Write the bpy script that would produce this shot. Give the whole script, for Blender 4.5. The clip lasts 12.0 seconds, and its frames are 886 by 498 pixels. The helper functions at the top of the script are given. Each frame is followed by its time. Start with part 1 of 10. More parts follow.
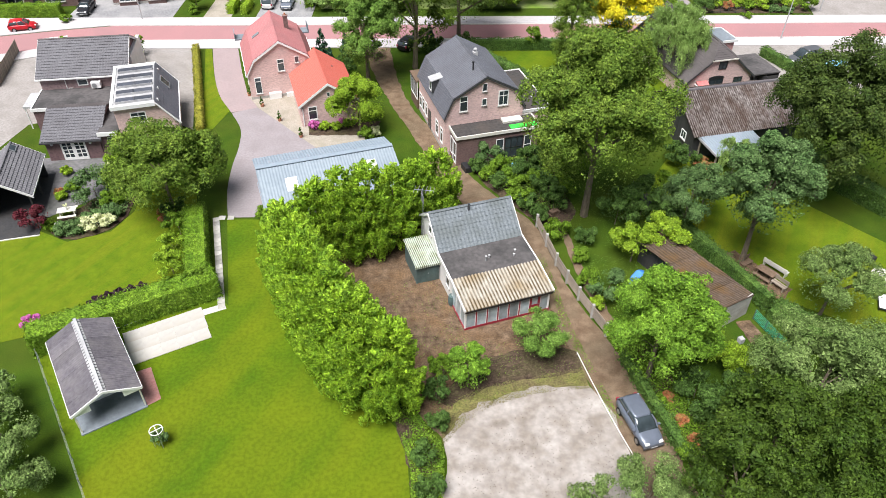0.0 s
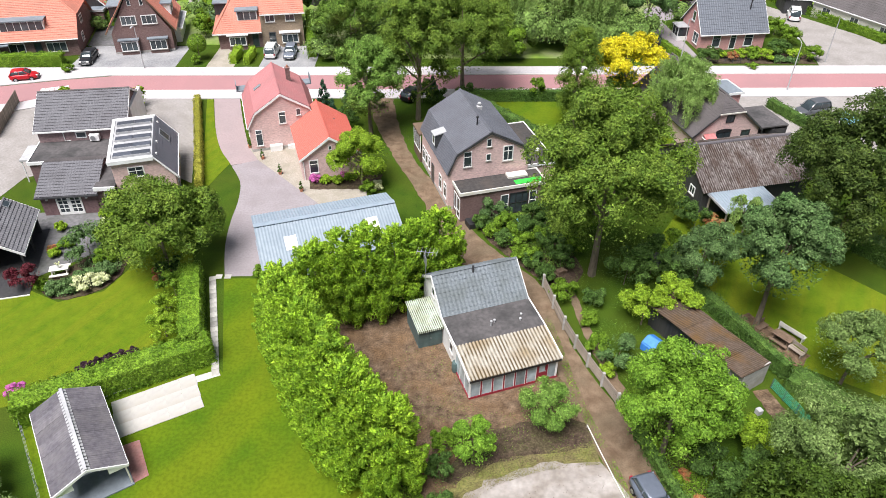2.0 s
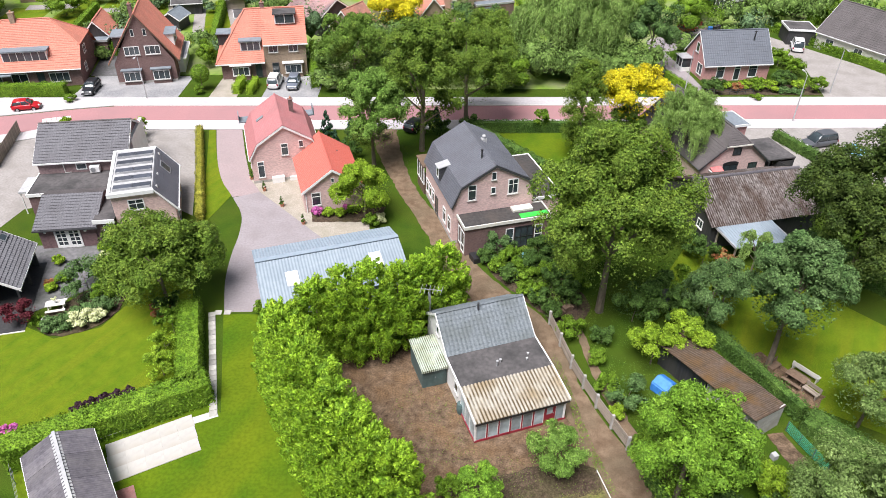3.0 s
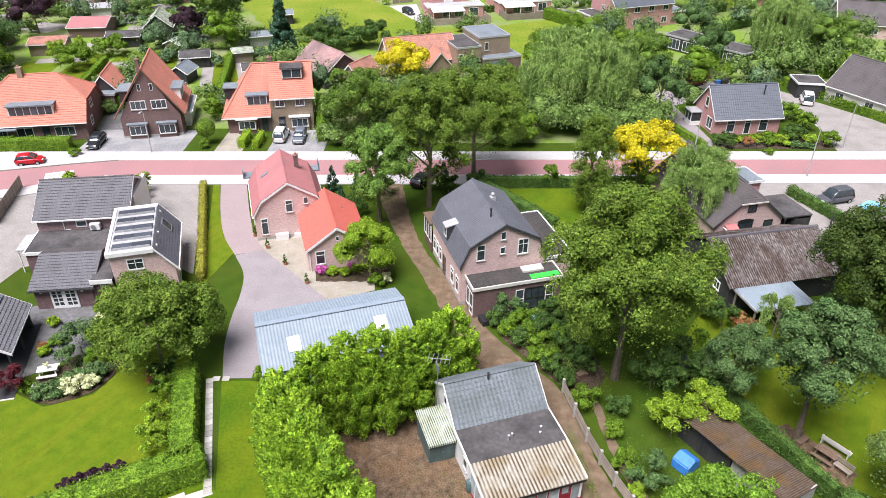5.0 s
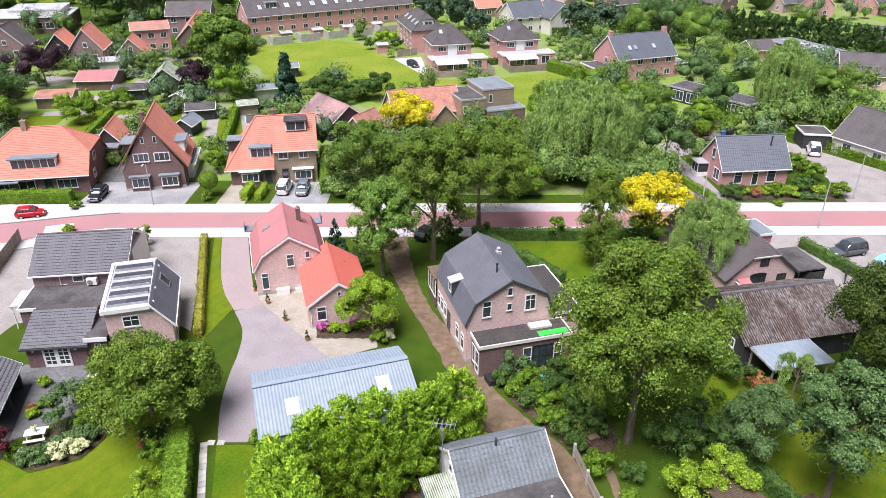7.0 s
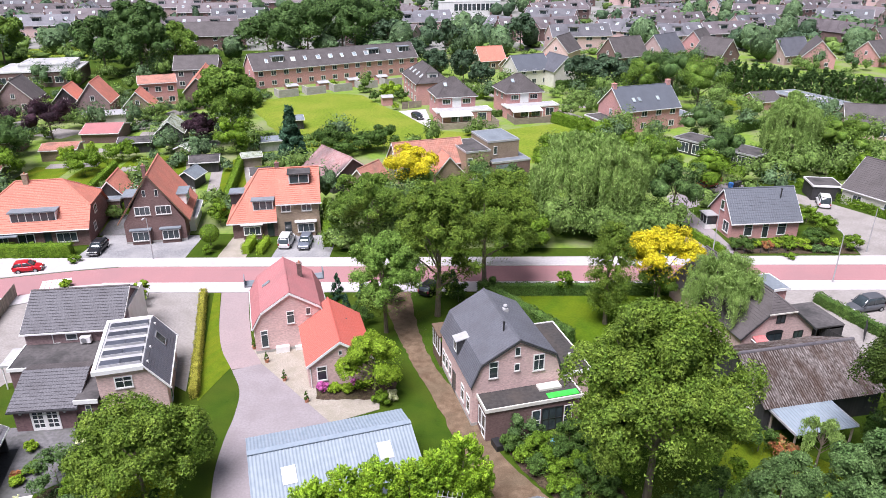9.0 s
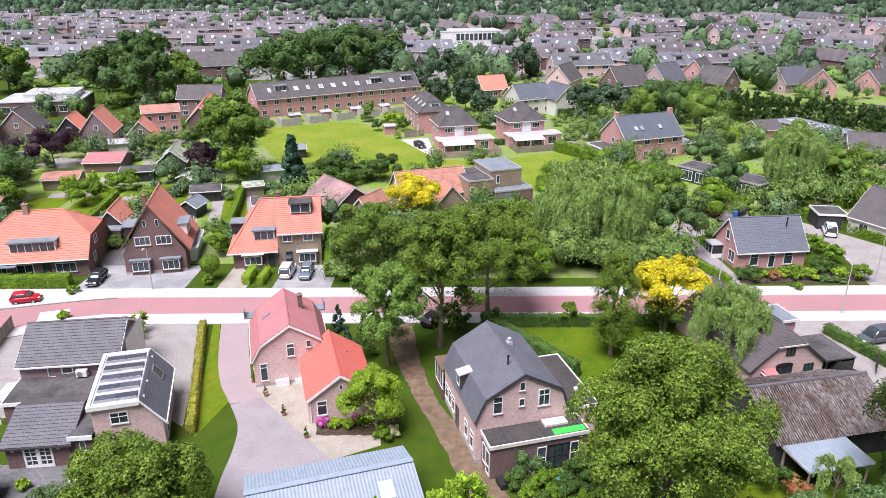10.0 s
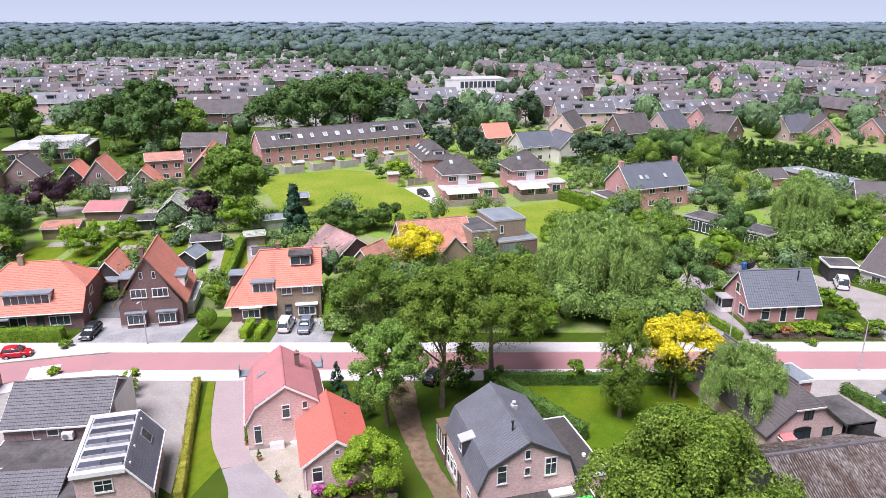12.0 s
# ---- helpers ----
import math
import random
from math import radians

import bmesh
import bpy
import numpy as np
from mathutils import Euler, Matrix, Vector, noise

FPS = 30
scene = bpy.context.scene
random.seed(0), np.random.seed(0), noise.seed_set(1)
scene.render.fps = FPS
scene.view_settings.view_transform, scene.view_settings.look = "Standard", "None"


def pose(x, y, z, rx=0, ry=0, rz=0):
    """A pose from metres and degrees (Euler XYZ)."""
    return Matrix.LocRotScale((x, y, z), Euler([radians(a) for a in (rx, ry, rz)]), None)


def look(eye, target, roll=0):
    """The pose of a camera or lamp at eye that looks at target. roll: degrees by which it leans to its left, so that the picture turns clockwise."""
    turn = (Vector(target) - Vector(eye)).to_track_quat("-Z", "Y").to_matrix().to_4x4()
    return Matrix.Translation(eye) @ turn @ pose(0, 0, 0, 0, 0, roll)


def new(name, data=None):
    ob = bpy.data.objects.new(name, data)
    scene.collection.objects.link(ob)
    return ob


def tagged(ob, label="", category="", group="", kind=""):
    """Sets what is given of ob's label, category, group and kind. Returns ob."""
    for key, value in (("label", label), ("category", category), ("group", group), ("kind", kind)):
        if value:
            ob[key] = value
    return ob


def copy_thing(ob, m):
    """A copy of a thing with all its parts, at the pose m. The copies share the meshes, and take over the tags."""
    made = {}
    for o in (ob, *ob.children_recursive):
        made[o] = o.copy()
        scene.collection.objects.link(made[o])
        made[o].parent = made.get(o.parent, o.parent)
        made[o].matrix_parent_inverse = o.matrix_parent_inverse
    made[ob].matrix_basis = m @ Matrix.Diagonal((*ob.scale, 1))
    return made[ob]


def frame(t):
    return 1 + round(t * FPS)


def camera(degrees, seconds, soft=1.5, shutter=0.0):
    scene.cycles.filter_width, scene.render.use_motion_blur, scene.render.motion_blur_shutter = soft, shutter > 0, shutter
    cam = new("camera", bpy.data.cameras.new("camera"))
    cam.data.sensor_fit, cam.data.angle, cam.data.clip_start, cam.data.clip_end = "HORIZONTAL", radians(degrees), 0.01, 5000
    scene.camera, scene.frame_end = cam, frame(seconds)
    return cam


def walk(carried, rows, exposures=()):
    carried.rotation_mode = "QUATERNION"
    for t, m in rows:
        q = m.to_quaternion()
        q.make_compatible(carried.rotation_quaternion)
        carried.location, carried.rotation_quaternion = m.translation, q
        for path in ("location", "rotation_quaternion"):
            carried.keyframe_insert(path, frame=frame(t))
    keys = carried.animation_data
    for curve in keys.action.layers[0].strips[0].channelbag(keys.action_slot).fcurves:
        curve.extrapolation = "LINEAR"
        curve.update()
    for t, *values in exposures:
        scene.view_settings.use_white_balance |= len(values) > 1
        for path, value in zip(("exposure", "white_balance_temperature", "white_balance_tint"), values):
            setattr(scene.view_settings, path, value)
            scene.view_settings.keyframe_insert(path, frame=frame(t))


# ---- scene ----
cam = camera(64.15, 12.0, soft=0.5)
PATH = [
    (0, (-0.910, 10.479, 40.114), (0.498, 40.988, 14.283), 0.82),
    (0.5, (-0.827, 11.189, 40.235), (0.521, 41.888, 14.627), 0.74),
    (1, (-0.852, 11.882, 40.348), (0.484, 42.799, 15.004), 0.76),
    (1.5, (-0.824, 12.610, 40.443), (0.472, 43.948, 15.618), 0.72),
    (2, (-0.928, 13.341, 40.504), (0.392, 45.141, 16.277), 0.81),
    (2.5, (-0.988, 14.125, 40.514), (0.313, 46.349, 16.851), 0.83),
    (3, (-1.157, 14.868, 40.560), (0.111, 47.495, 17.455), 0.85),
    (5, (-1.299, 17.567, 40.593), (-0.325, 51.602, 19.601), 0.65),
    (5.5, (-1.355, 18.067, 40.597), (-0.413, 52.432, 20.148), 0.63),
    (6, (-1.301, 18.556, 40.554), (-0.443, 53.261, 20.683), 0.57),
    (6.5, (-1.279, 19.021, 40.466), (-0.496, 54.045, 21.160), 0.45),
    (7, (-1.281, 19.514, 40.328), (-0.543, 54.887, 21.669), 0.36),
    (9, (-1.265, 21.665, 40.128), (-0.774, 58.237, 23.932), 0.13),
    (9.5, (-1.302, 22.235, 40.082), (-0.870, 59.117, 24.605), 0.07),
    (10, (-1.298, 22.807, 40.133), (-0.930, 59.965, 25.331), 0.00),
    (10.5, (-1.279, 23.401, 40.212), (-0.972, 60.832, 26.112), 0.01),
    (11, (-1.188, 24.026, 40.349), (-0.944, 61.687, 26.872), -0.05),
    (11.5, (-1.135, 24.717, 40.478), (-0.965, 62.574, 27.562), -0.05),
    (12, (-1.059, 25.277, 40.617), (-0.924, 63.274, 28.119), 0.01),
]
walk(cam, [(t, look(eye, target, roll)) for t, eye, target, roll in PATH], [(0, 0.86, 6350, 12), (6, 0.85, 6150, 18), (12, 0.85, 6020, 23)])

# ---- world, sun and exposure ----
world = bpy.data.worlds.new("sky")
scene.world = world
world.use_nodes = True
_wn, _wl = world.node_tree.nodes, world.node_tree.links
_sky = _wn.new("ShaderNodeTexSky")
_sky.sky_type, _sky.sun_disc = "NISHITA", False
_sky.sun_elevation, _sky.sun_rotation = radians(66), radians(215)
_sky.air_density, _sky.dust_density, _sky.ozone_density = 1.0, 4.0, 1.0
_soft = _wn.new("ShaderNodeHueSaturation")
_soft.inputs["Saturation"].default_value = 0.6
_wl.new(_sky.outputs[0], _soft.inputs["Color"])
# high thin cloud over the whole sky
_co, _cn, _cr = _wn.new("ShaderNodeTexCoord"), _wn.new("ShaderNodeTexNoise"), _wn.new("ShaderNodeMix")
_cn.inputs["Scale"].default_value, _cn.inputs["Detail"].default_value = 2.2, 5.0
_wl.new(_co.outputs["Generated"], _cn.inputs["Vector"])
_cr.data_type = "RGBA"
_cr.inputs["A"].default_value, _cr.inputs["B"].default_value = (2.5, 3.1, 3.8, 1), (3.2, 3.7, 4.3, 1)
_wl.new(_cn.outputs["Fac"], _cr.inputs["Factor"])
_cm = _wn.new("ShaderNodeMix")
_cm.data_type = "RGBA"
_cm.inputs["Factor"].default_value = 0.7
_wl.new(_soft.outputs[0], _cm.inputs["A"])
_wl.new(_cr.outputs["Result"], _cm.inputs["B"])
# haze brightens the sky towards the horizon
_hs, _hp, _hm = _wn.new("ShaderNodeSeparateXYZ"), _wn.new("ShaderNodeMapRange"), _wn.new("ShaderNodeMix")
_wl.new(_co.outputs["Generated"], _hs.inputs[0])
_hp.inputs["From Min"].default_value, _hp.inputs["From Max"].default_value = 0.3, 0.0
_wl.new(_hs.outputs[2], _hp.inputs["Value"])
_hm.data_type = "RGBA"
_hm.inputs["B"].default_value = (7.9, 9.0, 10.2, 1)
_wl.new(_hp.outputs[0], _hm.inputs["Factor"])
_wl.new(_cm.outputs["Result"], _hm.inputs["A"])
_wl.new(_hm.outputs["Result"], _wn["Background"].inputs["Color"])
_wn["Background"].inputs["Strength"].default_value = 0.044

sun_data = bpy.data.lights.new("sun", "SUN")
sun_data.energy, sun_data.angle, sun_data.color = 4.4, radians(36), (1.0, 0.97, 0.935)
sun = new("sun", sun_data)
sun.matrix_world = look((-24, -34, 92), (0, 0, 0))


# ---- materials ----
def mat(name, c0, c1, scale=4.0, stain=None, sscale=0.35, samount=0.5, rough=0.85, bump=0.0, bscale=30.0, metal=0.0, rnd=0.0, island=0.0,
        course=0.0, cdepth=0.3, stretch=(1, 1, 1), brick=None, streak=None, ribs=None, grain=0.0, gscale=8.0):
    """Two colours mixed by fine noise, a third laid over them in large patches, relief, and a shift per object or per piece."""
    m = bpy.data.materials.new(name)
    m.use_nodes = True
    n, l = m.node_tree.nodes, m.node_tree.links
    b = n["Principled BSDF"]
    b.inputs["Roughness"].default_value, b.inputs["Metallic"].default_value = rough, metal
    b.inputs["Specular IOR Level"].default_value = 0.15 if rough >= 0.9 else 0.5
    co = n.new("ShaderNodeTexCoord")
    mp = n.new("ShaderNodeMapping")
    mp.inputs["Scale"].default_value = stretch
    l.new(co.outputs["Object"], mp.inputs["Vector"])

    ms = mp
    if streak:
        turn = n.new("ShaderNodeMapping")
        turn.inputs["Rotation"].default_value = (0, 0, radians(streak[3] if len(streak) > 3 else 0))
        l.new(co.outputs["Object"], turn.inputs["Vector"])
        ms = n.new("ShaderNodeMapping")
        ms.inputs["Scale"].default_value = streak[:3]
        l.new(turn.outputs[0], ms.inputs["Vector"])

    def tex(s, detail=4.0, by=None):
        t = n.new("ShaderNodeTexNoise")
        t.inputs["Scale"].default_value, t.inputs["Detail"].default_value = s, detail
        l.new((by or mp).outputs[0], t.inputs["Vector"])
        return t.outputs["Fac"]

    def ramp(v, lo, hi):
        r = n.new("ShaderNodeMapRange")
        r.inputs["From Min"].default_value, r.inputs["From Max"].default_value = lo, hi
        l.new(v, r.inputs["Value"])
        return r.outputs[0]

    def mix(f, a, c, kind="MIX"):
        x = n.new("ShaderNodeMix")
        x.data_type, x.blend_type = "RGBA", kind
        for sock, v in ((x.inputs["Factor"], f), (x.inputs["A"], a), (x.inputs["B"], c)):
            if isinstance(v, bpy.types.NodeSocket):
                l.new(v, sock)
            elif isinstance(v, (int, float)):
                sock.default_value = v
            else:
                sock.default_value = (*v, 1)
        return x.outputs["Result"]

    col = mix(ramp(tex(scale), 0.32, 0.68), c0, c1)
    height = None
    if brick:
        sep = n.new("ShaderNodeSeparateXYZ")
        l.new(co.outputs["Object"], sep.inputs[0])
        add = n.new("ShaderNodeMath")
        l.new(sep.outputs[0], add.inputs[0])
        l.new(sep.outputs[1], add.inputs[1])
        com = n.new("ShaderNodeCombineXYZ")
        l.new(add.outputs[0], com.inputs[0])
        l.new(sep.outputs[2], com.inputs[1])
        bt = n.new("ShaderNodeTexBrick")
        bt.inputs["Scale"].default_value = 1.0
        bt.inputs["Brick Width"].default_value, bt.inputs["Row Height"].default_value = 0.22, 0.066
        bt.inputs["Mortar Size"].default_value = 0.006
        bt.inputs["Color1"].default_value, bt.inputs["Color2"].default_value = (0.8, 0.8, 0.8, 1), (1.15, 1.15, 1.15, 1)
        bt.inputs["Mortar"].default_value = (*brick, 1)
        l.new(com.outputs[0], bt.inputs["Vector"])
        col = mix(1.0, col, bt.outputs["Color"], "MULTIPLY")
    if stain:
        f = n.new("ShaderNodeMath")
        f.operation = "MULTIPLY"
        f.inputs[1].default_value = samount
        l.new(ramp(tex(sscale, 6.0, ms), 0.42, 0.66), f.inputs[0])
        col = mix(f.outputs[0], col, stain)
    if grain:
        # fine leaf-sized light and dark; in foliage the dark imitates shaded gaps
        gm = n.new("ShaderNodeMapRange")
        gm.inputs["From Min"].default_value, gm.inputs["From Max"].default_value = 0.36, 0.62
        gm.inputs["To Min"].default_value, gm.inputs["To Max"].default_value = 1 - grain, 1 + grain * 0.45
        l.new(tex(gscale, 3.0), gm.inputs["Value"])
        hg = n.new("ShaderNodeHueSaturation")
        l.new(gm.outputs[0], hg.inputs["Value"])
        l.new(col, hg.inputs["Color"])
        col = hg.outputs[0]
    if ribs:
        # darker valleys of a ribbed sheet: dirt, with the ribs' shade painted in too
        pitch, start, dirt, axis = ribs
        sp = n.new("ShaderNodeSeparateXYZ")
        l.new(co.outputs["Object"], sp.inputs[0])
        steps = [("SUBTRACT", start), ("MULTIPLY", math.tau / pitch), ("COSINE", 0.0)]
        v = sp.outputs[axis]
        for op, k in steps:
            nd = n.new("ShaderNodeMath")
            nd.operation = op
            nd.inputs[1].default_value = k
            l.new(v, nd.inputs[0])
            v = nd.outputs[0]
        dm = n.new("ShaderNodeMath")
        dm.operation = "MULTIPLY"
        l.new(ramp(v, 0.2, -0.9), dm.inputs[0])
        l.new(ramp(tex(1.1, 5.0), 0.25, 0.55), dm.inputs[1])
        col = mix(dm.outputs[0], col, dirt)
    if rnd or island:
        src = n.new("ShaderNodeNewGeometry").outputs["Random Per Island"] if island else n.new("ShaderNodeObjectInfo").outputs["Random"]
        hs = n.new("ShaderNodeHueSaturation")
        amount = island or rnd
        r = n.new("ShaderNodeMapRange")
        r.inputs["To Min"].default_value, r.inputs["To Max"].default_value = 1 - amount, 1 + amount
        l.new(src, r.inputs["Value"])
        l.new(r.outputs[0], hs.inputs["Value"])
        l.new(col, hs.inputs["Color"])
        col = hs.outputs[0]
    l.new(col, b.inputs["Base Color"])
    if course:
        sep = n.new("ShaderNodeSeparateXYZ")
        l.new(co.outputs["Object"], sep.inputs[0])
        dv = n.new("ShaderNodeMath")
        dv.operation = "DIVIDE"
        dv.inputs[1].default_value = course
        l.new(sep.outputs[2], dv.inputs[0])
        fr = n.new("ShaderNodeMath")
        fr.operation = "FRACT"
        l.new(dv.outputs[0], fr.inputs[0])
        bp = n.new("ShaderNodeBump")
        bp.inputs["Strength"].default_value, bp.inputs["Distance"].default_value = cdepth, 0.05
        bp.invert = True
        l.new(fr.outputs[0], bp.inputs["Height"])
        l.new(bp.outputs[0], b.inputs["Normal"])
    elif bump:
        bp = n.new("ShaderNodeBump")
        bp.inputs["Strength"].default_value, bp.inputs["Distance"].default_value = bump, 0.05
        l.new(tex(bscale), bp.inputs["Height"])
        l.new(bp.outputs[0], b.inputs["Normal"])
    return m


def leaf_mat(name, c0, c1, c2, through_light=0.12, spread=0.36, grain=0.5, gscale=8.0, relief=0.0):
    """Foliage: three greens mixed per leaf and in patches, with some light let through."""
    m = mat(name, c0, c1, scale=0.7, stain=c2, sscale=1.6, samount=0.75, rough=0.6, bump=relief, bscale=gscale, island=spread, grain=grain, gscale=gscale)
    n, l = m.node_tree.nodes, m.node_tree.links
    b = n["Principled BSDF"]
    b.inputs["Specular IOR Level"].default_value = 0.12
    tr = n.new("ShaderNodeBsdfTranslucent")
    src = b.inputs["Base Color"].links[0].from_socket
    l.new(src, tr.inputs["Color"])
    mx = n.new("ShaderNodeMixShader")
    mx.inputs[0].default_value = through_light
    l.new(b.outputs[0], mx.inputs[1])
    l.new(tr.outputs[0], mx.inputs[2])
    l.new(mx.outputs[0], n["Material Output"].inputs["Surface"])
    return m


def glass_mat(name, tint=(0.03, 0.04, 0.045)):
    m = mat(name, tint, tuple(v * 1.8 for v in tint), scale=1.3, rough=0.06, rnd=0.4)
    m.node_tree.nodes["Principled BSDF"].inputs["Specular IOR Level"].default_value = 0.8
    return m


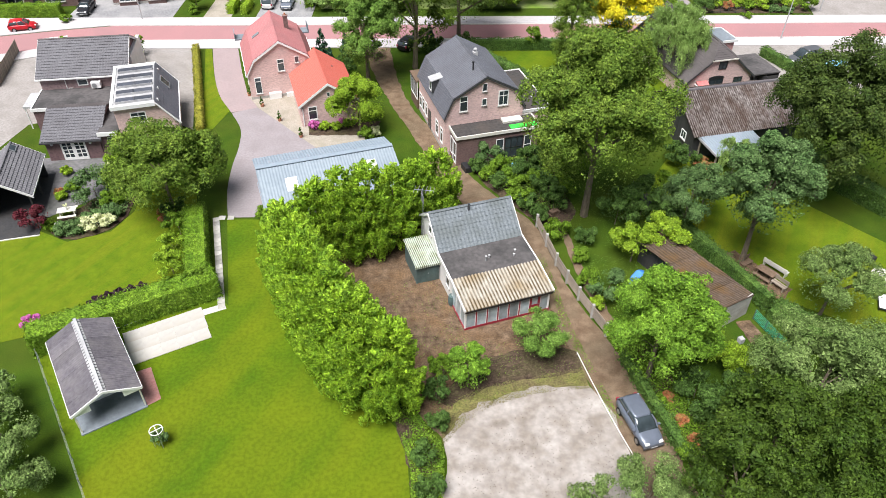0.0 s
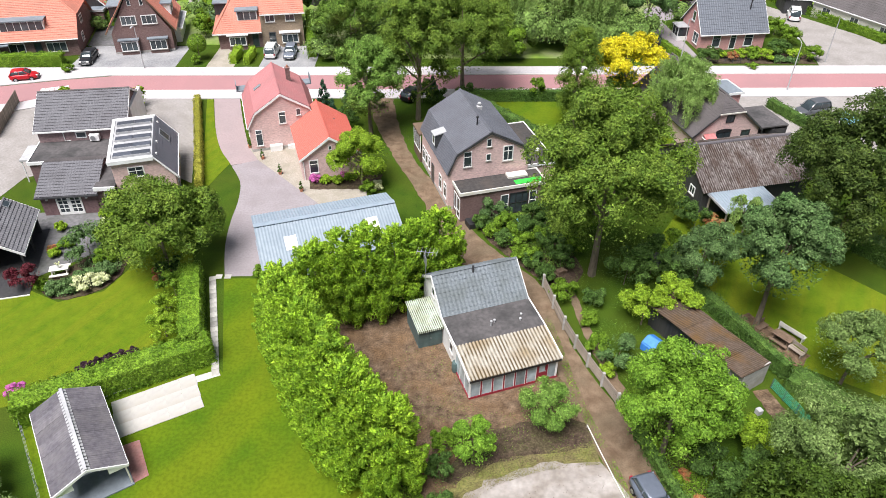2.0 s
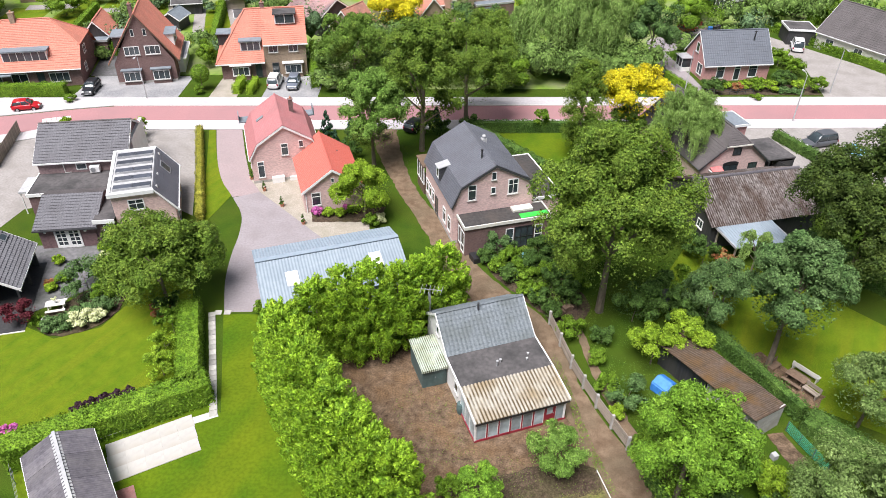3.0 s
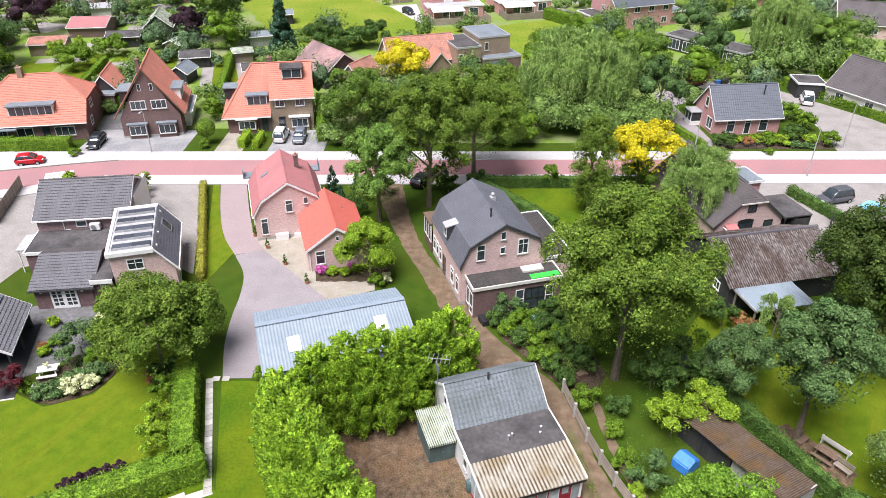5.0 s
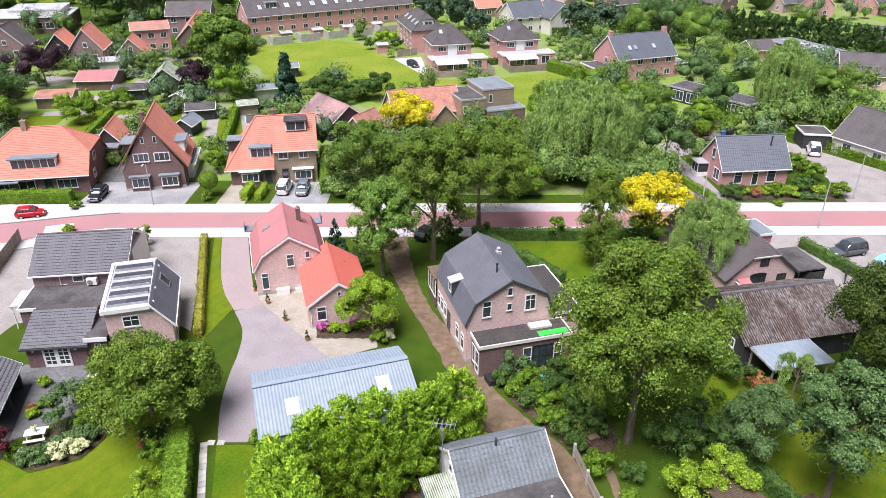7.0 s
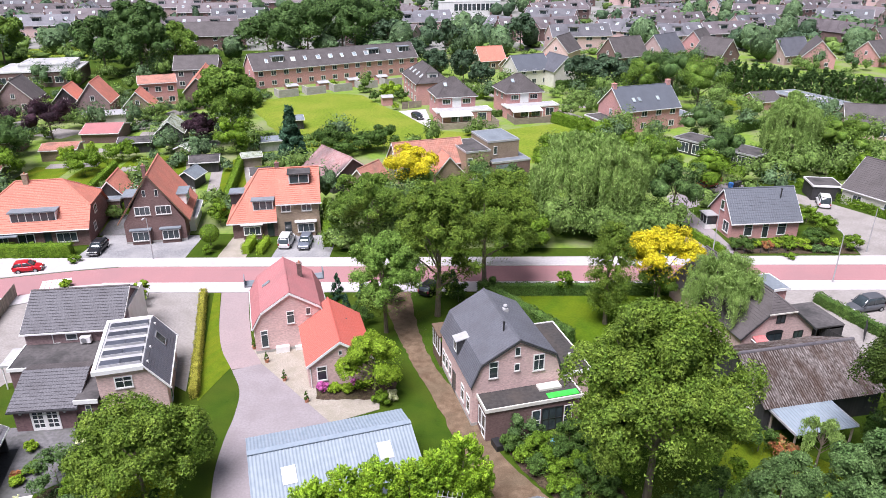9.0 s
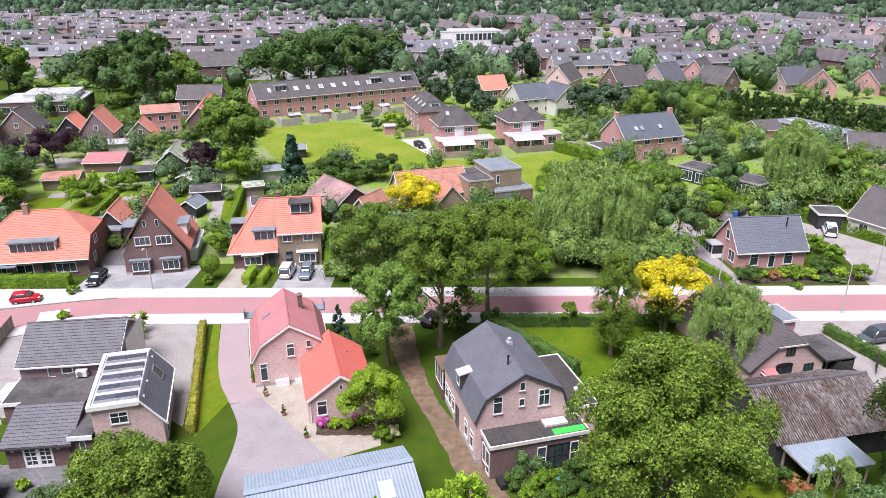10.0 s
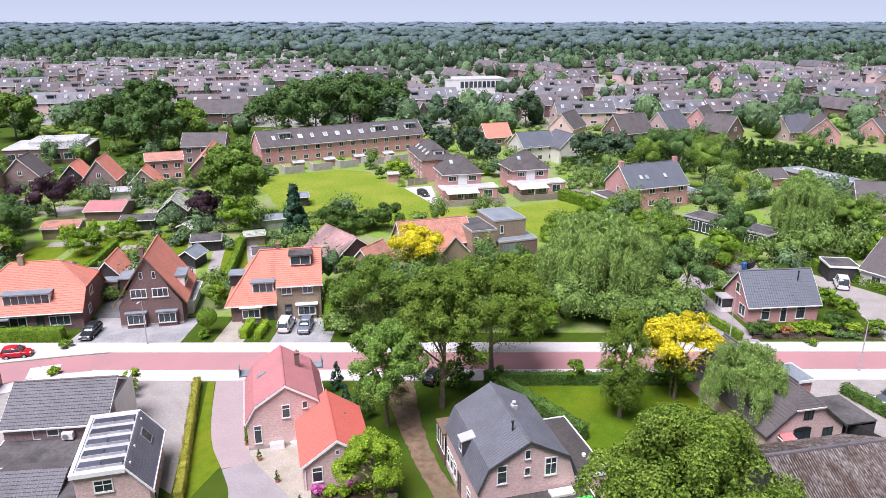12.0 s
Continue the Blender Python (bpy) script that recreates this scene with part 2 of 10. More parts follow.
M = dict(
    grass=mat("grass", (0.0309, 0.0672, 0.0036), (0.0479, 0.089, 0.00479), 0.7, (0.0612, 0.0835, 0.00718), 0.2, 0.6, 0.95, 0.6, 10, grain=0.3, gscale=12),
    lawn=mat("mown_lawn", (0.082, 0.142, 0.00436), (0.117, 0.172, 0.00545), 0.9, (0.164, 0.177, 0.00872), 1.0, 0.6, 0.95, 0.6, 30, grain=0.28, gscale=15, streak=(0.85, 0.07, 1, 31)),
    lawn_deep=mat("deep_green_lawn", (0.0502, 0.109, 0.003), (0.0911, 0.144, 0.0035), 0.28, (0.14, 0.163, 0.005), 0.2, 0.7, 0.95, 0.6, 24, grain=0.16, gscale=4, streak=(0.85, 0.14, 1, 31)),
    meadow=mat("meadow_grass", (0.12, 0.185, 0.0132), (0.176, 0.239, 0.021), 1.4, (0.24, 0.26, 0.036), 0.1, 0.6, 0.95, 0.6, 8, grain=0.25, gscale=3),
    gardens=mat("mixed_garden_ground", (0.114, 0.206, 0.0257), (0.185, 0.271, 0.04), 1.3, (0.242, 0.214, 0.164), 0.16, 0.6, 0.95, 0.6, 8),
    town_ground=mat("streets_and_gardens", (0.1, 0.125, 0.08), (0.25, 0.238, 0.235), 0.12, (0.33, 0.31, 0.31), 0.05, 0.6, 0.95, 0.3, 4),
    slate=mat("dark_slate_paving", (0.1, 0.097, 0.1), (0.17, 0.165, 0.17), 3, (0.07, 0.075, 0.06), 0.5, 0.6, 0.85, 0.3, 20),
    # muted grey-green haze tone, darkened to go with the woods on it
    fields=mat("far_fields", (0.045, 0.0682, 0.045), (0.066, 0.093, 0.06), 0.02, (0.078, 0.0992, 0.075), 0.006, 0.6, 0.95),
    road=mat("red_asphalt", (0.314, 0.162, 0.166), (0.37, 0.199, 0.204), 6, (0.285, 0.166, 0.171), 0.2, 0.6, 0.9, 0.15, 60),
    pavement=mat("pale_slabs", (0.41, 0.387, 0.392), (0.49, 0.467, 0.472), 3, (0.37, 0.35, 0.35), 0.4, 0.5, 0.9, 0.1, 40),
    kerb=mat("kerb_concrete", (0.5, 0.48, 0.46), (0.62, 0.6, 0.57), 5, rough=0.9),
    tar=mat("grey_asphalt", (0.248, 0.22, 0.228), (0.296, 0.268, 0.276), 5, (0.216, 0.188, 0.192), 0.35, 0.6, 0.9, 0.25, 50),
    pinktar=mat("pink_asphalt", (0.283, 0.221, 0.221), (0.332, 0.267, 0.267), 5, (0.262, 0.217, 0.217), 0.35, 0.6, 0.9, 0.25, 50),
    clinker=mat("grey_clinker", (0.185, 0.185, 0.192), (0.266, 0.266, 0.274), 4, (0.37, 0.363, 0.355), 0.3, 0.6, 0.9, 0.3, 40),
    gravel=mat("beige_gravel", (0.286, 0.252, 0.21), (0.386, 0.353, 0.298), 9, (0.252, 0.231, 0.176), 0.8, 0.6, 0.95, 0.5, 50),
    yardstone=mat("yard_concrete", (0.249, 0.228, 0.215), (0.327, 0.305, 0.288), 4, (0.206, 0.189, 0.172), 0.4, 0.6, 0.9, 0.2, 40),
    slab=mat("path_slab", (0.42, 0.4, 0.37), (0.52, 0.5, 0.46), 6, (0.34, 0.33, 0.28), 1.2, 0.5, 0.9, 0.2, 40, rnd=0.3),
    patio=mat("bleached_patio", (0.36, 0.345, 0.321), (0.454, 0.44, 0.416), 1.5, (0.312, 0.284, 0.237), 0.7, 0.6, 0.9, 0.1, 40, rnd=0.03),
    redbrickpave=mat("red_paving_brick", (0.3, 0.14, 0.13), (0.4, 0.2, 0.18), 6, (0.28, 0.17, 0.15), 0.8, 0.5, 0.9, 0.3, 40),
    sandpath=mat("earth_track", (0.122, 0.081, 0.0505), (0.211, 0.152, 0.101), 1.2, (0.14, 0.11, 0.0713), 0.4, 0.6, 0.95, 0.6, 26, grain=0.22, gscale=22),
    dirt=mat("yard_earth", (0.078, 0.052, 0.033), (0.2, 0.14, 0.093), 1.7, (0.175, 0.105, 0.052), 0.5, 0.6, 0.95, 0.7, 24, grain=0.35, gscale=9),
    soil=mat("dark_soil", (0.0467, 0.0323, 0.0238), (0.0978, 0.068, 0.0476), 3, (0.085, 0.0808, 0.034), 0.6, 0.5, 0.95, 0.7, 20, grain=0.4, gscale=9),
    parking=mat("parking_gravel", (0.27, 0.24, 0.215), (0.4, 0.37, 0.345), 0.45, (0.17, 0.14, 0.11), 0.7, 0.6, 0.95, 0.4, 40, grain=0.14, gscale=2.2),
    moss=mat("moss", (0.14, 0.145, 0.04), (0.22, 0.205, 0.075), 1.5, (0.11, 0.08, 0.05), 0.9, 0.75, 0.95, 0.5, 20, grain=0.4, gscale=10),
    brick_pink=mat("pink_brick", (0.58, 0.41, 0.385), (0.66, 0.49, 0.465), 5, (0.52, 0.385, 0.37), 0.5, 0.4, 0.9, brick=(1.05, 1.03, 1.0)),
    brick_red=mat("red_brick", (0.487, 0.257, 0.244), (0.59, 0.336, 0.323), 5, (0.42, 0.246, 0.244), 0.5, 0.5, 0.9, brick=(1.1, 1.05, 1.0)),
    brick_brown=mat("brown_brick", (0.165, 0.105, 0.098), (0.225, 0.15, 0.14), 5, (0.135, 0.095, 0.09), 0.5, 0.5, 0.9, brick=(1.1, 1.1, 1.1)),
    brick_tan=mat("tan_brick", (0.26, 0.2, 0.145), (0.33, 0.26, 0.19), 5, (0.22, 0.17, 0.13), 0.5, 0.5, 0.9, brick=(1.1, 1.1, 1.1)),
    brick_purple=mat("purple_brick", (0.15, 0.095, 0.1), (0.2, 0.13, 0.13), 5, (0.13, 0.09, 0.09), 0.5, 0.5, 0.9, brick=(1.1, 1.1, 1.1)),
    brick_mauve=mat("mauve_brick", (0.25, 0.175, 0.175), (0.32, 0.23, 0.23), 5, (0.21, 0.155, 0.155), 0.5, 0.5, 0.9, brick=(1.1, 1.1, 1.1)),
    wood_black=mat("black_boards", (0.02, 0.02, 0.022), (0.04, 0.04, 0.042), 5, (0.06, 0.055, 0.05), 0.6, 0.5, 0.7, 0.2, 20, stretch=(1, 1, 0.1)),
    wood_grey=mat("weathered_wood", (0.23, 0.19, 0.15), (0.33, 0.28, 0.23), 4, (0.16, 0.14, 0.11), 0.8, 0.5, 0.85, 0.3, 20, stretch=(0.3, 1, 1), rnd=0.2),
    wood_brown=mat("brown_wood", (0.13, 0.085, 0.055), (0.2, 0.135, 0.09), 5, (0.1, 0.07, 0.05), 0.8, 0.5, 0.8, 0.2, 20, rnd=0.2),
    tile_grey=mat("dark_grey_tile", (0.085, 0.089, 0.105), (0.122, 0.127, 0.146), 6, (0.07, 0.07, 0.078), 0.5, 0.5, 0.55, course=0.2, cdepth=0.25),
    tile_blue=mat("smooth_blue_grey_tile", (0.0888, 0.0992, 0.118), (0.118, 0.13, 0.152), 6, (0.0814, 0.0888, 0.104), 0.5, 0.5, 0.45, course=0.2, cdepth=0.2),
    tile_brown=mat("brown_grey_tile", (0.066, 0.057, 0.057), (0.115, 0.102, 0.102), 7, (0.055, 0.048, 0.047), 0.5, 0.6, 0.75, course=0.2, cdepth=0.4),
    tile_slate=mat("blue_grey_tile", (0.0903, 0.0886, 0.0972), (0.185, 0.181, 0.195), 9, (0.086, 0.08, 0.086), 0.5, 0.4, 0.7, course=0.33, cdepth=0.6),
    # town tiles and town brick carry a lightened tone that stands in for haze
    tile_town=mat("hazed_brown_town_tile", (0.118, 0.0988, 0.106), (0.188, 0.163, 0.172), 5, (0.1, 0.0846, 0.0894), 0.3, 0.6, 0.75, rnd=0.3),
    tile_town_grey=mat("hazed_grey_town_tile", (0.112, 0.112, 0.125), (0.179, 0.177, 0.195), 5, (0.0896, 0.0896, 0.101), 0.3, 0.6, 0.75, rnd=0.3),
    brick_town=mat("pinkish_town_brick", (0.37, 0.265, 0.25), (0.45, 0.34, 0.325), 3, (0.31, 0.235, 0.225), 0.3, 0.5, 0.9, rnd=0.2),
    tile_patched=mat("patched_red_and_grey_sheet", (0.26, 0.1, 0.09), (0.42, 0.31, 0.3), 3, (0.06, 0.06, 0.066), 0.16, 0.95, 0.8, streak=(1, 0.5, 1), stretch=(3, 0.2, 1)),
    tile_cottage=mat("weathered_grey_tile", (0.104, 0.124, 0.137), (0.183, 0.204, 0.222), 7, (0.087, 0.1, 0.0957), 0.6, 0.6, 0.8, course=0.2, cdepth=0.5),
    tile_orange=mat("orange_tile", (0.454, 0.15, 0.102), (0.579, 0.232, 0.165), 6, (0.374, 0.159, 0.113), 0.6, 0.6, 0.8, course=0.2, cdepth=0.3),
    tile_orange_old=mat("old_orange_tile", (0.34, 0.145, 0.105), (0.46, 0.225, 0.165), 3, (0.22, 0.125, 0.1), 0.5, 0.75, 0.8, course=0.2, cdepth=0.4),
    tile_red=mat("red_tile", (0.348, 0.129, 0.131), (0.418, 0.174, 0.174), 6, (0.296, 0.135, 0.135), 0.5, 0.6, 0.6, course=0.2, cdepth=0.25),
    tile_bright=mat("bright_orange_red_tile", (0.45, 0.09, 0.0675), (0.54, 0.14, 0.104), 6, (0.405, 0.108, 0.081), 0.5, 0.5, 0.65, course=0.2, cdepth=0.25),
    felt=mat("roof_felt", (0.0748, 0.0704, 0.0704), (0.114, 0.106, 0.106), 3, (0.0396, 0.0396, 0.0396), 0.45, 0.8, 0.9, 0.2, 30),
    felt_dark=mat("black_felt", (0.03, 0.028, 0.027), (0.055, 0.05, 0.048), 3, (0.075, 0.06, 0.05), 0.5, 0.6, 0.85, 0.2, 30),
    felt_blue=mat("blue_grey_felt", (0.15, 0.175, 0.2), (0.21, 0.24, 0.265), 3, (0.12, 0.14, 0.16), 0.5, 0.6, 0.7, 0.1, 30),
    felt_pale=mat("pale_felt", (0.33, 0.33, 0.335), (0.45, 0.45, 0.455), 2, (0.27, 0.27, 0.28), 0.3, 0.6, 0.8, 0.1, 30),
    steel=mat("blue_grey_steel_sheet", (0.205, 0.25, 0.29), (0.25, 0.295, 0.335), 2, (0.185, 0.225, 0.265), 0.4, 0.5, 0.5),
    steel_dark=mat("grey_steel_ridge", (0.21, 0.26, 0.31), (0.26, 0.31, 0.36), 2, rough=0.55),
    fibre=mat("mossy_fibre_cement", (0.34, 0.315, 0.265), (0.43, 0.4, 0.345), 3, (0.24, 0.16, 0.065), 0.45, 0.62, 0.9, 0.3, 30, ribs=(0.2808, -0.1, (0.09, 0.062, 0.03), 0)),
    fibre_dark=mat("dark_fibre_cement", (0.075, 0.068, 0.08), (0.125, 0.115, 0.13), 4, (0.19, 0.175, 0.175), 0.8, 0.4, 0.8, 0.2, 30, stretch=(1, 1, 1), rnd=0.18),
    fibre_barn=mat("lichened_fibre_cement", (0.048, 0.036, 0.032), (0.25, 0.225, 0.215), 5.5, (0.06, 0.034, 0.024), 0.5, 0.7, 0.9, 0.4, 30, stretch=(1, 0.1, 1), ribs=(0.24, 0.0, (0.028, 0.018, 0.013), 0), streak=(1.6, 0.55, 1)),
    fibre_green=mat("green_mossy_sheet", (0.36, 0.42, 0.36), (0.5, 0.55, 0.47), 4, (0.24, 0.24, 0.12), 0.9, 0.6, 0.9, 0.3, 30, ribs=(0.1654, 0.0, (0.07, 0.075, 0.03), 0)),
    shed_roof=mat("rusty_sheet", (0.0936, 0.0662, 0.0504), (0.158, 0.119, 0.0936), 4, (0.158, 0.0864, 0.0252), 0.7, 0.8, 0.9, 0.4, 30, ribs=(0.15, 0.0, (0.06, 0.045, 0.03), 1)),
    white=mat("white_paint", (0.74, 0.74, 0.73), (0.82, 0.82, 0.81), 3, (0.62, 0.61, 0.58), 0.8, 0.4, 0.5),
    cream=mat("cream_paint", (0.6, 0.58, 0.52), (0.7, 0.68, 0.62), 3, (0.5, 0.47, 0.4), 0.8, 0.4, 0.6),
    red_paint=mat("dark_red_paint", (0.24, 0.016, 0.032), (0.31, 0.028, 0.045), 3, rough=0.45),
    green_paint=mat("dark_green_paint", (0.06, 0.1, 0.1), (0.09, 0.14, 0.135), 3, (0.07, 0.085, 0.08), 0.8, 0.5, 0.7),
    black=mat("black_plastic", (0.015, 0.015, 0.017), (0.025, 0.025, 0.027), 3, rough=0.5),
    grey_metal=mat("grey_metal", (0.3, 0.31, 0.32), (0.4, 0.41, 0.42), 5, rough=0.45, metal=0.6),
    dark_metal=mat("dark_metal", (0.06, 0.06, 0.065), (0.1, 0.1, 0.105), 5, rough=0.5, metal=0.4),
    concrete=mat("concrete", (0.34, 0.33, 0.31), (0.45, 0.43, 0.41), 4, (0.27, 0.26, 0.22), 0.8, 0.5, 0.9, 0.2, 30),
    blue_tarp=mat("blue_tarpaulin", (0.03, 0.16, 0.5), (0.05, 0.22, 0.62), 3, rough=0.5, bump=0.4, bscale=6),
    green_sheet=mat("vivid_green_sheet", (0.02, 0.5, 0.03), (0.05, 0.7, 0.08), 2, (0.03, 0.2, 0.03), 0.9, 0.6, 0.7, 0.3, 30),
    net_green=mat("green_plastic_net", (0.03, 0.32, 0.2), (0.05, 0.4, 0.26), 3, rough=0.5),
    awning=mat("faded_red_cloth", (0.42, 0.12, 0.12), (0.52, 0.18, 0.17), 3, rough=0.8),
    blue_cloth=mat("pale_blue_cloth", (0.15, 0.42, 0.62), (0.22, 0.5, 0.7), 3, rough=0.7),
    terracotta=mat("terracotta", (0.4, 0.17, 0.1), (0.5, 0.23, 0.14), 6, rough=0.85),
    glass=glass_mat("window_glass"),
    # pale base tint paints whitish reflections into the panes
    glass_pale=glass_mat("reflection_tinted_glass", (0.24, 0.29, 0.31)),
    panel=mat("solar_cells", (0.045, 0.05, 0.065), (0.07, 0.075, 0.095), 3, rough=0.3, rnd=0.3),
    rubber=mat("tyre_rubber", (0.015, 0.015, 0.015), (0.025, 0.025, 0.025), 6, rough=0.9),
    rim=mat("wheel_rim", (0.4, 0.41, 0.42), (0.5, 0.51, 0.52), 6, rough=0.3, metal=0.8),
    bark=mat("bark", (0.12, 0.095, 0.07), (0.2, 0.165, 0.125), 6, (0.1, 0.11, 0.06), 1.2, 0.5, 0.95, 0.6, 18, stretch=(1, 1, 0.3)),
    flower_pink=mat("magenta_blossom", (0.4, 0.06, 0.25), (0.55, 0.15, 0.4), 8, rough=0.7, island=0.3),
    flower_white=mat("cream_blossom", (0.5, 0.54, 0.24), (0.64, 0.66, 0.4), 8, rough=0.7, island=0.3),
    flower_red=mat("orange_red_leaf", (0.28, 0.075, 0.03), (0.36, 0.13, 0.045), 8, (0.1, 0.16, 0.03), 3.0, 0.7, 0.7, island=0.35),
)
LEAF = dict(
    linden=leaf_mat("linden_leaf", (0.0447, 0.0863, 0.00959), (0.0839, 0.137, 0.0176), (0.024, 0.0527, 0.00639)),
    oldoak=leaf_mat("old_oak_leaf", (0.05, 0.085, 0.016), (0.1, 0.145, 0.028), (0.03, 0.06, 0.012)),
    far_dark=leaf_mat("far_dark_leaf", (0.0985, 0.169, 0.075), (0.161, 0.245, 0.108), (0.0634, 0.121, 0.0554), spread=0.35, grain=0.6, gscale=3.0, relief=1.0),
    far_hedge=leaf_mat("far_shrub_leaf", (0.133, 0.224, 0.0489), (0.205, 0.307, 0.0764), (0.0867, 0.156, 0.0347), spread=0.4, grain=0.6, gscale=3.2, relief=1.0),
    ash=leaf_mat("ash_leaf", (0.165, 0.3, 0.05), (0.26, 0.41, 0.085), (0.105, 0.205, 0.032), through_light=0.25),
    # pale blue-grey leaf colour stands in for haze over the farthest woods
    horizon=leaf_mat("haze_paled_wood_leaf", (0.125, 0.168, 0.199), (0.15, 0.195, 0.226), (0.106, 0.148, 0.178), spread=0.12, grain=0.25, gscale=0.15),
    conifer=leaf_mat("conifer_spray", (0.218, 0.388, 0.0251), (0.393, 0.582, 0.0418), (0.102, 0.213, 0.0251), spread=0.32, grain=0.4, gscale=5.0),
    oak=leaf_mat("oak_leaf", (0.114, 0.208, 0.028), (0.195, 0.298, 0.0468), (0.0657, 0.134, 0.0199)),
    dark=leaf_mat("dark_leaf", (0.074, 0.143, 0.0408), (0.128, 0.215, 0.06), (0.051, 0.107, 0.0306)),
    big=leaf_mat("maple_leaf", (0.12, 0.202, 0.0235), (0.202, 0.289, 0.0392), (0.0675, 0.134, 0.0176)),
    walnut=leaf_mat("walnut_leaf", (0.144, 0.281, 0.024), (0.225, 0.389, 0.04), (0.0875, 0.189, 0.018)),
    grey=leaf_mat("silvery_leaf", (0.0875, 0.163, 0.0488), (0.164, 0.261, 0.0897), (0.0497, 0.104, 0.0287)),
    willow=leaf_mat("willow_leaf", (0.28, 0.426, 0.114), (0.405, 0.556, 0.17), (0.197, 0.315, 0.0744), through_light=0.45, grain=0.3),
    pale=leaf_mat("pale_leaf", (0.168, 0.263, 0.0712), (0.274, 0.375, 0.123), (0.101, 0.174, 0.0399), through_light=0.3, grain=0.5),
    lime=leaf_mat("yellow_green_leaf", (0.212, 0.342, 0.0218), (0.306, 0.44, 0.0347), (0.13, 0.232, 0.0158)),
    hedge=leaf_mat("hedge_leaf", (0.124, 0.224, 0.0159), (0.189, 0.308, 0.0278), (0.0696, 0.144, 0.012)),
    hedge_dark=leaf_mat("dark_hedge_leaf", (0.0672, 0.133, 0.026), (0.106, 0.185, 0.038), (0.0448, 0.092, 0.02)),
    box=leaf_mat("clipped_yellow_hedge_leaf", (0.3, 0.3, 0.04), (0.4, 0.38, 0.06), (0.19, 0.2, 0.03)),
    yellow=leaf_mat("golden_leaf", (0.66, 0.55, 0.012), (0.78, 0.68, 0.025), (0.4, 0.4, 0.02)),
    purple=leaf_mat("purple_leaf", (0.045, 0.025, 0.035), (0.075, 0.035, 0.050), (0.030, 0.020, 0.025)),
    red=leaf_mat("red_maple_leaf", (0.120, 0.020, 0.030), (0.170, 0.035, 0.045), (0.070, 0.015, 0.020)),
    cedar=leaf_mat("blue_green_needle", (0.045, 0.104, 0.057), (0.067, 0.143, 0.081), (0.028, 0.072, 0.040)),
    # bluish leaf colour paints in haze over the woods below the horizon
    distant=leaf_mat("haze_tinted_wood_leaf", (0.084, 0.126, 0.121), (0.116, 0.16, 0.148), (0.064, 0.101, 0.0983), spread=0.22, grain=0.3, gscale=0.35),
    # base greens lifted and blued a little in place of haze
    far=leaf_mat("hazed_far_leaf", (0.0646, 0.116, 0.063), (0.112, 0.173, 0.0882), (0.0418, 0.0836, 0.0462), spread=0.35, grain=0.6, gscale=1.6, relief=1.0),
)


# ---- mesh helpers ----
def mesh_of(name, bm, material):
    me = bpy.data.meshes.new(name)
    bm.normal_update()
    bm.to_mesh(me)
    bm.free()
    for m_ in material if isinstance(material, (list, tuple)) else (material,):
        me.materials.append(m_)
    return me


def part(name, bm, material, parent, label=""):
    """Link a bmesh (or a finished mesh) as one mesh object under a thing or a part."""
    me = bm if isinstance(bm, bpy.types.Mesh) else mesh_of(name, bm, material)
    ob = new(name, me)
    ob.parent = parent
    return tagged(ob, label)


def thing(name, label, category, m=None, group="", kind=""):
    ob = new(name)
    ob.empty_display_size = 0.2
    if m is not None:
        ob.matrix_world = m
        ob.matrix_basis = m
    return tagged(ob, label, category, group, kind)


def single(name, bm, material, label, category, m=None, group="", kind=""):
    """A thing that is one mesh."""
    me = bm if isinstance(bm, bpy.types.Mesh) else mesh_of(name, bm, material)
    ob = new(name, me)
    if m is not None:
        ob.matrix_basis = m
    return tagged(ob, label, category, group, kind)


def box(bm, x0, x1, y0, y1, z0, z1):
    v = [bm.verts.new((x, y, z)) for x in (x0, x1) for y in (y0, y1) for z in (z0, z1)]
    for f in ((0, 1, 3, 2), (4, 6, 7, 5), (0, 4, 5, 1), (2, 3, 7, 6), (0, 2, 6, 4), (1, 5, 7, 3)):
        bm.faces.new([v[i] for i in f])
    return v


def boxes(*rows):
    bm = bmesh.new()
    for r in rows:
        box(bm, *r)
    return bm


def soft_box(x0, x1, y0, y1, z0, z1, r=0.02):
    bm = boxes((x0, x1, y0, y1, z0, z1))
    bmesh.ops.bevel(bm, geom=bm.edges[:], offset=r, segments=1, affect="EDGES")
    return bm


def extrude(bm, pts, axis, a, b):
    """A prism: the outline pts, (u, v) pairs, carried along an axis from a to b."""
    put = {"y": lambda p, s: (p[0], s, p[1]), "x": lambda p, s: (s, p[0], p[1]), "z": lambda p, s: (p[0], p[1], s)}[axis]
    lo, hi = [bm.verts.new(put(p, a)) for p in pts], [bm.verts.new(put(p, b)) for p in pts]
    bm.faces.new(lo)
    bm.faces.new(hi[::-1])
    for i in range(len(pts)):
        j = (i + 1) % len(pts)
        bm.faces.new((lo[j], lo[i], hi[i], hi[j]))
    bmesh.ops.recalc_face_normals(bm, faces=bm.faces[:])


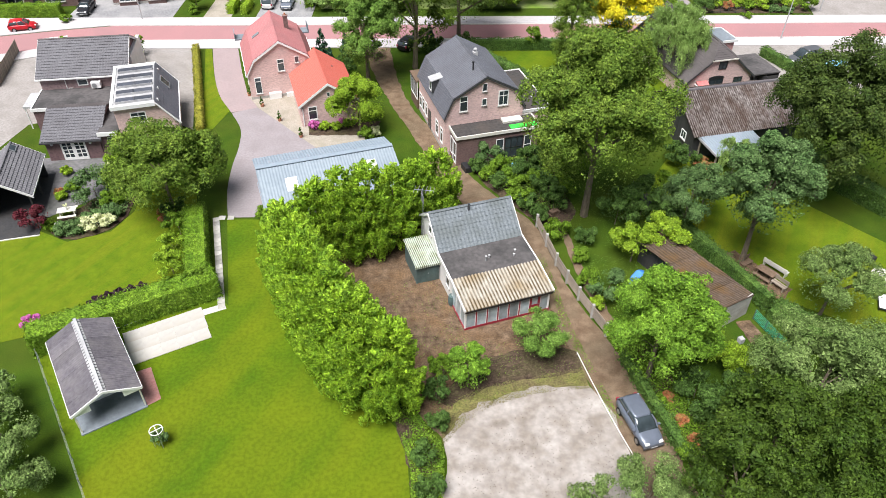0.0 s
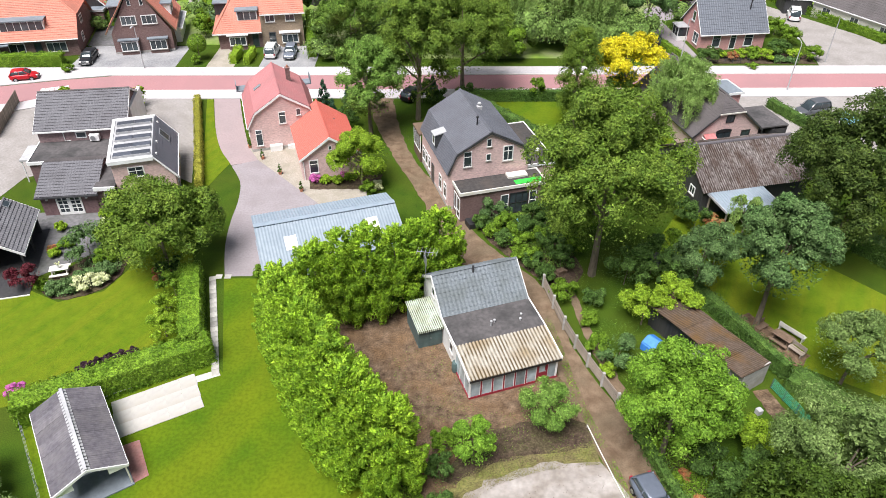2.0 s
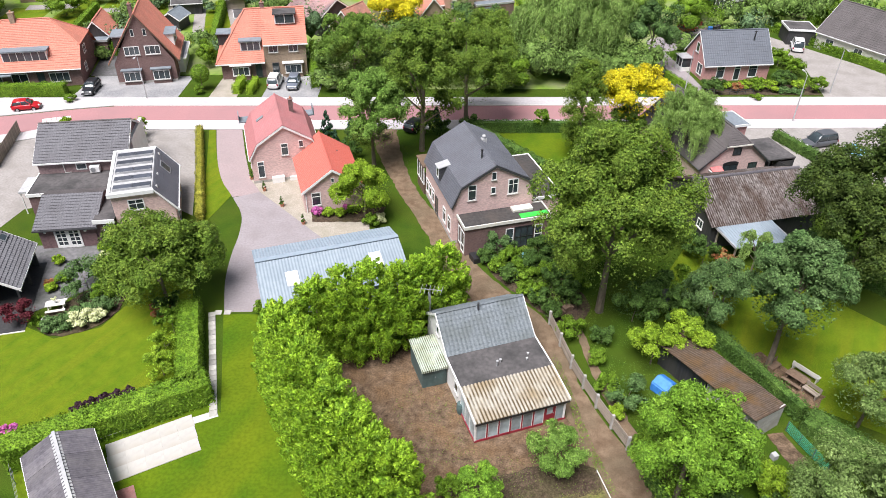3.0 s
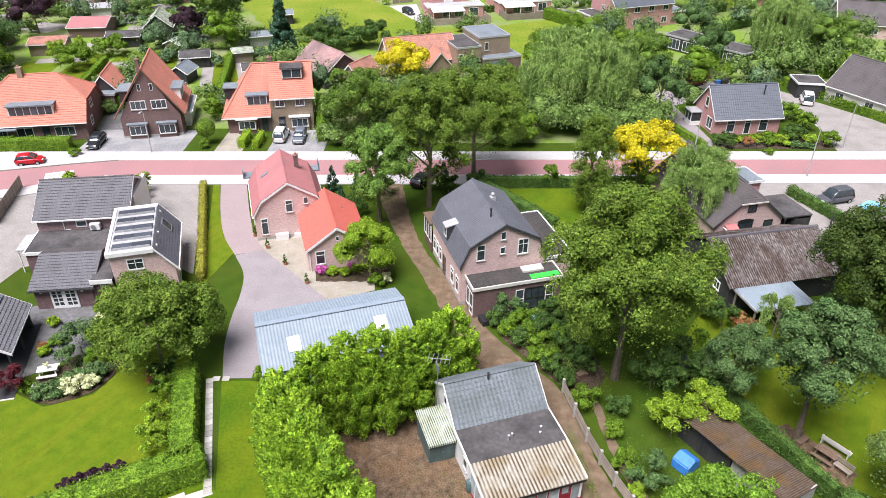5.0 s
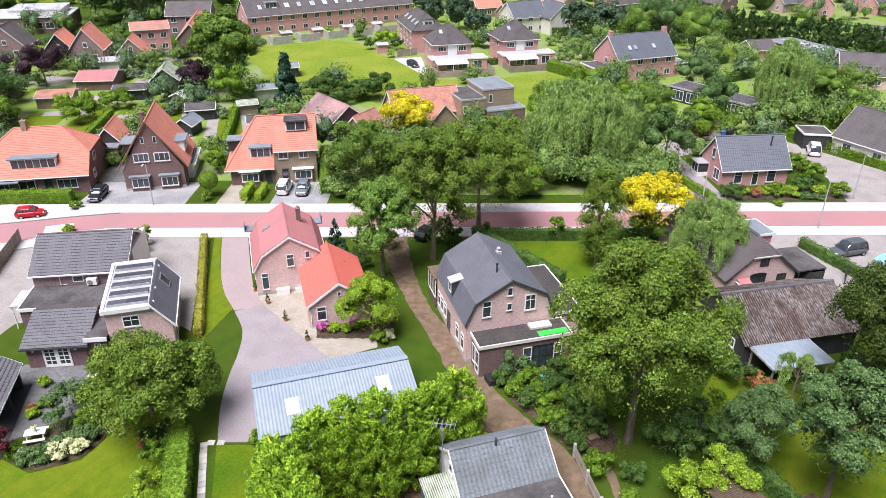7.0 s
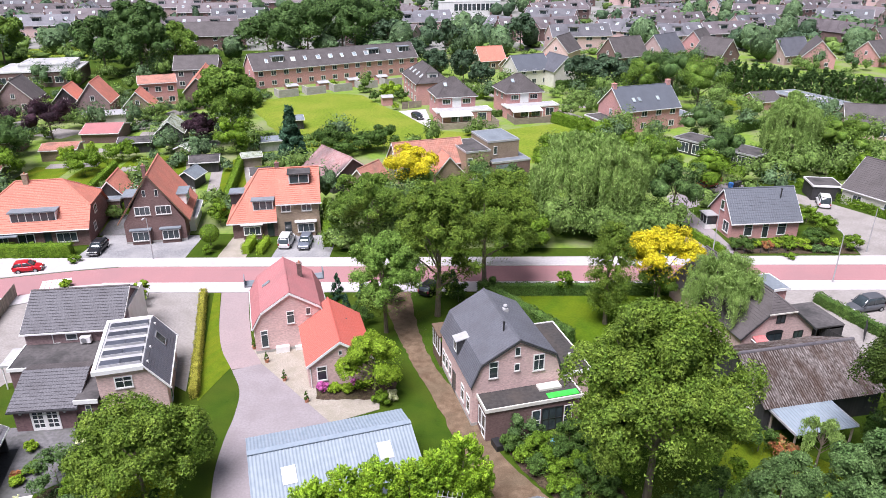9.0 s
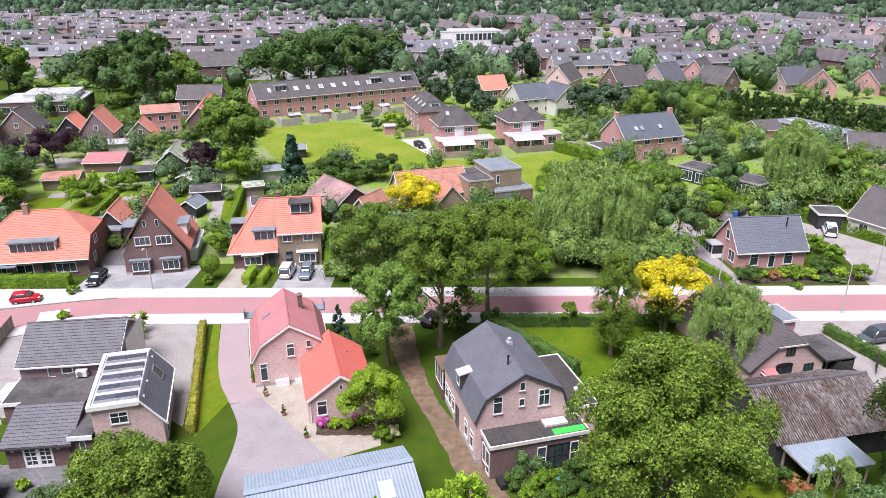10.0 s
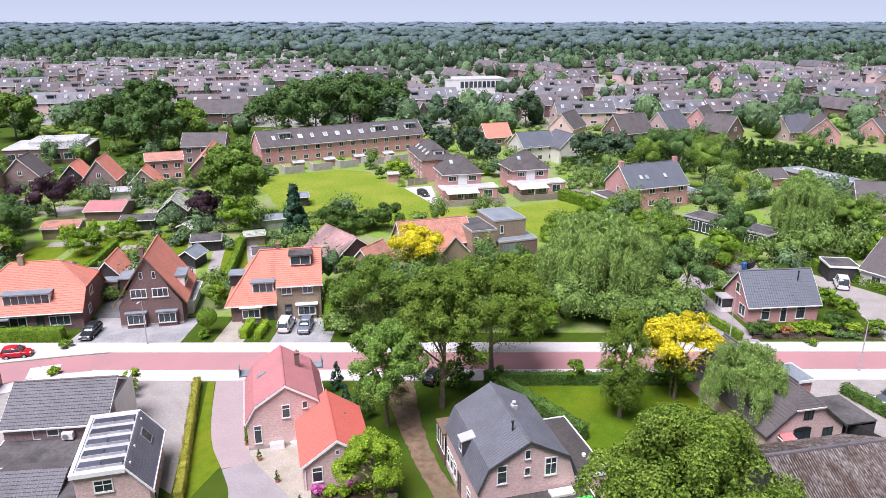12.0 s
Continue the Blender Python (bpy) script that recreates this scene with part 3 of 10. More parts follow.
def tube(bm, pts, radii, seg=6):
    rings = []
    for i, p in enumerate(pts):
        p = Vector(p)
        d = (Vector(pts[min(i + 1, len(pts) - 1)]) - Vector(pts[max(i - 1, 0)])).normalized()
        a = d.orthogonal().normalized()
        b = d.cross(a)
        r = radii[i] if isinstance(radii, (list, tuple)) else radii
        rings.append([bm.verts.new(p + r * (math.cos(k * math.tau / seg) * a + math.sin(k * math.tau / seg) * b)) for k in range(seg)])
    for q, s in zip(rings, rings[1:]):
        for k in range(seg):
            bm.faces.new((q[k], q[(k + 1) % seg], s[(k + 1) % seg], s[k]))
    bm.faces.new(rings[0][::-1])
    bm.faces.new(rings[-1])


def wave_sheet(bm, o, u, v, lu, lv, period=0.25, amp=0.03, rows=0, step=0.03, sub=4, thick=0.1):
    """A roof sheet: waves across u, and, with rows, overlapping courses up v. A flat slab lies below it."""
    o, u, v = Vector(o), Vector(u).normalized(), Vector(v).normalized()
    n = u.cross(v)
    cols = max(1, round(lu / period)) * sub
    hts = [amp * (0.5 + 0.5 * math.cos(math.tau * k / sub)) for k in range(sub)]
    cnt = rows or 1
    prev = None
    for r in range(cnt):
        lines = []
        for end in (0, 1):
            lift = step if (rows and not end) else 0.0
            base = o + v * (lv * (r + end) / cnt) + n * (lift + 0.01)
            lines.append([bm.verts.new(base + u * (lu * c / cols) + n * hts[c % sub]) for c in range(cols + 1)])
        pairs = [lines] if prev is None else [(prev, lines[0]), lines]
        for q, s in pairs:
            for c in range(cols):
                bm.faces.new((q[c], q[c + 1], s[c + 1], s[c]))
        prev = lines[1]
    c = [o, o + u * lu, o + u * lu + v * lv, o + v * lv]
    top, bot = [bm.verts.new(p) for p in c], [bm.verts.new(p - n * thick) for p in c]
    bm.faces.new(top)
    bm.faces.new(bot[::-1])
    for i in range(4):
        j = (i + 1) % 4
        bm.faces.new((top[j], top[i], bot[i], bot[j]))


def at(x, y, yaw=0.0, z=0.0):
    return pose(x, y, z, 0, 0, yaw)


def lattice(xs, zs, y0, y1):
    """A window frame in one piece: bars where the even steps of xs or zs lie, openings between them."""
    bm, seen = bmesh.new(), {}

    def v(i, j, y):
        key = (i, j, y)
        if key not in seen:
            seen[key] = bm.verts.new((xs[i], y, zs[j]))
        return seen[key]

    nx, nz = len(xs) - 1, len(zs) - 1
    full = {(i, j) for i in range(nx) for j in range(nz) if i % 2 == 0 or j % 2 == 0}
    for i, j in full:
        bm.faces.new((v(i, j, y0), v(i + 1, j, y0), v(i + 1, j + 1, y0), v(i, j + 1, y0)))
        for di, dj, a, b in ((-1, 0, (i, j + 1), (i, j)), (1, 0, (i + 1, j), (i + 1, j + 1)), (0, -1, (i, j), (i + 1, j)), (0, 1, (i + 1, j + 1), (i, j + 1))):
            if (i + di, j + dj) not in full:
                bm.faces.new((v(*a, y0), v(*a, y1), v(*b, y1), v(*b, y0)))
    return bm


# ---- windows and doors ----
_windows = {}
SIDES = {"S": 0, "E": 90, "N": 180, "W": -90}


def window(parent, side, off, along, z, w, h, bars=1, rail=0.0, frame_mat="white", glass="glass", name="window", sill=True, label=""):
    """A framed window on a wall: side S, N, E or W of the thing, the wall's plane at off, the lower left corner at along, z (as seen in x or y)."""
    key = (round(w, 2), round(h, 2), bars, rail, frame_mat, glass, sill)
    if key not in _windows:
        t = 0.1 if w > 0.9 else 0.07 if w > 0.6 else 0.05
        xs, zs = [0, t], [0, t]
        for k in range(1, bars):
            xs += [w * k / bars - 0.025, w * k / bars + 0.025]
        if rail:
            zs += [h * rail - 0.025, h * rail + 0.025]
        fm = mesh_of(name, lattice(xs + [w - t, w], zs + [h - t, h], -0.06, 0.02), M[frame_mat])
        pm = mesh_of("pane", boxes((t * 0.5, w - t * 0.5, -0.02, 0.01, t * 0.5, h - t * 0.5)), M[glass])
        sm = mesh_of("sill", boxes((-0.06, w + 0.06, -0.12, 0.0, -0.07, -0.005)), M["concrete"]) if sill else None
        _windows[key] = (fm, pm, sm)
    fm, pm, sm = _windows[key]
    ob = part(name, fm, None, parent, label)
    x, y = {"S": (along, off), "N": (along + w, off), "E": (off, along), "W": (off, along + w)}[side]
    ob.matrix_basis = pose(x, y, z, 0, 0, SIDES[side])
    part("pane", pm, None, ob)
    if sm:
        part("sill", sm, None, ob)
    return ob


def roof_window(parent, p, u, v, w, h, frame_mat="grey_metal", glass="glass", name="roof_window"):
    u, v = Vector(u).normalized(), Vector(v).normalized()
    n = u.cross(v)
    m = Matrix((u, v, n)).transposed().to_4x4()
    m.translation = Vector(p)
    ob = part(name, boxes((0, w, 0, 0.07, 0, 0.12), (0, w, h - 0.07, h, 0, 0.12), (0, 0.07, 0.07, h - 0.07, 0, 0.12), (w - 0.07, w, 0.07, h - 0.07, 0, 0.12)), M[frame_mat], parent)
    ob.matrix_basis = m
    part("pane", boxes((0.05, w - 0.05, 0.05, h - 0.05, 0.0, 0.09)), M[glass], ob)
    return ob


def gable_house(h, w, length, prof, wall, tile, verge="white", over=0.25, period=0.3, course=0.35, ridge=True, fine=True, base=True):
    """Walls and roof of a house whose ridge runs along y. prof: the roof's outline, (x, z) from the left eave to the right."""
    ext = prof
    inner = [(min(max(x, 0), w), z - 0.12) for x, z in prof]
    bm = bmesh.new()
    extrude(bm, [(0, 0)] + inner + [(w, 0)], "y", 0, length)
    part("wall", bm, M[wall], h)
    if base:
        part("plinth", boxes((-0.02, w + 0.02, -0.02, length + 0.02, 0, 0.35)), M["concrete"], h)
    for (xa, za), (xb, zb) in zip(ext, ext[1:]):
        bm = bmesh.new()
        lv = math.hypot(xb - xa, zb - za)
        if zb > za:
            o, u, v = (xa, length + over, za), (0, -1, 0), (xb - xa, 0, zb - za)
        else:
            o, u, v = (xb, -over, zb), (0, 1, 0), (xa - xb, 0, za - zb)
        wave_sheet(bm, o, u, v, length + 2 * over, lv, period, 0.035, max(1, round(lv / course)) if fine else 0, sub=4 if fine else 2)
        part("roof_slope", bm, M[tile], h)
    top = max(range(len(ext)), key=lambda i: ext[i][1])
    if ridge:
        bm = bmesh.new()
        n = max(2, round(length / 0.4))
        x, z = ext[top]
        for i in range(n):
            y0 = -over + (length + 2 * over) * i / n
            tube(bm, [(x, y0, z), (x, y0 + (length + 2 * over) / n * 1.04, z + 0.03)], [0.13, 0.115], 6)
        part("ridge", bm, M[tile], h)["kind"] = "stuff"
    if verge:
        for y in (-over - 0.04, length + over):
            for (xa, za), (xb, zb) in zip(ext, ext[1:]):
                bm = bmesh.new()
                extrude(bm, [(xa, za - 0.24), (xb, zb - 0.24), (xb, zb + 0.02), (xa, za + 0.02)], "y", y, y + 0.04)
                part("verge_board", bm, M[verge], h)
        for i in (0, -1):
            x, z = ext[i]
            s = -1 if i == 0 else 1
            part("gutter", boxes((x - 0.06 + 0.06 * s, x + 0.06 + 0.06 * s, -over, length + over, z - 0.14, z - 0.02)), M[verge], h)


def hip_roof(h, x0, x1, y0, y1, ze, zr, rx0, rx1, tile, ry=None, gutter="white"):
    """A hipped roof over a rectangle with a ridge along x from rx0 to rx1."""
    ry = (y0 + y1) / 2 if ry is None else ry
    c = [Vector(p) for p in ((x0, y0, ze), (x1, y0, ze), (x1, y1, ze), (x0, y1, ze), (rx0, ry, zr), (rx1, ry, zr))]
    for f in ((0, 1, 5, 4), (1, 2, 5), (2, 3, 4, 5), (3, 0, 4)):
        bm = bmesh.new()
        p = [c[i] for i in f]
        n = (p[1] - p[0]).cross(p[2] - p[0]).normalized()
        course_sheet(bm, p, n)
        part("roof_slope", bm, M[tile], h)
    bm = bmesh.new()
    for a, b in ((0, 4), (1, 5), (2, 5), (3, 4), (4, 5)):
        if (c[a] - c[b]).length > 0.2:
            tube(bm, [c[a] + Vector((0, 0, 0.04)), c[b] + Vector((0, 0, 0.04))], 0.1, 6)
    part("ridge", bm, M[tile], h)["kind"] = "stuff"
    if gutter:
        part("gutter", boxes((x0 - 0.1, x1 + 0.1, y0 - 0.1, y0, ze - 0.15, ze - 0.02), (x0 - 0.1, x1 + 0.1, y1, y1 + 0.1, ze - 0.15, ze - 0.02),
                             (x0 - 0.1, x0, y0, y1, ze - 0.15, ze - 0.02), (x1, x1 + 0.1, y0, y1, ze - 0.15, ze - 0.02)), M[gutter], h)


def half_hip_roof(h, x0, x1, y0, y1, ze, zh, zr, rx0, rx1, tile, swap=False, gutter="white"):
    """A ridge roof along x (along y with swap) whose gable tops are hipped above the height zh; an end with no hip has its ridge end on the gable."""
    ry = (y0 + y1) / 2
    f = (zh - ze) / (zr - ze)
    ya, yb = y0 + (ry - y0) * f, y1 + (ry - y1) * f
    faces = [((x0, y0, ze), (x1, y0, ze), (x1, ya, zh), (x0, ya, zh)), ((x0, ya, zh), (x1, ya, zh), (rx1, ry, zr), (rx0, ry, zr)),
             ((x1, y1, ze), (x0, y1, ze), (x0, yb, zh), (x1, yb, zh)), ((x1, yb, zh), (x0, yb, zh), (rx0, ry, zr), (rx1, ry, zr))]
    if rx1 < x1 - 0.1:
        faces.append(((x1, ya, zh), (x1, yb, zh), (rx1, ry, zr)))
    if rx0 > x0 + 0.1:
        faces.append(((x0, yb, zh), (x0, ya, zh), (rx0, ry, zr)))
    turn = (lambda p: Vector((p[1], p[0], p[2]))) if swap else Vector
    for pts in faces:
        p = [turn(q) for q in pts]
        if swap:
            p = [p[1], p[0], p[3], p[2]] if len(p) == 4 else [p[1], p[0], p[2]]
        bm = bmesh.new()
        course_sheet(bm, p, (p[1] - p[0]).cross(p[2] - p[0]).normalized())
        part("roof_slope", bm, M[tile], h)
    bm = bmesh.new()
    lines = [((rx0, ry, zr), (rx1, ry, zr))]
    lines += [((x1, y, zh), (rx1, ry, zr)) for y in (ya, yb) if rx1 < x1 - 0.1] + [((x0, y, zh), (rx0, ry, zr)) for y in (ya, yb) if rx0 > x0 + 0.1]
    for a, b in lines:
        tube(bm, [turn(a) + Vector((0, 0, 0.04)), turn(b) + Vector((0, 0, 0.04))], 0.11, 6)
    part("ridge", bm, M[tile], h)["kind"] = "stuff"
    for y in (y0, y1):
        bm = bmesh.new()
        tube(bm, [turn((x0, y, ze - 0.06)), turn((x1, y, ze - 0.06))], 0.08, 6)
        part("gutter", bm, M[gutter], h)


def half_hip_wall(h, x0, x1, y0, y1, ze, zh, zr, rx0, rx1, wall, swap=False):
    """The walls under such a roof, a little inside it."""
    ry, f = (y0 + y1) / 2, (zh - ze) / (zr - ze)
    ya, yb = y0 + (ry - y0) * f, y1 + (ry - y1) * f
    bm = bmesh.new()
    extrude(bm, [(y0, 0), (y0, ze), (ya, zh), (yb, zh), (y1, ze), (y1, 0)], "y" if swap else "x", x0, x1)
    extrude(bm, [(ya, zh), (ry, zr), (yb, zh)], "y" if swap else "x", rx0, rx1)
    part("wall", bm, M[wall], h)


def course_sheet(bm, p, n, course=0.36):
    """A sloping face of three or four corners (eave first) as overlapping courses."""
    a, b = p[0], p[1]
    l, r = (p[3], p[2]) if len(p) == 4 else (p[2], p[2])
    rows = max(2, round((l - a).length / course))
    prev = None
    for k in range(rows):
        q = [a.lerp(l, k / rows) + n * 0.05, b.lerp(r, k / rows) + n * 0.05, b.lerp(r, (k + 1) / rows) + n * 0.01, a.lerp(l, (k + 1) / rows) + n * 0.01]
        if (q[2] - q[3]).length < 0.01:
            bm.faces.new([bm.verts.new(v) for v in q[:3]])
            continue
        vs = [bm.verts.new(v) for v in q]
        bm.faces.new(vs)
        if prev:
            bm.faces.new((prev[0], prev[1], vs[1], vs[0]))
        prev = (vs[3], vs[2])
    low = [bm.verts.new(v - n * 0.1) for v in p]
    bm.faces.new(low[::-1])


def flat_block(h, x0, x1, y0, y1, z, wall, roof, rim="white", over=0.15, name="extension"):
    """A low flat-roofed block: walls, felt and a raised rim."""
    w_ = part(name, boxes((x0, x1, y0, y1, 0, z - 0.05)), M[wall], h)
    part("flat_roof", boxes((x0 - over, x1 + over, y0 - over, y1 + over, z - 0.05, z + 0.05)), M[roof], w_)
    a, b, c, d, e = x0 - over, x1 + over, y0 - over, y1 + over, 0.1
    part("roof_rim", boxes((a - 0.02, b + 0.02, c - 0.02, c + e, z - 0.2, z + 0.13), (a - 0.02, b + 0.02, d - e, d + 0.02, z - 0.2, z + 0.13),
                           (a - 0.02, a + e, c + e, d - e, z - 0.2, z + 0.13), (b - e, b + 0.02, c + e, d - e, z - 0.2, z + 0.13)), M[rim], w_)
    return w_


def chimney(h, x, y, z0, z1, s=0.5, wall="brick_brown"):
    c = part("chimney", boxes((x - s / 2, x + s / 2, y - s / 2, y + s / 2, z0, z1), (x - s / 2 - 0.05, x + s / 2 + 0.05, y - s / 2 - 0.05, y + s / 2 + 0.05, z1, z1 + 0.09)), M[wall], h)
    bm = bmesh.new()
    tube(bm, [(x, y, z1 + 0.09), (x, y, z1 + 0.35)], [0.12, 0.1], 8)
    part("chimney_pot", bm, M["terracotta"], c)


def dormer(h, x0, x1, yf, yb, z0, z1, n, wall="white", roof="felt_blue", side="S"):
    """A box dormer with a flat roof and a band of n windows on its front, at y = yf."""
    d = part("dormer", boxes((x0, x1, min(yf, yb), max(yf, yb), z0, z1)), M[wall], h)
    part("dormer_roof", boxes((x0 - 0.2, x1 + 0.2, min(yf, yb) - 0.25, max(yf, yb) + 0.05, z1, z1 + 0.16)), M[roof], d)
    ww = (x1 - x0 - 0.2) / n
    for i in range(n):
        bm = boxes((x0 + 0.1 + i * ww + 0.05, x0 + 0.1 + (i + 1) * ww - 0.05, yf - 0.03, yf - 0.005, z0 + 0.12, z1 - 0.12))
        part("pane", bm, M["glass"], d)


# ---- the ground ----
def patch(name, pts, z, material, label, category="ground", rim=None):
    """A piece of the ground: an outline laid as a thin sheet."""
    bm = bmesh.new()
    if material in ("moss", "soil", "dirt", "sandpath", "parking", "meadow"):
        pts = ragged(pts, dict(meadow=1.6, parking=1.5, moss=0.8).get(material, 0.5))
    extrude(bm, pts, "z", -0.2, z)
    return single(name, bm, M[material], label, category, kind="structure")


def ragged(pts, step):
    """An outline with an uneven, natural edge."""
    out = []
    for (xa, ya), (xb, yb) in zip(pts, pts[1:] + pts[:1]):
        d = math.hypot(xb - xa, yb - ya)
        m = max(1, int(d / step))
        for i in range(m):
            x, y = xa + (xb - xa) * i / m, ya + (yb - ya) * i / m
            out.append((x + 0.5 * step * noise.noise((x * 1.3, y * 1.3, 2.0)), y + 0.5 * step * noise.noise((x * 1.3, y * 1.3, 9.0))))
    return out


def arc(*pts, n=5):
    """A smooth line through the points."""
    out = []
    for i in range(len(pts) - 1):
        p = [Vector((*pts[min(max(k, 0), len(pts) - 1)], 0)) for k in (i - 1, i, i + 1, i + 2)]
        for s in range(n):
            t = s / n
            v = 0.5 * (2 * p[1] + (p[2] - p[0]) * t + (2 * p[0] - 5 * p[1] + 4 * p[2] - p[3]) * t * t + (3 * p[1] - p[0] - 3 * p[2] + p[3]) * t ** 3)
            out.append((v.x, v.y))
    return out + [pts[-1]]


bm = bmesh.new()
bm.faces.new([bm.verts.new(p) for p in ((-4500, -900, 0), (4500, -900, 0), (4500, 4800, 0), (-4500, 4800, 0))])
single("ground", bm, M["grass"], "wide green grassy ground between the plots", "ground", kind="structure")

patch("road", [(-320, 30), (-52.0, 98.4), (-47.5, 100.9), (-43.0, 101.8), (320, 101.8), (320, 106.6), (-42.5, 106.6), (-48.5, 105.4), (-57.0, 103.2), (-320, 36)], 0.02, "road", "village street of smooth red asphalt", "road")
patch("pavement", [(-320, 36.2), (-57.0, 103.35), (-48.5, 105.55), (-42.5, 106.75), (320, 106.75), (320, 109.4), (-60, 109.4), (-66, 104.6), (-320, 40)], 0.1, "pavement", "pale concrete slab pavement beside the red street", "pavement")
patch("pavement", [(-320, 27), (-51.4, 96.0), (-44, 99.2), (320, 99.2), (320, 101.65), (-43.0, 101.65), (-47.5, 100.75), (-52.0, 98.25), (-320, 29.8)], 0.1, "pavement", "pale concrete slab pavement beside the gardens", "pavement")
for y in (106.6, 101.65):
    single("kerb", boxes((-43.0, 320, y, y + 0.15, -0.1, 0.13)), M["kerb"], "low grey concrete kerb along the street", "kerb", kind="structure")

# the shared drive between the dark-roofed houses and the red-roofed house
left = arc((-27.4, 99.2), (-25.5, 91.3), (-23.8, 86.1), (-21.9, 82.5), (-20.1, 78.7), (-19.6, 75.0), (-19.6, 71.4), (-19.3, 67.3), (-18.4, 62.8))
patch("driveway_end", [p for p in left if p[1] < 82.0] + [(-16.0, 62.8), (-14.6, 65.0), (-10.6, 73.6), (-18.9, 83.4), (-21.7, 82.2)], 0.03, "tar", "wide drive of worn grey asphalt", "driveway")
patch("driveway_top", [p for p in left if p[1] >= 82.0] + [(-21.8, 82.3), (-18.9, 83.2), (-20.8, 87.0), (-22.4, 92.5), (-24.1, 99.2)], 0.027, "pinktar", "upper drive of faded pinkish asphalt", "driveway")
patch("terrace", [(-20.9, 86.8), (-18.9, 83.3), (-10.6, 73.6), (-6.4, 75.6), (-6.6, 79.0), (-13.0, 79.9), (-15.2, 86.2)], 0.04, "gravel", "beige gravel terrace behind the red-roofed house", "terrace")
patch("yard", [(-60, 64), (-46.8, 64), (-45.0, 73), (-43.3, 80), (-33, 84), (-25.2, 78.6), (-29.6, 99.2), (-44.5, 99.2), (-52, 95.6), (-58, 94)], 0.02, "yardstone", "beige-grey paved yard round the dark-roofed house", "yard")
patch("terrace", [(-44, 60.5), (-36.5, 60.6), (-35.5, 62.6), (-31.0, 66.5), (-31.2, 73.5), (-44, 73)], 0.03, "slate", "dark grey paved garden terrace", "terrace")

patch("back_gardens", [(-125, 118), (-15.5, 118), (-27.5, 168), (-46, 204), (-125, 216)], 0.015, "gardens", "patchy garden ground of grass, soil and paving", "ground")

patch("back_gardens", [(-14.5, 112.5), (33, 112.5), (36, 128), (52, 142), (62, 142), (80, 128), (180, 128), (180, 300), (-60, 300), (-46, 206), (-27, 168)], 0.012, "gardens", "patchy garden ground of grass, soil and paving", "ground")
patch("far_fields", [(-4400, 990), (4400, 990), (4400, 4700), (-4400, 4700)], 0.02, "fields", "flat haze-toned fields between the far woods", "ground")
patch("town_ground", [(-420, 300), (560, 300), (900, 1000), (-900, 1000)], 0.014, "town_ground", "streets and gardens of the town", "ground")

# mown back gardens of the left row, and the brick path between them
for pts in ([(-77, 136), (-68.8, 136), (-69.4, 152), (-76.6, 151)], [(-67.4, 136), (-61.4, 136), (-61.8, 156), (-67.2, 157)], [(-60.2, 134), (-52.6, 134), (-53.2, 158), (-60.8, 158)], [(-48.6, 130), (-43.4, 130), (-46.0, 146), (-51.0, 156)], [(-39.8, 132), (-29.0, 130), (-30.5, 150), (-40.5, 156)]):
    patch("lawn", pts, 0.02, "lawn", "mown back garden lawn", "lawn")
patch("garden_path", [(-41.6, 130), (-40.0, 130), (-48.6, 158), (-50.4, 158)], 0.03, "gravel", "straight brick path between the gardens", "path")

# yards across the street
for a, b, m_ in ((-50, -35.2, "clinker"), (-30.9, -27.0, "gravel"), (-23.5, -15.6, "clinker")):
    patch("forecourt", [(a, 109.4), (b, 109.4), (b + 0.3, 117.5), (a + 0.5, 117.5)], 0.03, m_, "paved forecourt of a house across the street", "driveway")
patch("driveway", [(-50.2, 117.5), (-45.4, 117.5), (-47.2, 129), (-52.0, 129)], 0.031, "slate", "dark asphalt drive between two houses", "driveway")
patch("driveway", [(34.0, 109.4), (41.0, 109.4), (40.5, 118), (39.5, 128), (55, 136), (53, 142), (38, 134), (35.5, 120)], 0.03, "tar", "grey paved drive beside a small brick house", "driveway")
patch("driveway", [(57.5, 109.4), (75, 109.4), (72, 118), (66, 127), (60, 136), (56.5, 134), (60, 122)], 0.03, "yardstone", "pale paved drive of a grey-roofed house", "driveway")
patch("forecourt", [(40.8, 99.2), (75, 99.2), (75, 84), (52, 84), (43.6, 83.0), (39.6, 86.5), (37.6, 93.0)], 0.025, "yardstone", "pale gravel forecourt beside the brick farmhouse", "driveway")

for x, y, w_, d_, yaw in ((-55, 139, 7, 5, 8), (-46, 134, 5, 4, 10), (-70, 152, 9, 3, 8), (-40.5, 143, 2, 16, 12), (-29, 137, 4, 5, 10), (-64, 168, 8, 6, 8), (-84, 176, 7, 8, 70), (-47, 180, 3, 26, 25), (-78, 196, 16, 4, 8), (-66, 190, 5, 22, -12), (-100, 176, 4, 24, -15), (-57, 150, 6, 3, 10), (-50, 168, 7, 4, 12), (-72, 162, 9, 3, 8), (-61, 176, 10, 4, 10), (-36, 150, 2, 18, 16), (-74, 186, 12, 5, 10), (-44, 152, 4, 4, 20)):
    patch("garden_paving", [tuple((at(x, y, yaw) @ Vector(p)).xy) for p in ((-w_ / 2, -d_ / 2, 0), (w_ / 2, -d_ / 2, 0), (w_ / 2, d_ / 2, 0), (-w_ / 2, d_ / 2, 0))], 0.03, "yardstone", "paved garden terrace behind a house", "paving")

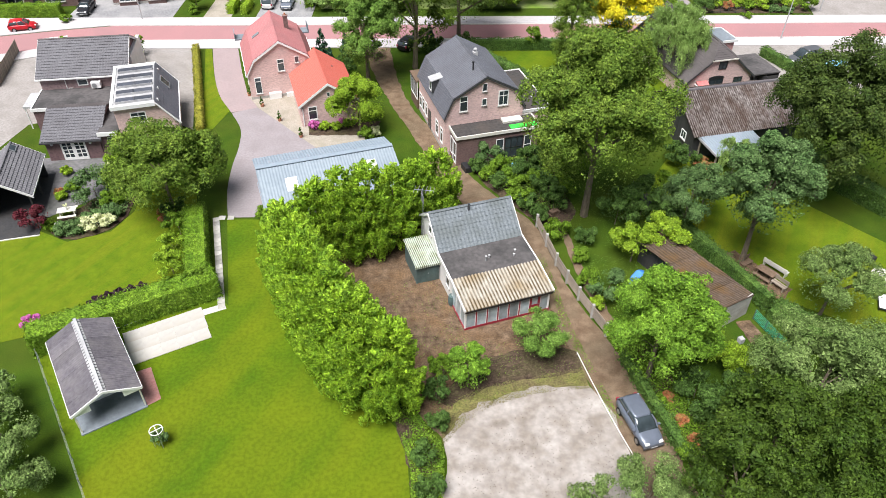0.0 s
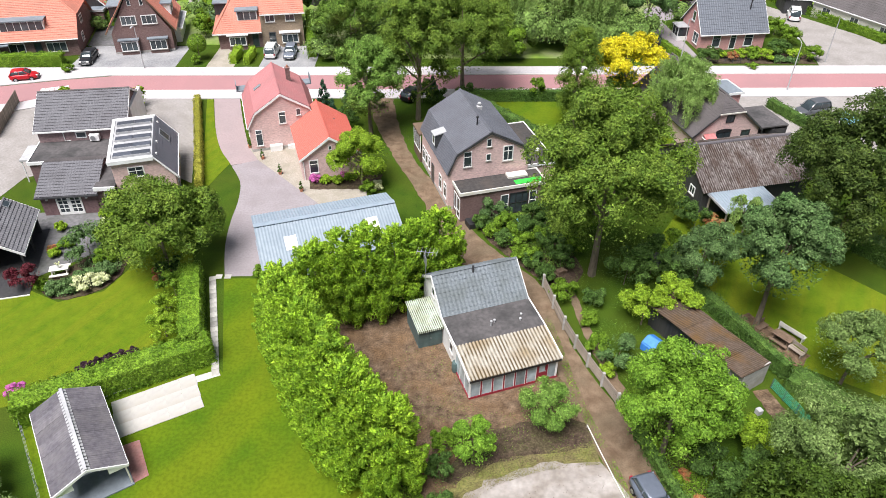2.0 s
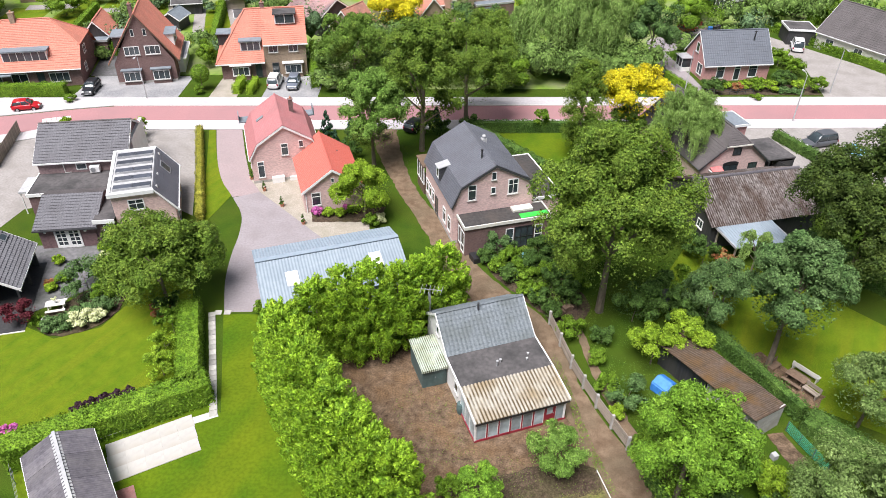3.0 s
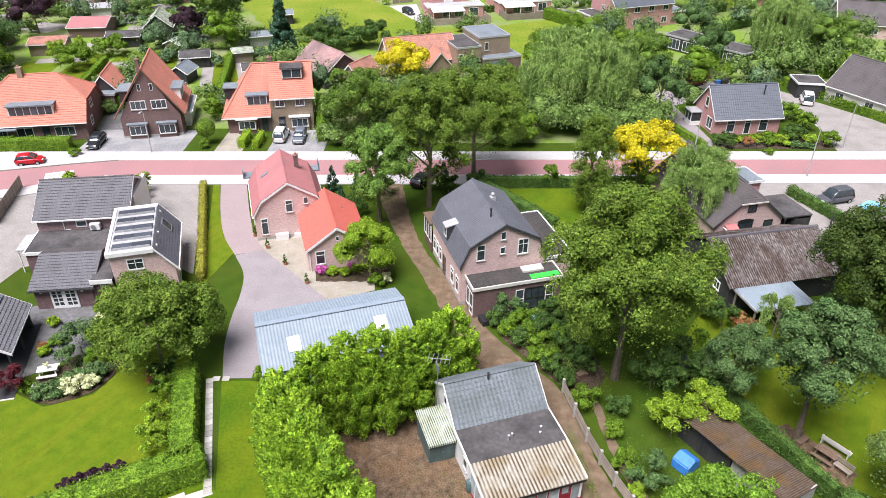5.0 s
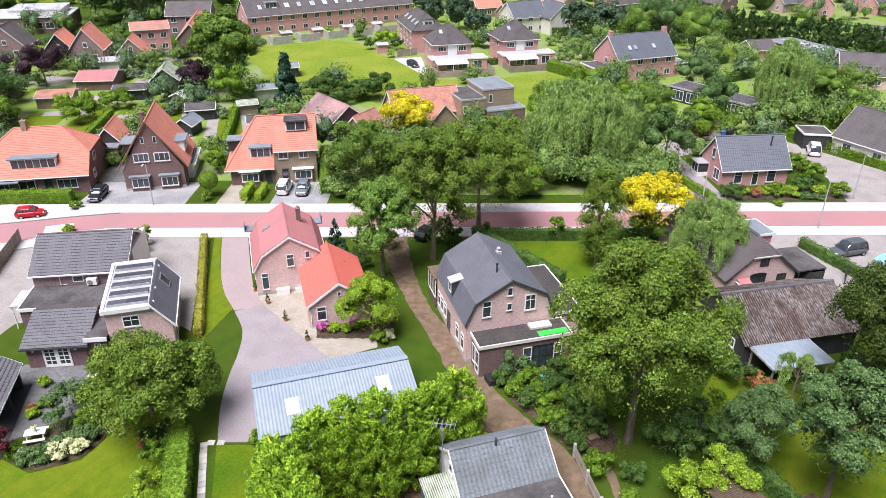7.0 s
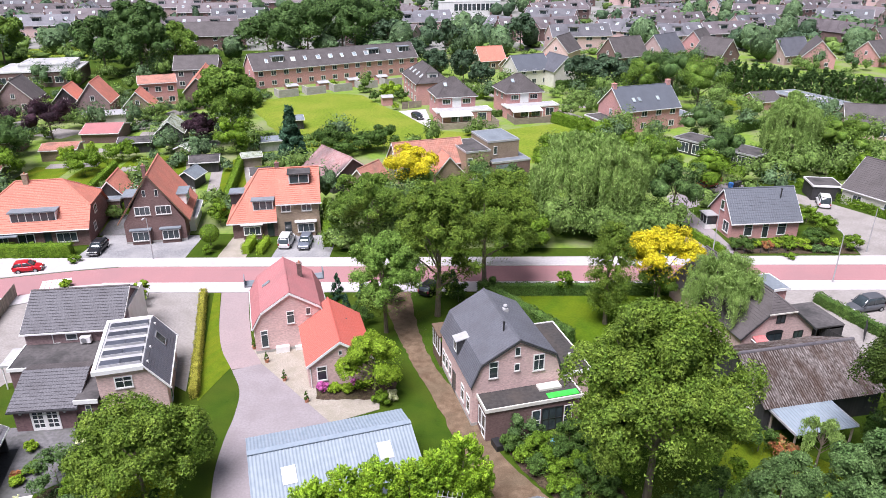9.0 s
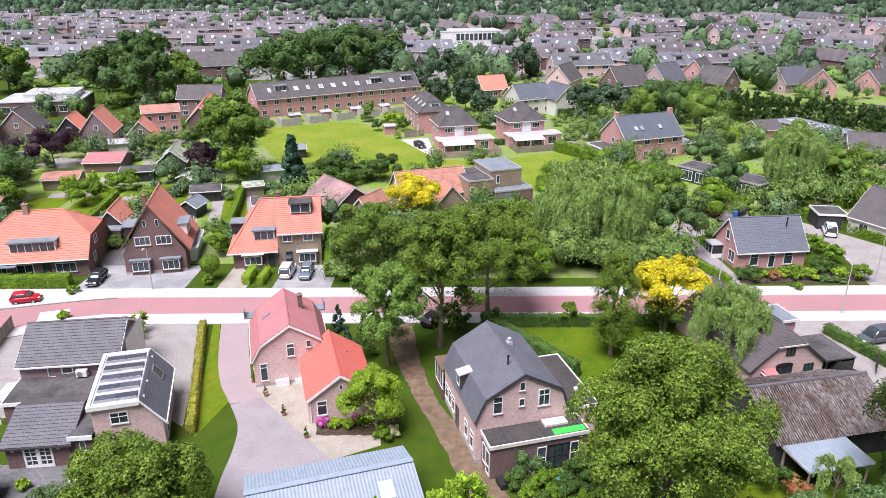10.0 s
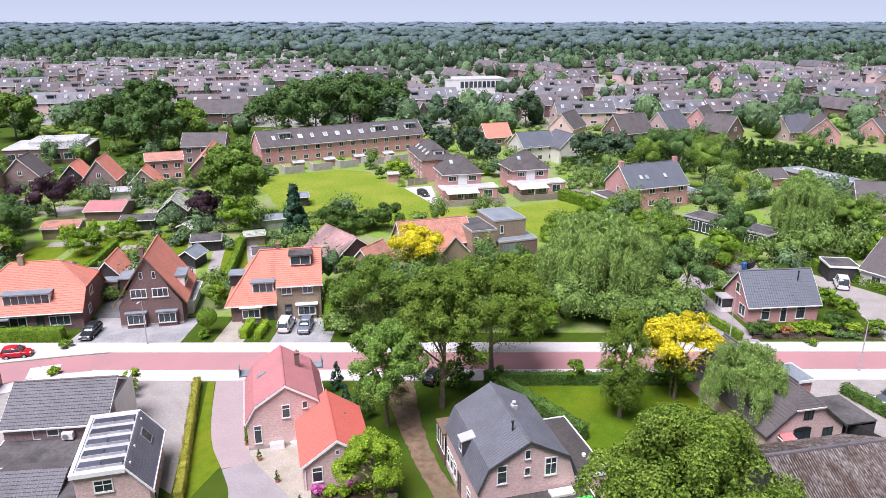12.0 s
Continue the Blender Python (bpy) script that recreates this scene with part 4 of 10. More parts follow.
# the earth track, the cottage yard and the parking place
patch("track", arc((-7.6, 99.2), (-5.9, 91), (-3.6, 83.5), (-1.3, 77), (1.2, 69), (3.7, 64), (8.0, 58.5), (9.3, 53), (10.2, 47), (12.7, 36.5), (13.4, 24))
      + arc((17.2, 24), (15.9, 37.7), (14.4, 44.1), (13.2, 47.6), (11.8, 51.5), (10.9, 55.6), (9.9, 60.8), (6.6, 65.6), (4.2, 69.5), (1.8, 76), (-1.4, 83.2), (-3.2, 91), (-4.2, 99.2)),
      0.03, "sandpath", "earth and brick track worn pale by wheels", "path")
patch("yard", [(-8.6, 58.5), (-7.4, 52.5), (-5.4, 47.5), (-2.8, 42.5), (0.6, 38.2), (5, 41), (11.2, 42.8), (10.1, 47.5), (9.2, 53), (7.8, 59), (3.4, 64.5), (-2, 62.5)], 0.02, "dirt", "bare brown earth yard round the cottage", "yard")
patch("parking_place", arc((0.2, 24), (0.4, 33), (0.5, 38.4), (1.6, 40.2), (3.9, 41.7), (7.2, 42.6), (11.2, 43.0)) + [(12.75, 36.5), (13.4, 24)], 0.035, "parking", "pale worn gravel parking place", "parking")
patch("verge", arc((0.4, 39.9), (1.5, 41.2), (3.8, 42.5), (7.2, 43.2), (11.0, 43.9)) + arc((11.2, 42.6), (7.2, 42.3), (3.9, 41.3), (1.7, 39.8), (0.6, 38.2)), 0.045, "moss", "mossy yellow-green edge of the gravel", "verge")
patch("flower_bed", arc((2.4, 44.2), (5.4, 45.6), (9.2, 46.2), (10.9, 45.6)) + arc((11.0, 43.7), (7.2, 43.1), (3.8, 42.4), (1.5, 41.1), (0.2, 41.2)), 0.05, "soil", "bare dark soil bed in front of the cottage", "bed")
patch("flower_bed", [(-4.4, 45.5), (-1.6, 41.2), (0.2, 37.4), (0.1, 26), (-1.4, 26), (-1.6, 36)], 0.05, "soil", "weedy dark soil strip below the conifers", "bed")
patch("flower_bed", [(13.7, 48), (15.0, 43.8), (16.3, 37.6), (17.0, 30), (19.2, 30), (18.4, 38), (17.0, 45), (15.4, 49)], 0.05, "soil", "brown leafy bank beside the track", "bed")
patch("path", arc((14.6, 48.2), (13.6, 53), (12.9, 57), (12.6, 61.5)) + arc((11.9, 61.5), (12.2, 57), (12.7, 53), (13.7, 48.0)), 0.03, "sandpath", "narrow paved garden path along the fence", "path")
patch("flower_bed", [(-12.5, 77.2), (-5.0, 77.0), (-4.9, 80.0), (-12.8, 79.6)], 0.06, "soil", "planted bed below the brick extension", "bed")
patch("flower_bed", arc((-34.6, 61.5), (-31.8, 59.9), (-28.7, 61.2), (-27.6, 64.0), (-28.0, 67.5)) + [(-30.5, 70.0), (-31.0, 66.5)], 0.06, "soil", "rounded planting bed beside the terrace", "bed")
patch("flower_bed", [(4.6, 70.6), (12.4, 73.0), (14.0, 63), (12.4, 60), (10.2, 60.4), (9.6, 62.0), (6.2, 66.8)], 0.032, "soil", "overgrown garden soil behind the grey-roofed house", "bed")
for pts in ([(-46.5, 199.4), (-46.0, 211.4), (-30.0, 219.5), (-21.3, 217.4), (-15.0, 204.4), (-10.2, 196.6), (-0.8, 177.6), (12.0, 176.8), (20.0, 181.4), (28.0, 184.7), (33.0, 176.7), (35.1, 170.2), (29.7, 160.8), (17.3, 153.2), (14.6, 160.0), (4.0, 161.0), (-17.5, 163.0), (-29.0, 164.3), (-39.2, 182.4)], [(-160, 300), (-134, 316), (-122, 285), (-142, 272)]):
    patch("meadow", pts, 0.04, "meadow", "open meadow of light yellow-green grass", "meadow")
patch("lawn", [(7.2, 98.9), (12.0, 88.4), (13.6, 84.6), (15.6, 77.4), (20.5, 78.5), (27.5, 84.5), (31.0, 90.0), (35.5, 98.4), (35, 98.9)], 0.03, "lawn_deep", "bright mown lawn beside the street", "lawn")
patch("lawn", [(-18.4, 62.5), (-13, 62.4), (-12.9, 55), (-9.5, 47.5), (-1.9, 38.4), (-1.2, 26), (-0.8, 14), (-9, 14), (-19.6, 31.2), (-29.4, 46.6), (-17.2, 52.6), (-16.1, 51.2)], 0.022, "lawn_deep", "mown lawn with faint mowing stripes", "lawn")
patch("lawn", [(-44, 60.2), (-36, 60.4), (-34.8, 61.2), (-31.8, 59.6), (-28.4, 61.0), (-27.2, 64), (-27.6, 68), (-22.5, 68), (-20.6, 61), (-19.4, 53.4), (-28.6, 49), (-44, 44)], 0.022, "lawn", "mown garden lawn enclosed by hedges", "lawn")
patch("lawn", [(21, 66), (26, 73), (36, 64), (44, 54), (36, 46), (28.5, 51), (24, 60)], 0.022, "lawn", "bright mown lawn of the far garden", "lawn")
patch("lawn", [(-23.6, 77), (-21.9, 83), (-23.9, 86.2), (-25.6, 91.5), (-27.5, 99.1), (-28.3, 99.1)] + [(-24.0, 78)], 0.024, "lawn", "mown grass strip beside the drive", "lawn")
patch("terrace", [(25.6, 56.6), (27.0, 57.0), (30.0, 52.0), (28.6, 50.6), (26.6, 52.6)], 0.035, "dirt", "worn earth seating place beside the lawn", "ground")
patch("path", [(-18.35, 50.7), (-16.5, 51.5), (-16.2, 50.9), (-18.05, 50.1)], 0.035, "slab", "short strip of slabs from the path to the patio", "path")
patch("path", [(24.0, 48.4), (25.2, 48.6), (26.4, 44.0), (25.0, 43.6)], 0.035, "dirt", "narrow dark path behind the shed", "path")
patch("driveway", [(-10.1, 197.4), (-1.0, 177.4), (-0.2, 178.2), (-2.0, 187.6), (-3.4, 199.6)], 0.045, "pavement", "pale paved drive beside a villa", "driveway")
patch("side_street", [(-16, 262), (10, 222), (33, 186), (37, 188), (14, 226), (-12, 266)], 0.03, "yardstone", "pale paved side street among the terraces", "road")
patch("side_street", [(33, 200), (60, 206), (60, 211), (32, 205)], 0.03, "tar", "grey side street behind the detached house", "road")
patch("side_street", [(-96, 246), (-60, 232), (-18, 262), (-20, 266), (-60, 238), (-95, 251)], 0.03, "pavement", "pale street behind the long terrace", "road")


# ---- houses along the near side ----
def grey_house():
    h = thing("house", "pink-brick house with a dark grey mansard roof", "house", at(2.0, 73.1, 14.8))
    w, L = 8.4, 9.8
    prof = [(-0.15, 4.15), (0.8, 6.35), (4.25, 8.3), (7.75, 6.4), (8.65, 4.2)]
    gable_house(h, w, L, prof, "brick_pink", "tile_grey", verge=None, over=0.15)
    for y in (-0.2, L + 0.15):
        for (xa, za), (xb, zb) in zip(prof, prof[1:]):
            bm = bmesh.new()
            extrude(bm, [(xa, za - 0.2), (xb, zb - 0.2), (xb, zb + 0.03), (xa, za + 0.03)], "y", y, y + 0.05)
            part("verge_board", bm, M["dark_metal"], h)
    window(h, "S", 0, 1.5, 4.75, 0.85, 1.7, 1, 0.65)
    window(h, "S", 0, 5.6, 4.85, 1.1, 1.7, 2, 0.65)
    window(h, "S", 0, 3.85, 6.7, 0.5, 0.85, 1)
    window(h, "S", 0, 3.85, 5.15, 0.5, 0.75, 1)
    for y0, wd, z0, ht in ((0.6, 0.9, 0.9, 1.7), (2.2, 1.0, 0.9, 1.7), (7.5, 0.9, 0.9, 1.6), (8.6, 0.9, 0.9, 1.6), (6.4, 0.8, 0.9, 1.6)):
        window(h, "W", 0, y0, z0, wd, ht, 2 if wd > 1 else 1, 0.7)
    window(h, "W", 0, 5.0, 0.1, 0.95, 2.2, 1, frame_mat="dark_metal", name="door", sill=False)
    e = flat_block(h, 0.55, 9.3, -2.4, -0.02, 3.3, "brick_brown", "felt_dark", "cream")
    part("skylight", soft_box(5.9, 8.0, -1.15, -0.25, 3.35, 3.6), M["cream"], e, "pale plastic roof light")
    # thin sheet added for a vivid green patch of unknown nature
    part("turf_mat", soft_box(6.3, 9.2, -2.3, -1.55, 3.351, 3.42), M["green_sheet"], e, "vivid green sheet on the roof edge")
    window(h, "S", -2.4, 4.7, 0.25, 0.85, 2.2, 1, 0.5, frame_mat="white", sill=False)
    window(h, "S", -2.4, 5.65, 0.1, 2.0, 2.4, 3, 0.5, frame_mat="black", name="glazed_door", sill=False)
    window(h, "S", -2.4, 7.75, 0.25, 0.8, 2.2, 1, 0.5, sill=False)
    window(h, "W", 0.55, -2.2, 0.1, 1.0, 2.4, 1, 0.35, name="glazed_door", sill=False)
    window(h, "W", 0.55, -1.15, 0.6, 0.8, 1.9, 1, sill=False)
    f = flat_block(h, 8.45, 12.2, 1.6, 10.6, 2.9, "brick_pink", "felt_dark", "white")
    bm = bmesh.new()
    tube(bm, [(9.4, 5.0, 2.95), (9.4, 5.0, 3.2)], 0.2, 10)
    part("vent", bm, M["white"], f)
    bm = bmesh.new()
    tube(bm, [(11.3, 4.2, 2.95), (11.3, 4.2, 3.15)], 0.2, 10)
    part("vent", bm, M["white"], f)
    # the glazed porch behind the house
    v_ = part("porch", boxes((-0.2, 3.4, 9.96, 12.7, 0, 1.2), (-0.3, 3.5, 9.96, 12.8, 3.35, 3.5)), M["wood_brown"], h, "brown wooden porch with a flat roof")
    part("porch_frame", boxes(*[(-0.22, -0.12, 10.0 + 0.87 * k, 10.09 + 0.87 * k, 1.2, 3.35) for k in range(4)], (-0.22, -0.12, 10.09, 12.61, 1.2, 1.3)), M["white"], v_, "white window posts")
    for k in range(3):
        part("pane", boxes((-0.18, -0.15, 10.1 + 0.87 * k, 10.86 + 0.87 * k, 1.3, 3.35)), M["glass"], v_)
    # roof window in the steep left slope, flue and vent on the ridge
    part("roof_dormer", boxes((-0.1, 1.3, 4.4, 5.4, 4.9, 6.2)), M["dark_metal"], h)
    window(h, "W", -0.1, 4.5, 5.0, 0.8, 1.1, 1, sill=False)
    bm = bmesh.new()
    extrude(bm, [(-0.25, 6.15), (1.5, 6.55), (1.5, 6.65), (-0.25, 6.25)], "y", 4.3, 5.5)
    part("dormer_roof", bm, M["felt_pale"], h, "pale tilted dormer roof")
    bm = bmesh.new()
    box(bm, 4.75, 5.25, 5.5, 6.0, 7.5, 8.25)
    tube(bm, [(5.0, 5.75, 8.25), (5.0, 5.75, 8.5)], 0.13, 8)
    tube(bm, [(5.0, 5.75, 8.5), (5.0, 5.75, 8.62)], [0.22, 0.16], 8)
    part("roof_vent", bm, M["felt_pale"], h)
    bm = bmesh.new()
    tube(bm, [(3.6, 2.3, 7.8), (3.6, 2.3, 8.75)], 0.08, 8)
    tube(bm, [(3.6, 2.3, 8.75), (3.6, 2.3, 8.9)], 0.13, 8)
    part("flue", bm, M["black"], h)


grey_house()


def red_house():
    h = thing("house", "pink-brick house with a red mansard roof and extension", "house", at(-19.9, 85.2, 14.8))
    w, L = 7.6, 8.6
    prof = [(-0.15, 3.1), (0.85, 4.85), (3.85, 6.8), (6.9, 4.85), (7.8, 3.1)]
    gable_house(h, w, L, prof, "brick_pink", "tile_red", over=0.2)
    window(h, "S", 0, 3.4, 3.15, 0.8, 1.45, 1, 0.68)
    window(h, "S", 0, 5.4, 3.95, 0.5, 0.8, 1)
    window(h, "S", 0, 0.6, 0.7, 0.75, 2.0, 1, 0.75)
    window(h, "W", 0, 2.0, 1.0, 1.0, 1.4, 1)
    window(h, "W", 0, 5.5, 1.0, 1.2, 1.4, 2)
    chimney(h, 5.4, 5.6, 5.2, 7.3, 0.5)
    roof_window(h, (1.3, 5.4, 5.2), (0, -1, 0), (3, 0, 1.95), 0.5, 1.0, glass="glass_pale")
    part("balcony", boxes((-0.7, 1.2, 8.7, 10.2, 3.6, 3.75), (-0.7, -0.6, 8.7, 10.2, 3.75, 4.6)), M["felt_blue"], h)
    part("balcony", boxes((6.6, 8.3, 8.7, 10.2, 3.6, 3.75), (8.2, 8.3, 8.7, 10.2, 3.75, 4.6)), M["felt_blue"], h)
    b = part("garden_bench_box", soft_box(2.0, 3.4, -0.5, -0.05, 0, 0.75), M["white"], h, "white wooden bench box")
    part("garden_bench_box", soft_box(4.0, 4.9, -0.4, -0.05, 0, 0.5), M["white"], h, "low white box")
    bm = bmesh.new()
    # the extension, in the house's own frame
    x0, x1, y0, y1 = 4.75, 10.9, -7.7, 1.2
    extrude(bm, [(x0, 0), (x0, 2.55), (7.85, 4.75), (x1, 2.55), (x1, 0)], "y", y0, y1)
    e = part("extension", bm, M["brick_pink"], h)
    for o, u, v, nm in (((4.55, y1, 2.6), (0, -1, 0), (3.3, 0, 2.3), "roof_slope"), ((11.15, y0 - 0.25, 2.6), (0, 1, 0), (-3.3, 0, 2.3), "roof_slope")):
        bm = bmesh.new()
        wave_sheet(bm, o, u, v, y1 - y0 + 0.25, 4.02, 0.3, 0.035, 11)
        part(nm, bm, M["tile_bright"], e)
    bm = bmesh.new()
    for i in range(23):
        tube(bm, [(7.85, y0 - 0.25 + i * 0.4, 4.92), (7.85, y0 + 0.17 + i * 0.4, 4.95)], [0.13, 0.115], 6)
    part("ridge", bm, M["tile_bright"], e)["kind"] = "stuff"
    for x in (4.5, 11.2):
        bm = bmesh.new()
        extrude(bm, [(x, 2.35), (7.85, 4.68), (7.85, 4.95), (x, 2.62)], "y", y0 - 0.3, y0 - 0.25)
        part("verge_board", bm, M["white"], e)
    window(h, "S", y0, 5.5, 0.75, 1.0, 1.6, 1, 0.68)
    window(h, "S", y0, 7.7, 3.3, 0.35, 0.5, 1, frame_mat="white", sill=False)
    bm = bmesh.new()
    tube(bm, [(4.65, y0 - 0.1, 2.5), (4.95, y0 - 0.06, 2.2), (4.95, y0 - 0.06, 0)], 0.05, 6)
    part("drainpipe", bm, M["white"], e)
    bm = bmesh.new()
    tube(bm, [(9.3, -2.0, 3.7), (9.3, -2.0, 4.0)], 0.1, 8)
    part("roof_vent", bm, M["dark_metal"], e)


red_house()


def left_house():
    # the street-side part: ridge along x
    h = thing("house", "brown-brick house with a large dark tiled roof", "house", at(-41.9, 82.3, 7.0))
    W, D = 9.3, 8.4
    bm = bmesh.new()
    extrude(bm, [(0.3, 0), (0.3, 4.1), (4.5, 6.55), (8.7, 4.1), (8.7, 0)], "x", 0.1, W - 0.1)
    part("wall", bm, M["brick_mauve"], h)
    for o, u, v in (((-0.15, 0, 4.2), (1, 0, 0), (0, 4.5, 2.55)), ((W + 0.15, 9.0, 4.2), (-1, 0, 0), (0, -4.5, 2.55))):
        bm = bmesh.new()
        wave_sheet(bm, o, u, v, W + 0.3, 5.17, 0.3, 0.05, 14, 0.06)
        part("roof_slope", bm, M["tile_slate"], h)
    bm = bmesh.new()
    for i in range(24):
        tube(bm, [(-0.15 + i * 0.4, 4.5, 6.76), (0.28 + i * 0.4, 4.5, 6.79)], [0.13, 0.115], 6)
    part("ridge", bm, M["tile_brown"], h)["kind"] = "stuff"
    for x in (-0.2, W + 0.15):
        bm = bmesh.new()
        extrude(bm, [(0, 3.95), (4.5, 6.5), (9, 3.95), (9, 4.22), (4.5, 6.77), (0, 4.22)], "x", x, x + 0.05)
        part("verge_board", bm, M["white"], h)
    part("gutter", boxes((-0.2, W + 0.2, -0.12, 0.0, 4.05, 4.2)), M["white"], h)
    part("facade_strip", boxes((W - 0.1, W + 0.25, 2.5, 8.3, 0, 5.2)), M["white"], h)
    window(h, "S", 0.3, 3.9, 3.1, 1.1, 0.75, 1, sill=False)
    window(h, "N", 8.7, 2, 1.0, 1.6, 1.4, 2)
    window(h, "N", 8.7, 5.5, 1.0, 1.6, 1.4, 2)
    bm = bmesh.new()
    tube(bm, [(2.7, 0.2, 4.0), (2.7, 0.2, 2.9), (3.3, 0.2, 2.9)], 0.05, 6)
    part("drainpipe", bm, M["white"], h)
    ac = part("heat_pump", soft_box(5.4, 6.4, -0.35, 0.22, 2.95, 3.65), M["white"], h, "white heat pump on the flat roof")
    bm = bmesh.new()
    tube(bm, [(5.75, -0.36, 3.3), (5.75, -0.4, 3.3)], 0.26, 12)
    part("fan_grille", bm, M["grey_metal"], ac)
    flat_block(h, 0.1, 9.0, -4.0, 0.28, 2.75, "brick_purple", "felt", "white")
    part("flat_roof_end", boxes((-1.1, 0.0, -3.2, 0.0, 2.5, 2.7)), M["felt_pale"], h)
    part("porch_post", boxes((-1.0, -0.9, -3.1, -3.0, 0, 2.5)), M["white"], h)
    part("porch_post", boxes((-1.0, -0.9, -0.2, -0.1, 0, 2.5)), M["white"], h)

    # the garden wing with the glazed double doors
    g = thing("garden_wing", "low purple-brick wing with white double doors", "house", at(-38.2, 72.35, 6.0))
    bm = bmesh.new()
    extrude(bm, [(0.3, 0), (0.3, 2.3), (4.3, 3.65), (5.9, 3.1), (5.9, 0)], "x", 0.15, 5.4)
    part("wall", bm, M["brick_purple"], g)
    bm = bmesh.new()
    wave_sheet(bm, (-0.15, -0.05, 2.35), (1, 0, 0), (0, 4.35, 1.45), 5.85, 4.58, 0.3, 0.05, 12, 0.06)
    part("roof_slope", bm, M["tile_slate"], g)
    bm = bmesh.new()
    wave_sheet(bm, (5.7, 6.2, 3.15), (-1, 0, 0), (0, -1.9, 0.65), 5.85, 2.0, 0.3, 0.04, 6, 0.035)
    part("roof_slope", bm, M["tile_brown"], g)
    part("gutter", boxes((-0.2, 5.75, -0.16, -0.04, 2.2, 2.34)), M["dark_metal"], g)
    for x in (1.55, 2.75):
        d = part("glazed_door", lattice([0, 0.17, 0.56, 0.64, 1.03, 1.2], [0, 0.28, 0.68, 0.75, 1.13, 1.2, 1.58, 1.65, 2.0, 2.15], -0.06, 0.03), M["white"], g)
        d.matrix_basis = pose(x, 0.29, 0.05)
        part("pane", boxes((0.1, 1.1, -0.015, 0.01, 0.2, 2.05)), M["glass"], d)
    for x in (0.8, 4.5):
        bm = bmesh.new()
        bmesh.ops.create_uvsphere(bm, u_segments=8, v_segments=6, radius=0.14, matrix=Matrix.Translation((x, 0.18, 1.95)))
        part("wall_lamp", bm, M["white"], g)
    part("flat_link", boxes((5.42, 7.2, 0.4, 5.8, 0, 2.75)), M["brick_purple"], g)
    part("link_roof", boxes((5.4, 7.4, 0.2, 5.9, 2.75, 2.9)), M["felt"], g)
    part("link_rim", boxes((5.4, 7.45, 0.08, 0.2, 2.6, 3.0)), M["white"], g)
    window(g, "S", 0.4, 6.2, 1.3, 0.5, 1.0, 1, sill=False)

    # the part with the solar panels
    s = thing("house", "brick annex with a flat panel roof and steep dark slope", "house", at(-31.0, 73.9, 14.8))
    bm = bmesh.new()
    extrude(bm, [(0.1, 0), (0.1, 5.2), (4.05, 5.2), (5.7, 3.0), (5.7, 0)], "y", 0.1, 9.0)
    part("wall", bm, M["brick_pink"], s)
    part("flat_roof", boxes((0.15, 4.0, -0.05, 9.15, 5.25, 5.36)), M["felt_pale"], s)
    part("roof_rim", boxes((-0.15, 0.15, -0.2, 9.3, 5.05, 5.45), (0.15, 4.1, -0.2, 0.15, 5.05, 5.45), (0.15, 4.1, 8.98, 9.3, 5.05, 5.45)), M["white"], s)
    bm = bmesh.new()
    wave_sheet(bm, (5.95, -0.1, 2.85), (0, 1, 0), (-1.85, 0, 2.52), 9.3, 3.12, 0.3, 0.04, 9, 0.035)
    part("roof_slope", bm, M["tile_grey"], s)
    for y in (-0.2, 9.2):
        bm = bmesh.new()
        extrude(bm, [(6.05, 2.7), (4.1, 5.3), (4.1, 5.5), (6.2, 2.8)], "y", y, y + 0.1)
        part("verge_board", bm, M["white"], s)
    part("gutter", boxes((5.95, 6.08, -0.2, 9.3, 2.75, 2.9)), M["white"], s)
    for r in range(5):
        for c in range(2):
            bm = bmesh.new()
            x0 = 0.4 + c * 1.75
            y0 = 0.55 + r * 1.72
            wave = [(y0, 5.56), (y0 + 1.05, 5.4), (y0 + 1.05, 5.44), (y0, 5.6)]
            extrude(bm, wave, "x", x0, x0 + 1.68)
            part("solar_panel", bm, M["panel"], s)
        part("panel_frame", boxes((0.38, 3.86, 0.5 + r * 1.72, 0.54 + r * 1.72, 5.36, 5.6), (0.38, 3.86, 1.6 + r * 1.72, 1.64 + r * 1.72, 5.36, 5.46)), M["felt_pale"], s)
    roof_window(s, (5.25, 5.6, 3.85), (0, 1, 0), (-1.85, 0, 2.52), 1.3, 1.3)
    window(s, "S", 0.1, 1.5, 3.3, 1.5, 1.2, 2, 0.6)
    for y in (1.0, 3.5, 8.0):
        bm = bmesh.new()
        tube(bm, [(4.35, y, 4.9), (4.35, y, 5.25)], 0.09, 8)
        part("roof_vent", bm, M["white"], s)
    window(s, "E", 5.7, 6.0, 0.8, 1.2, 1.3, 2)
    window(s, "E", 5.7, 1.5, 0.1, 1.0, 2.1, 1, sill=False)


left_house()


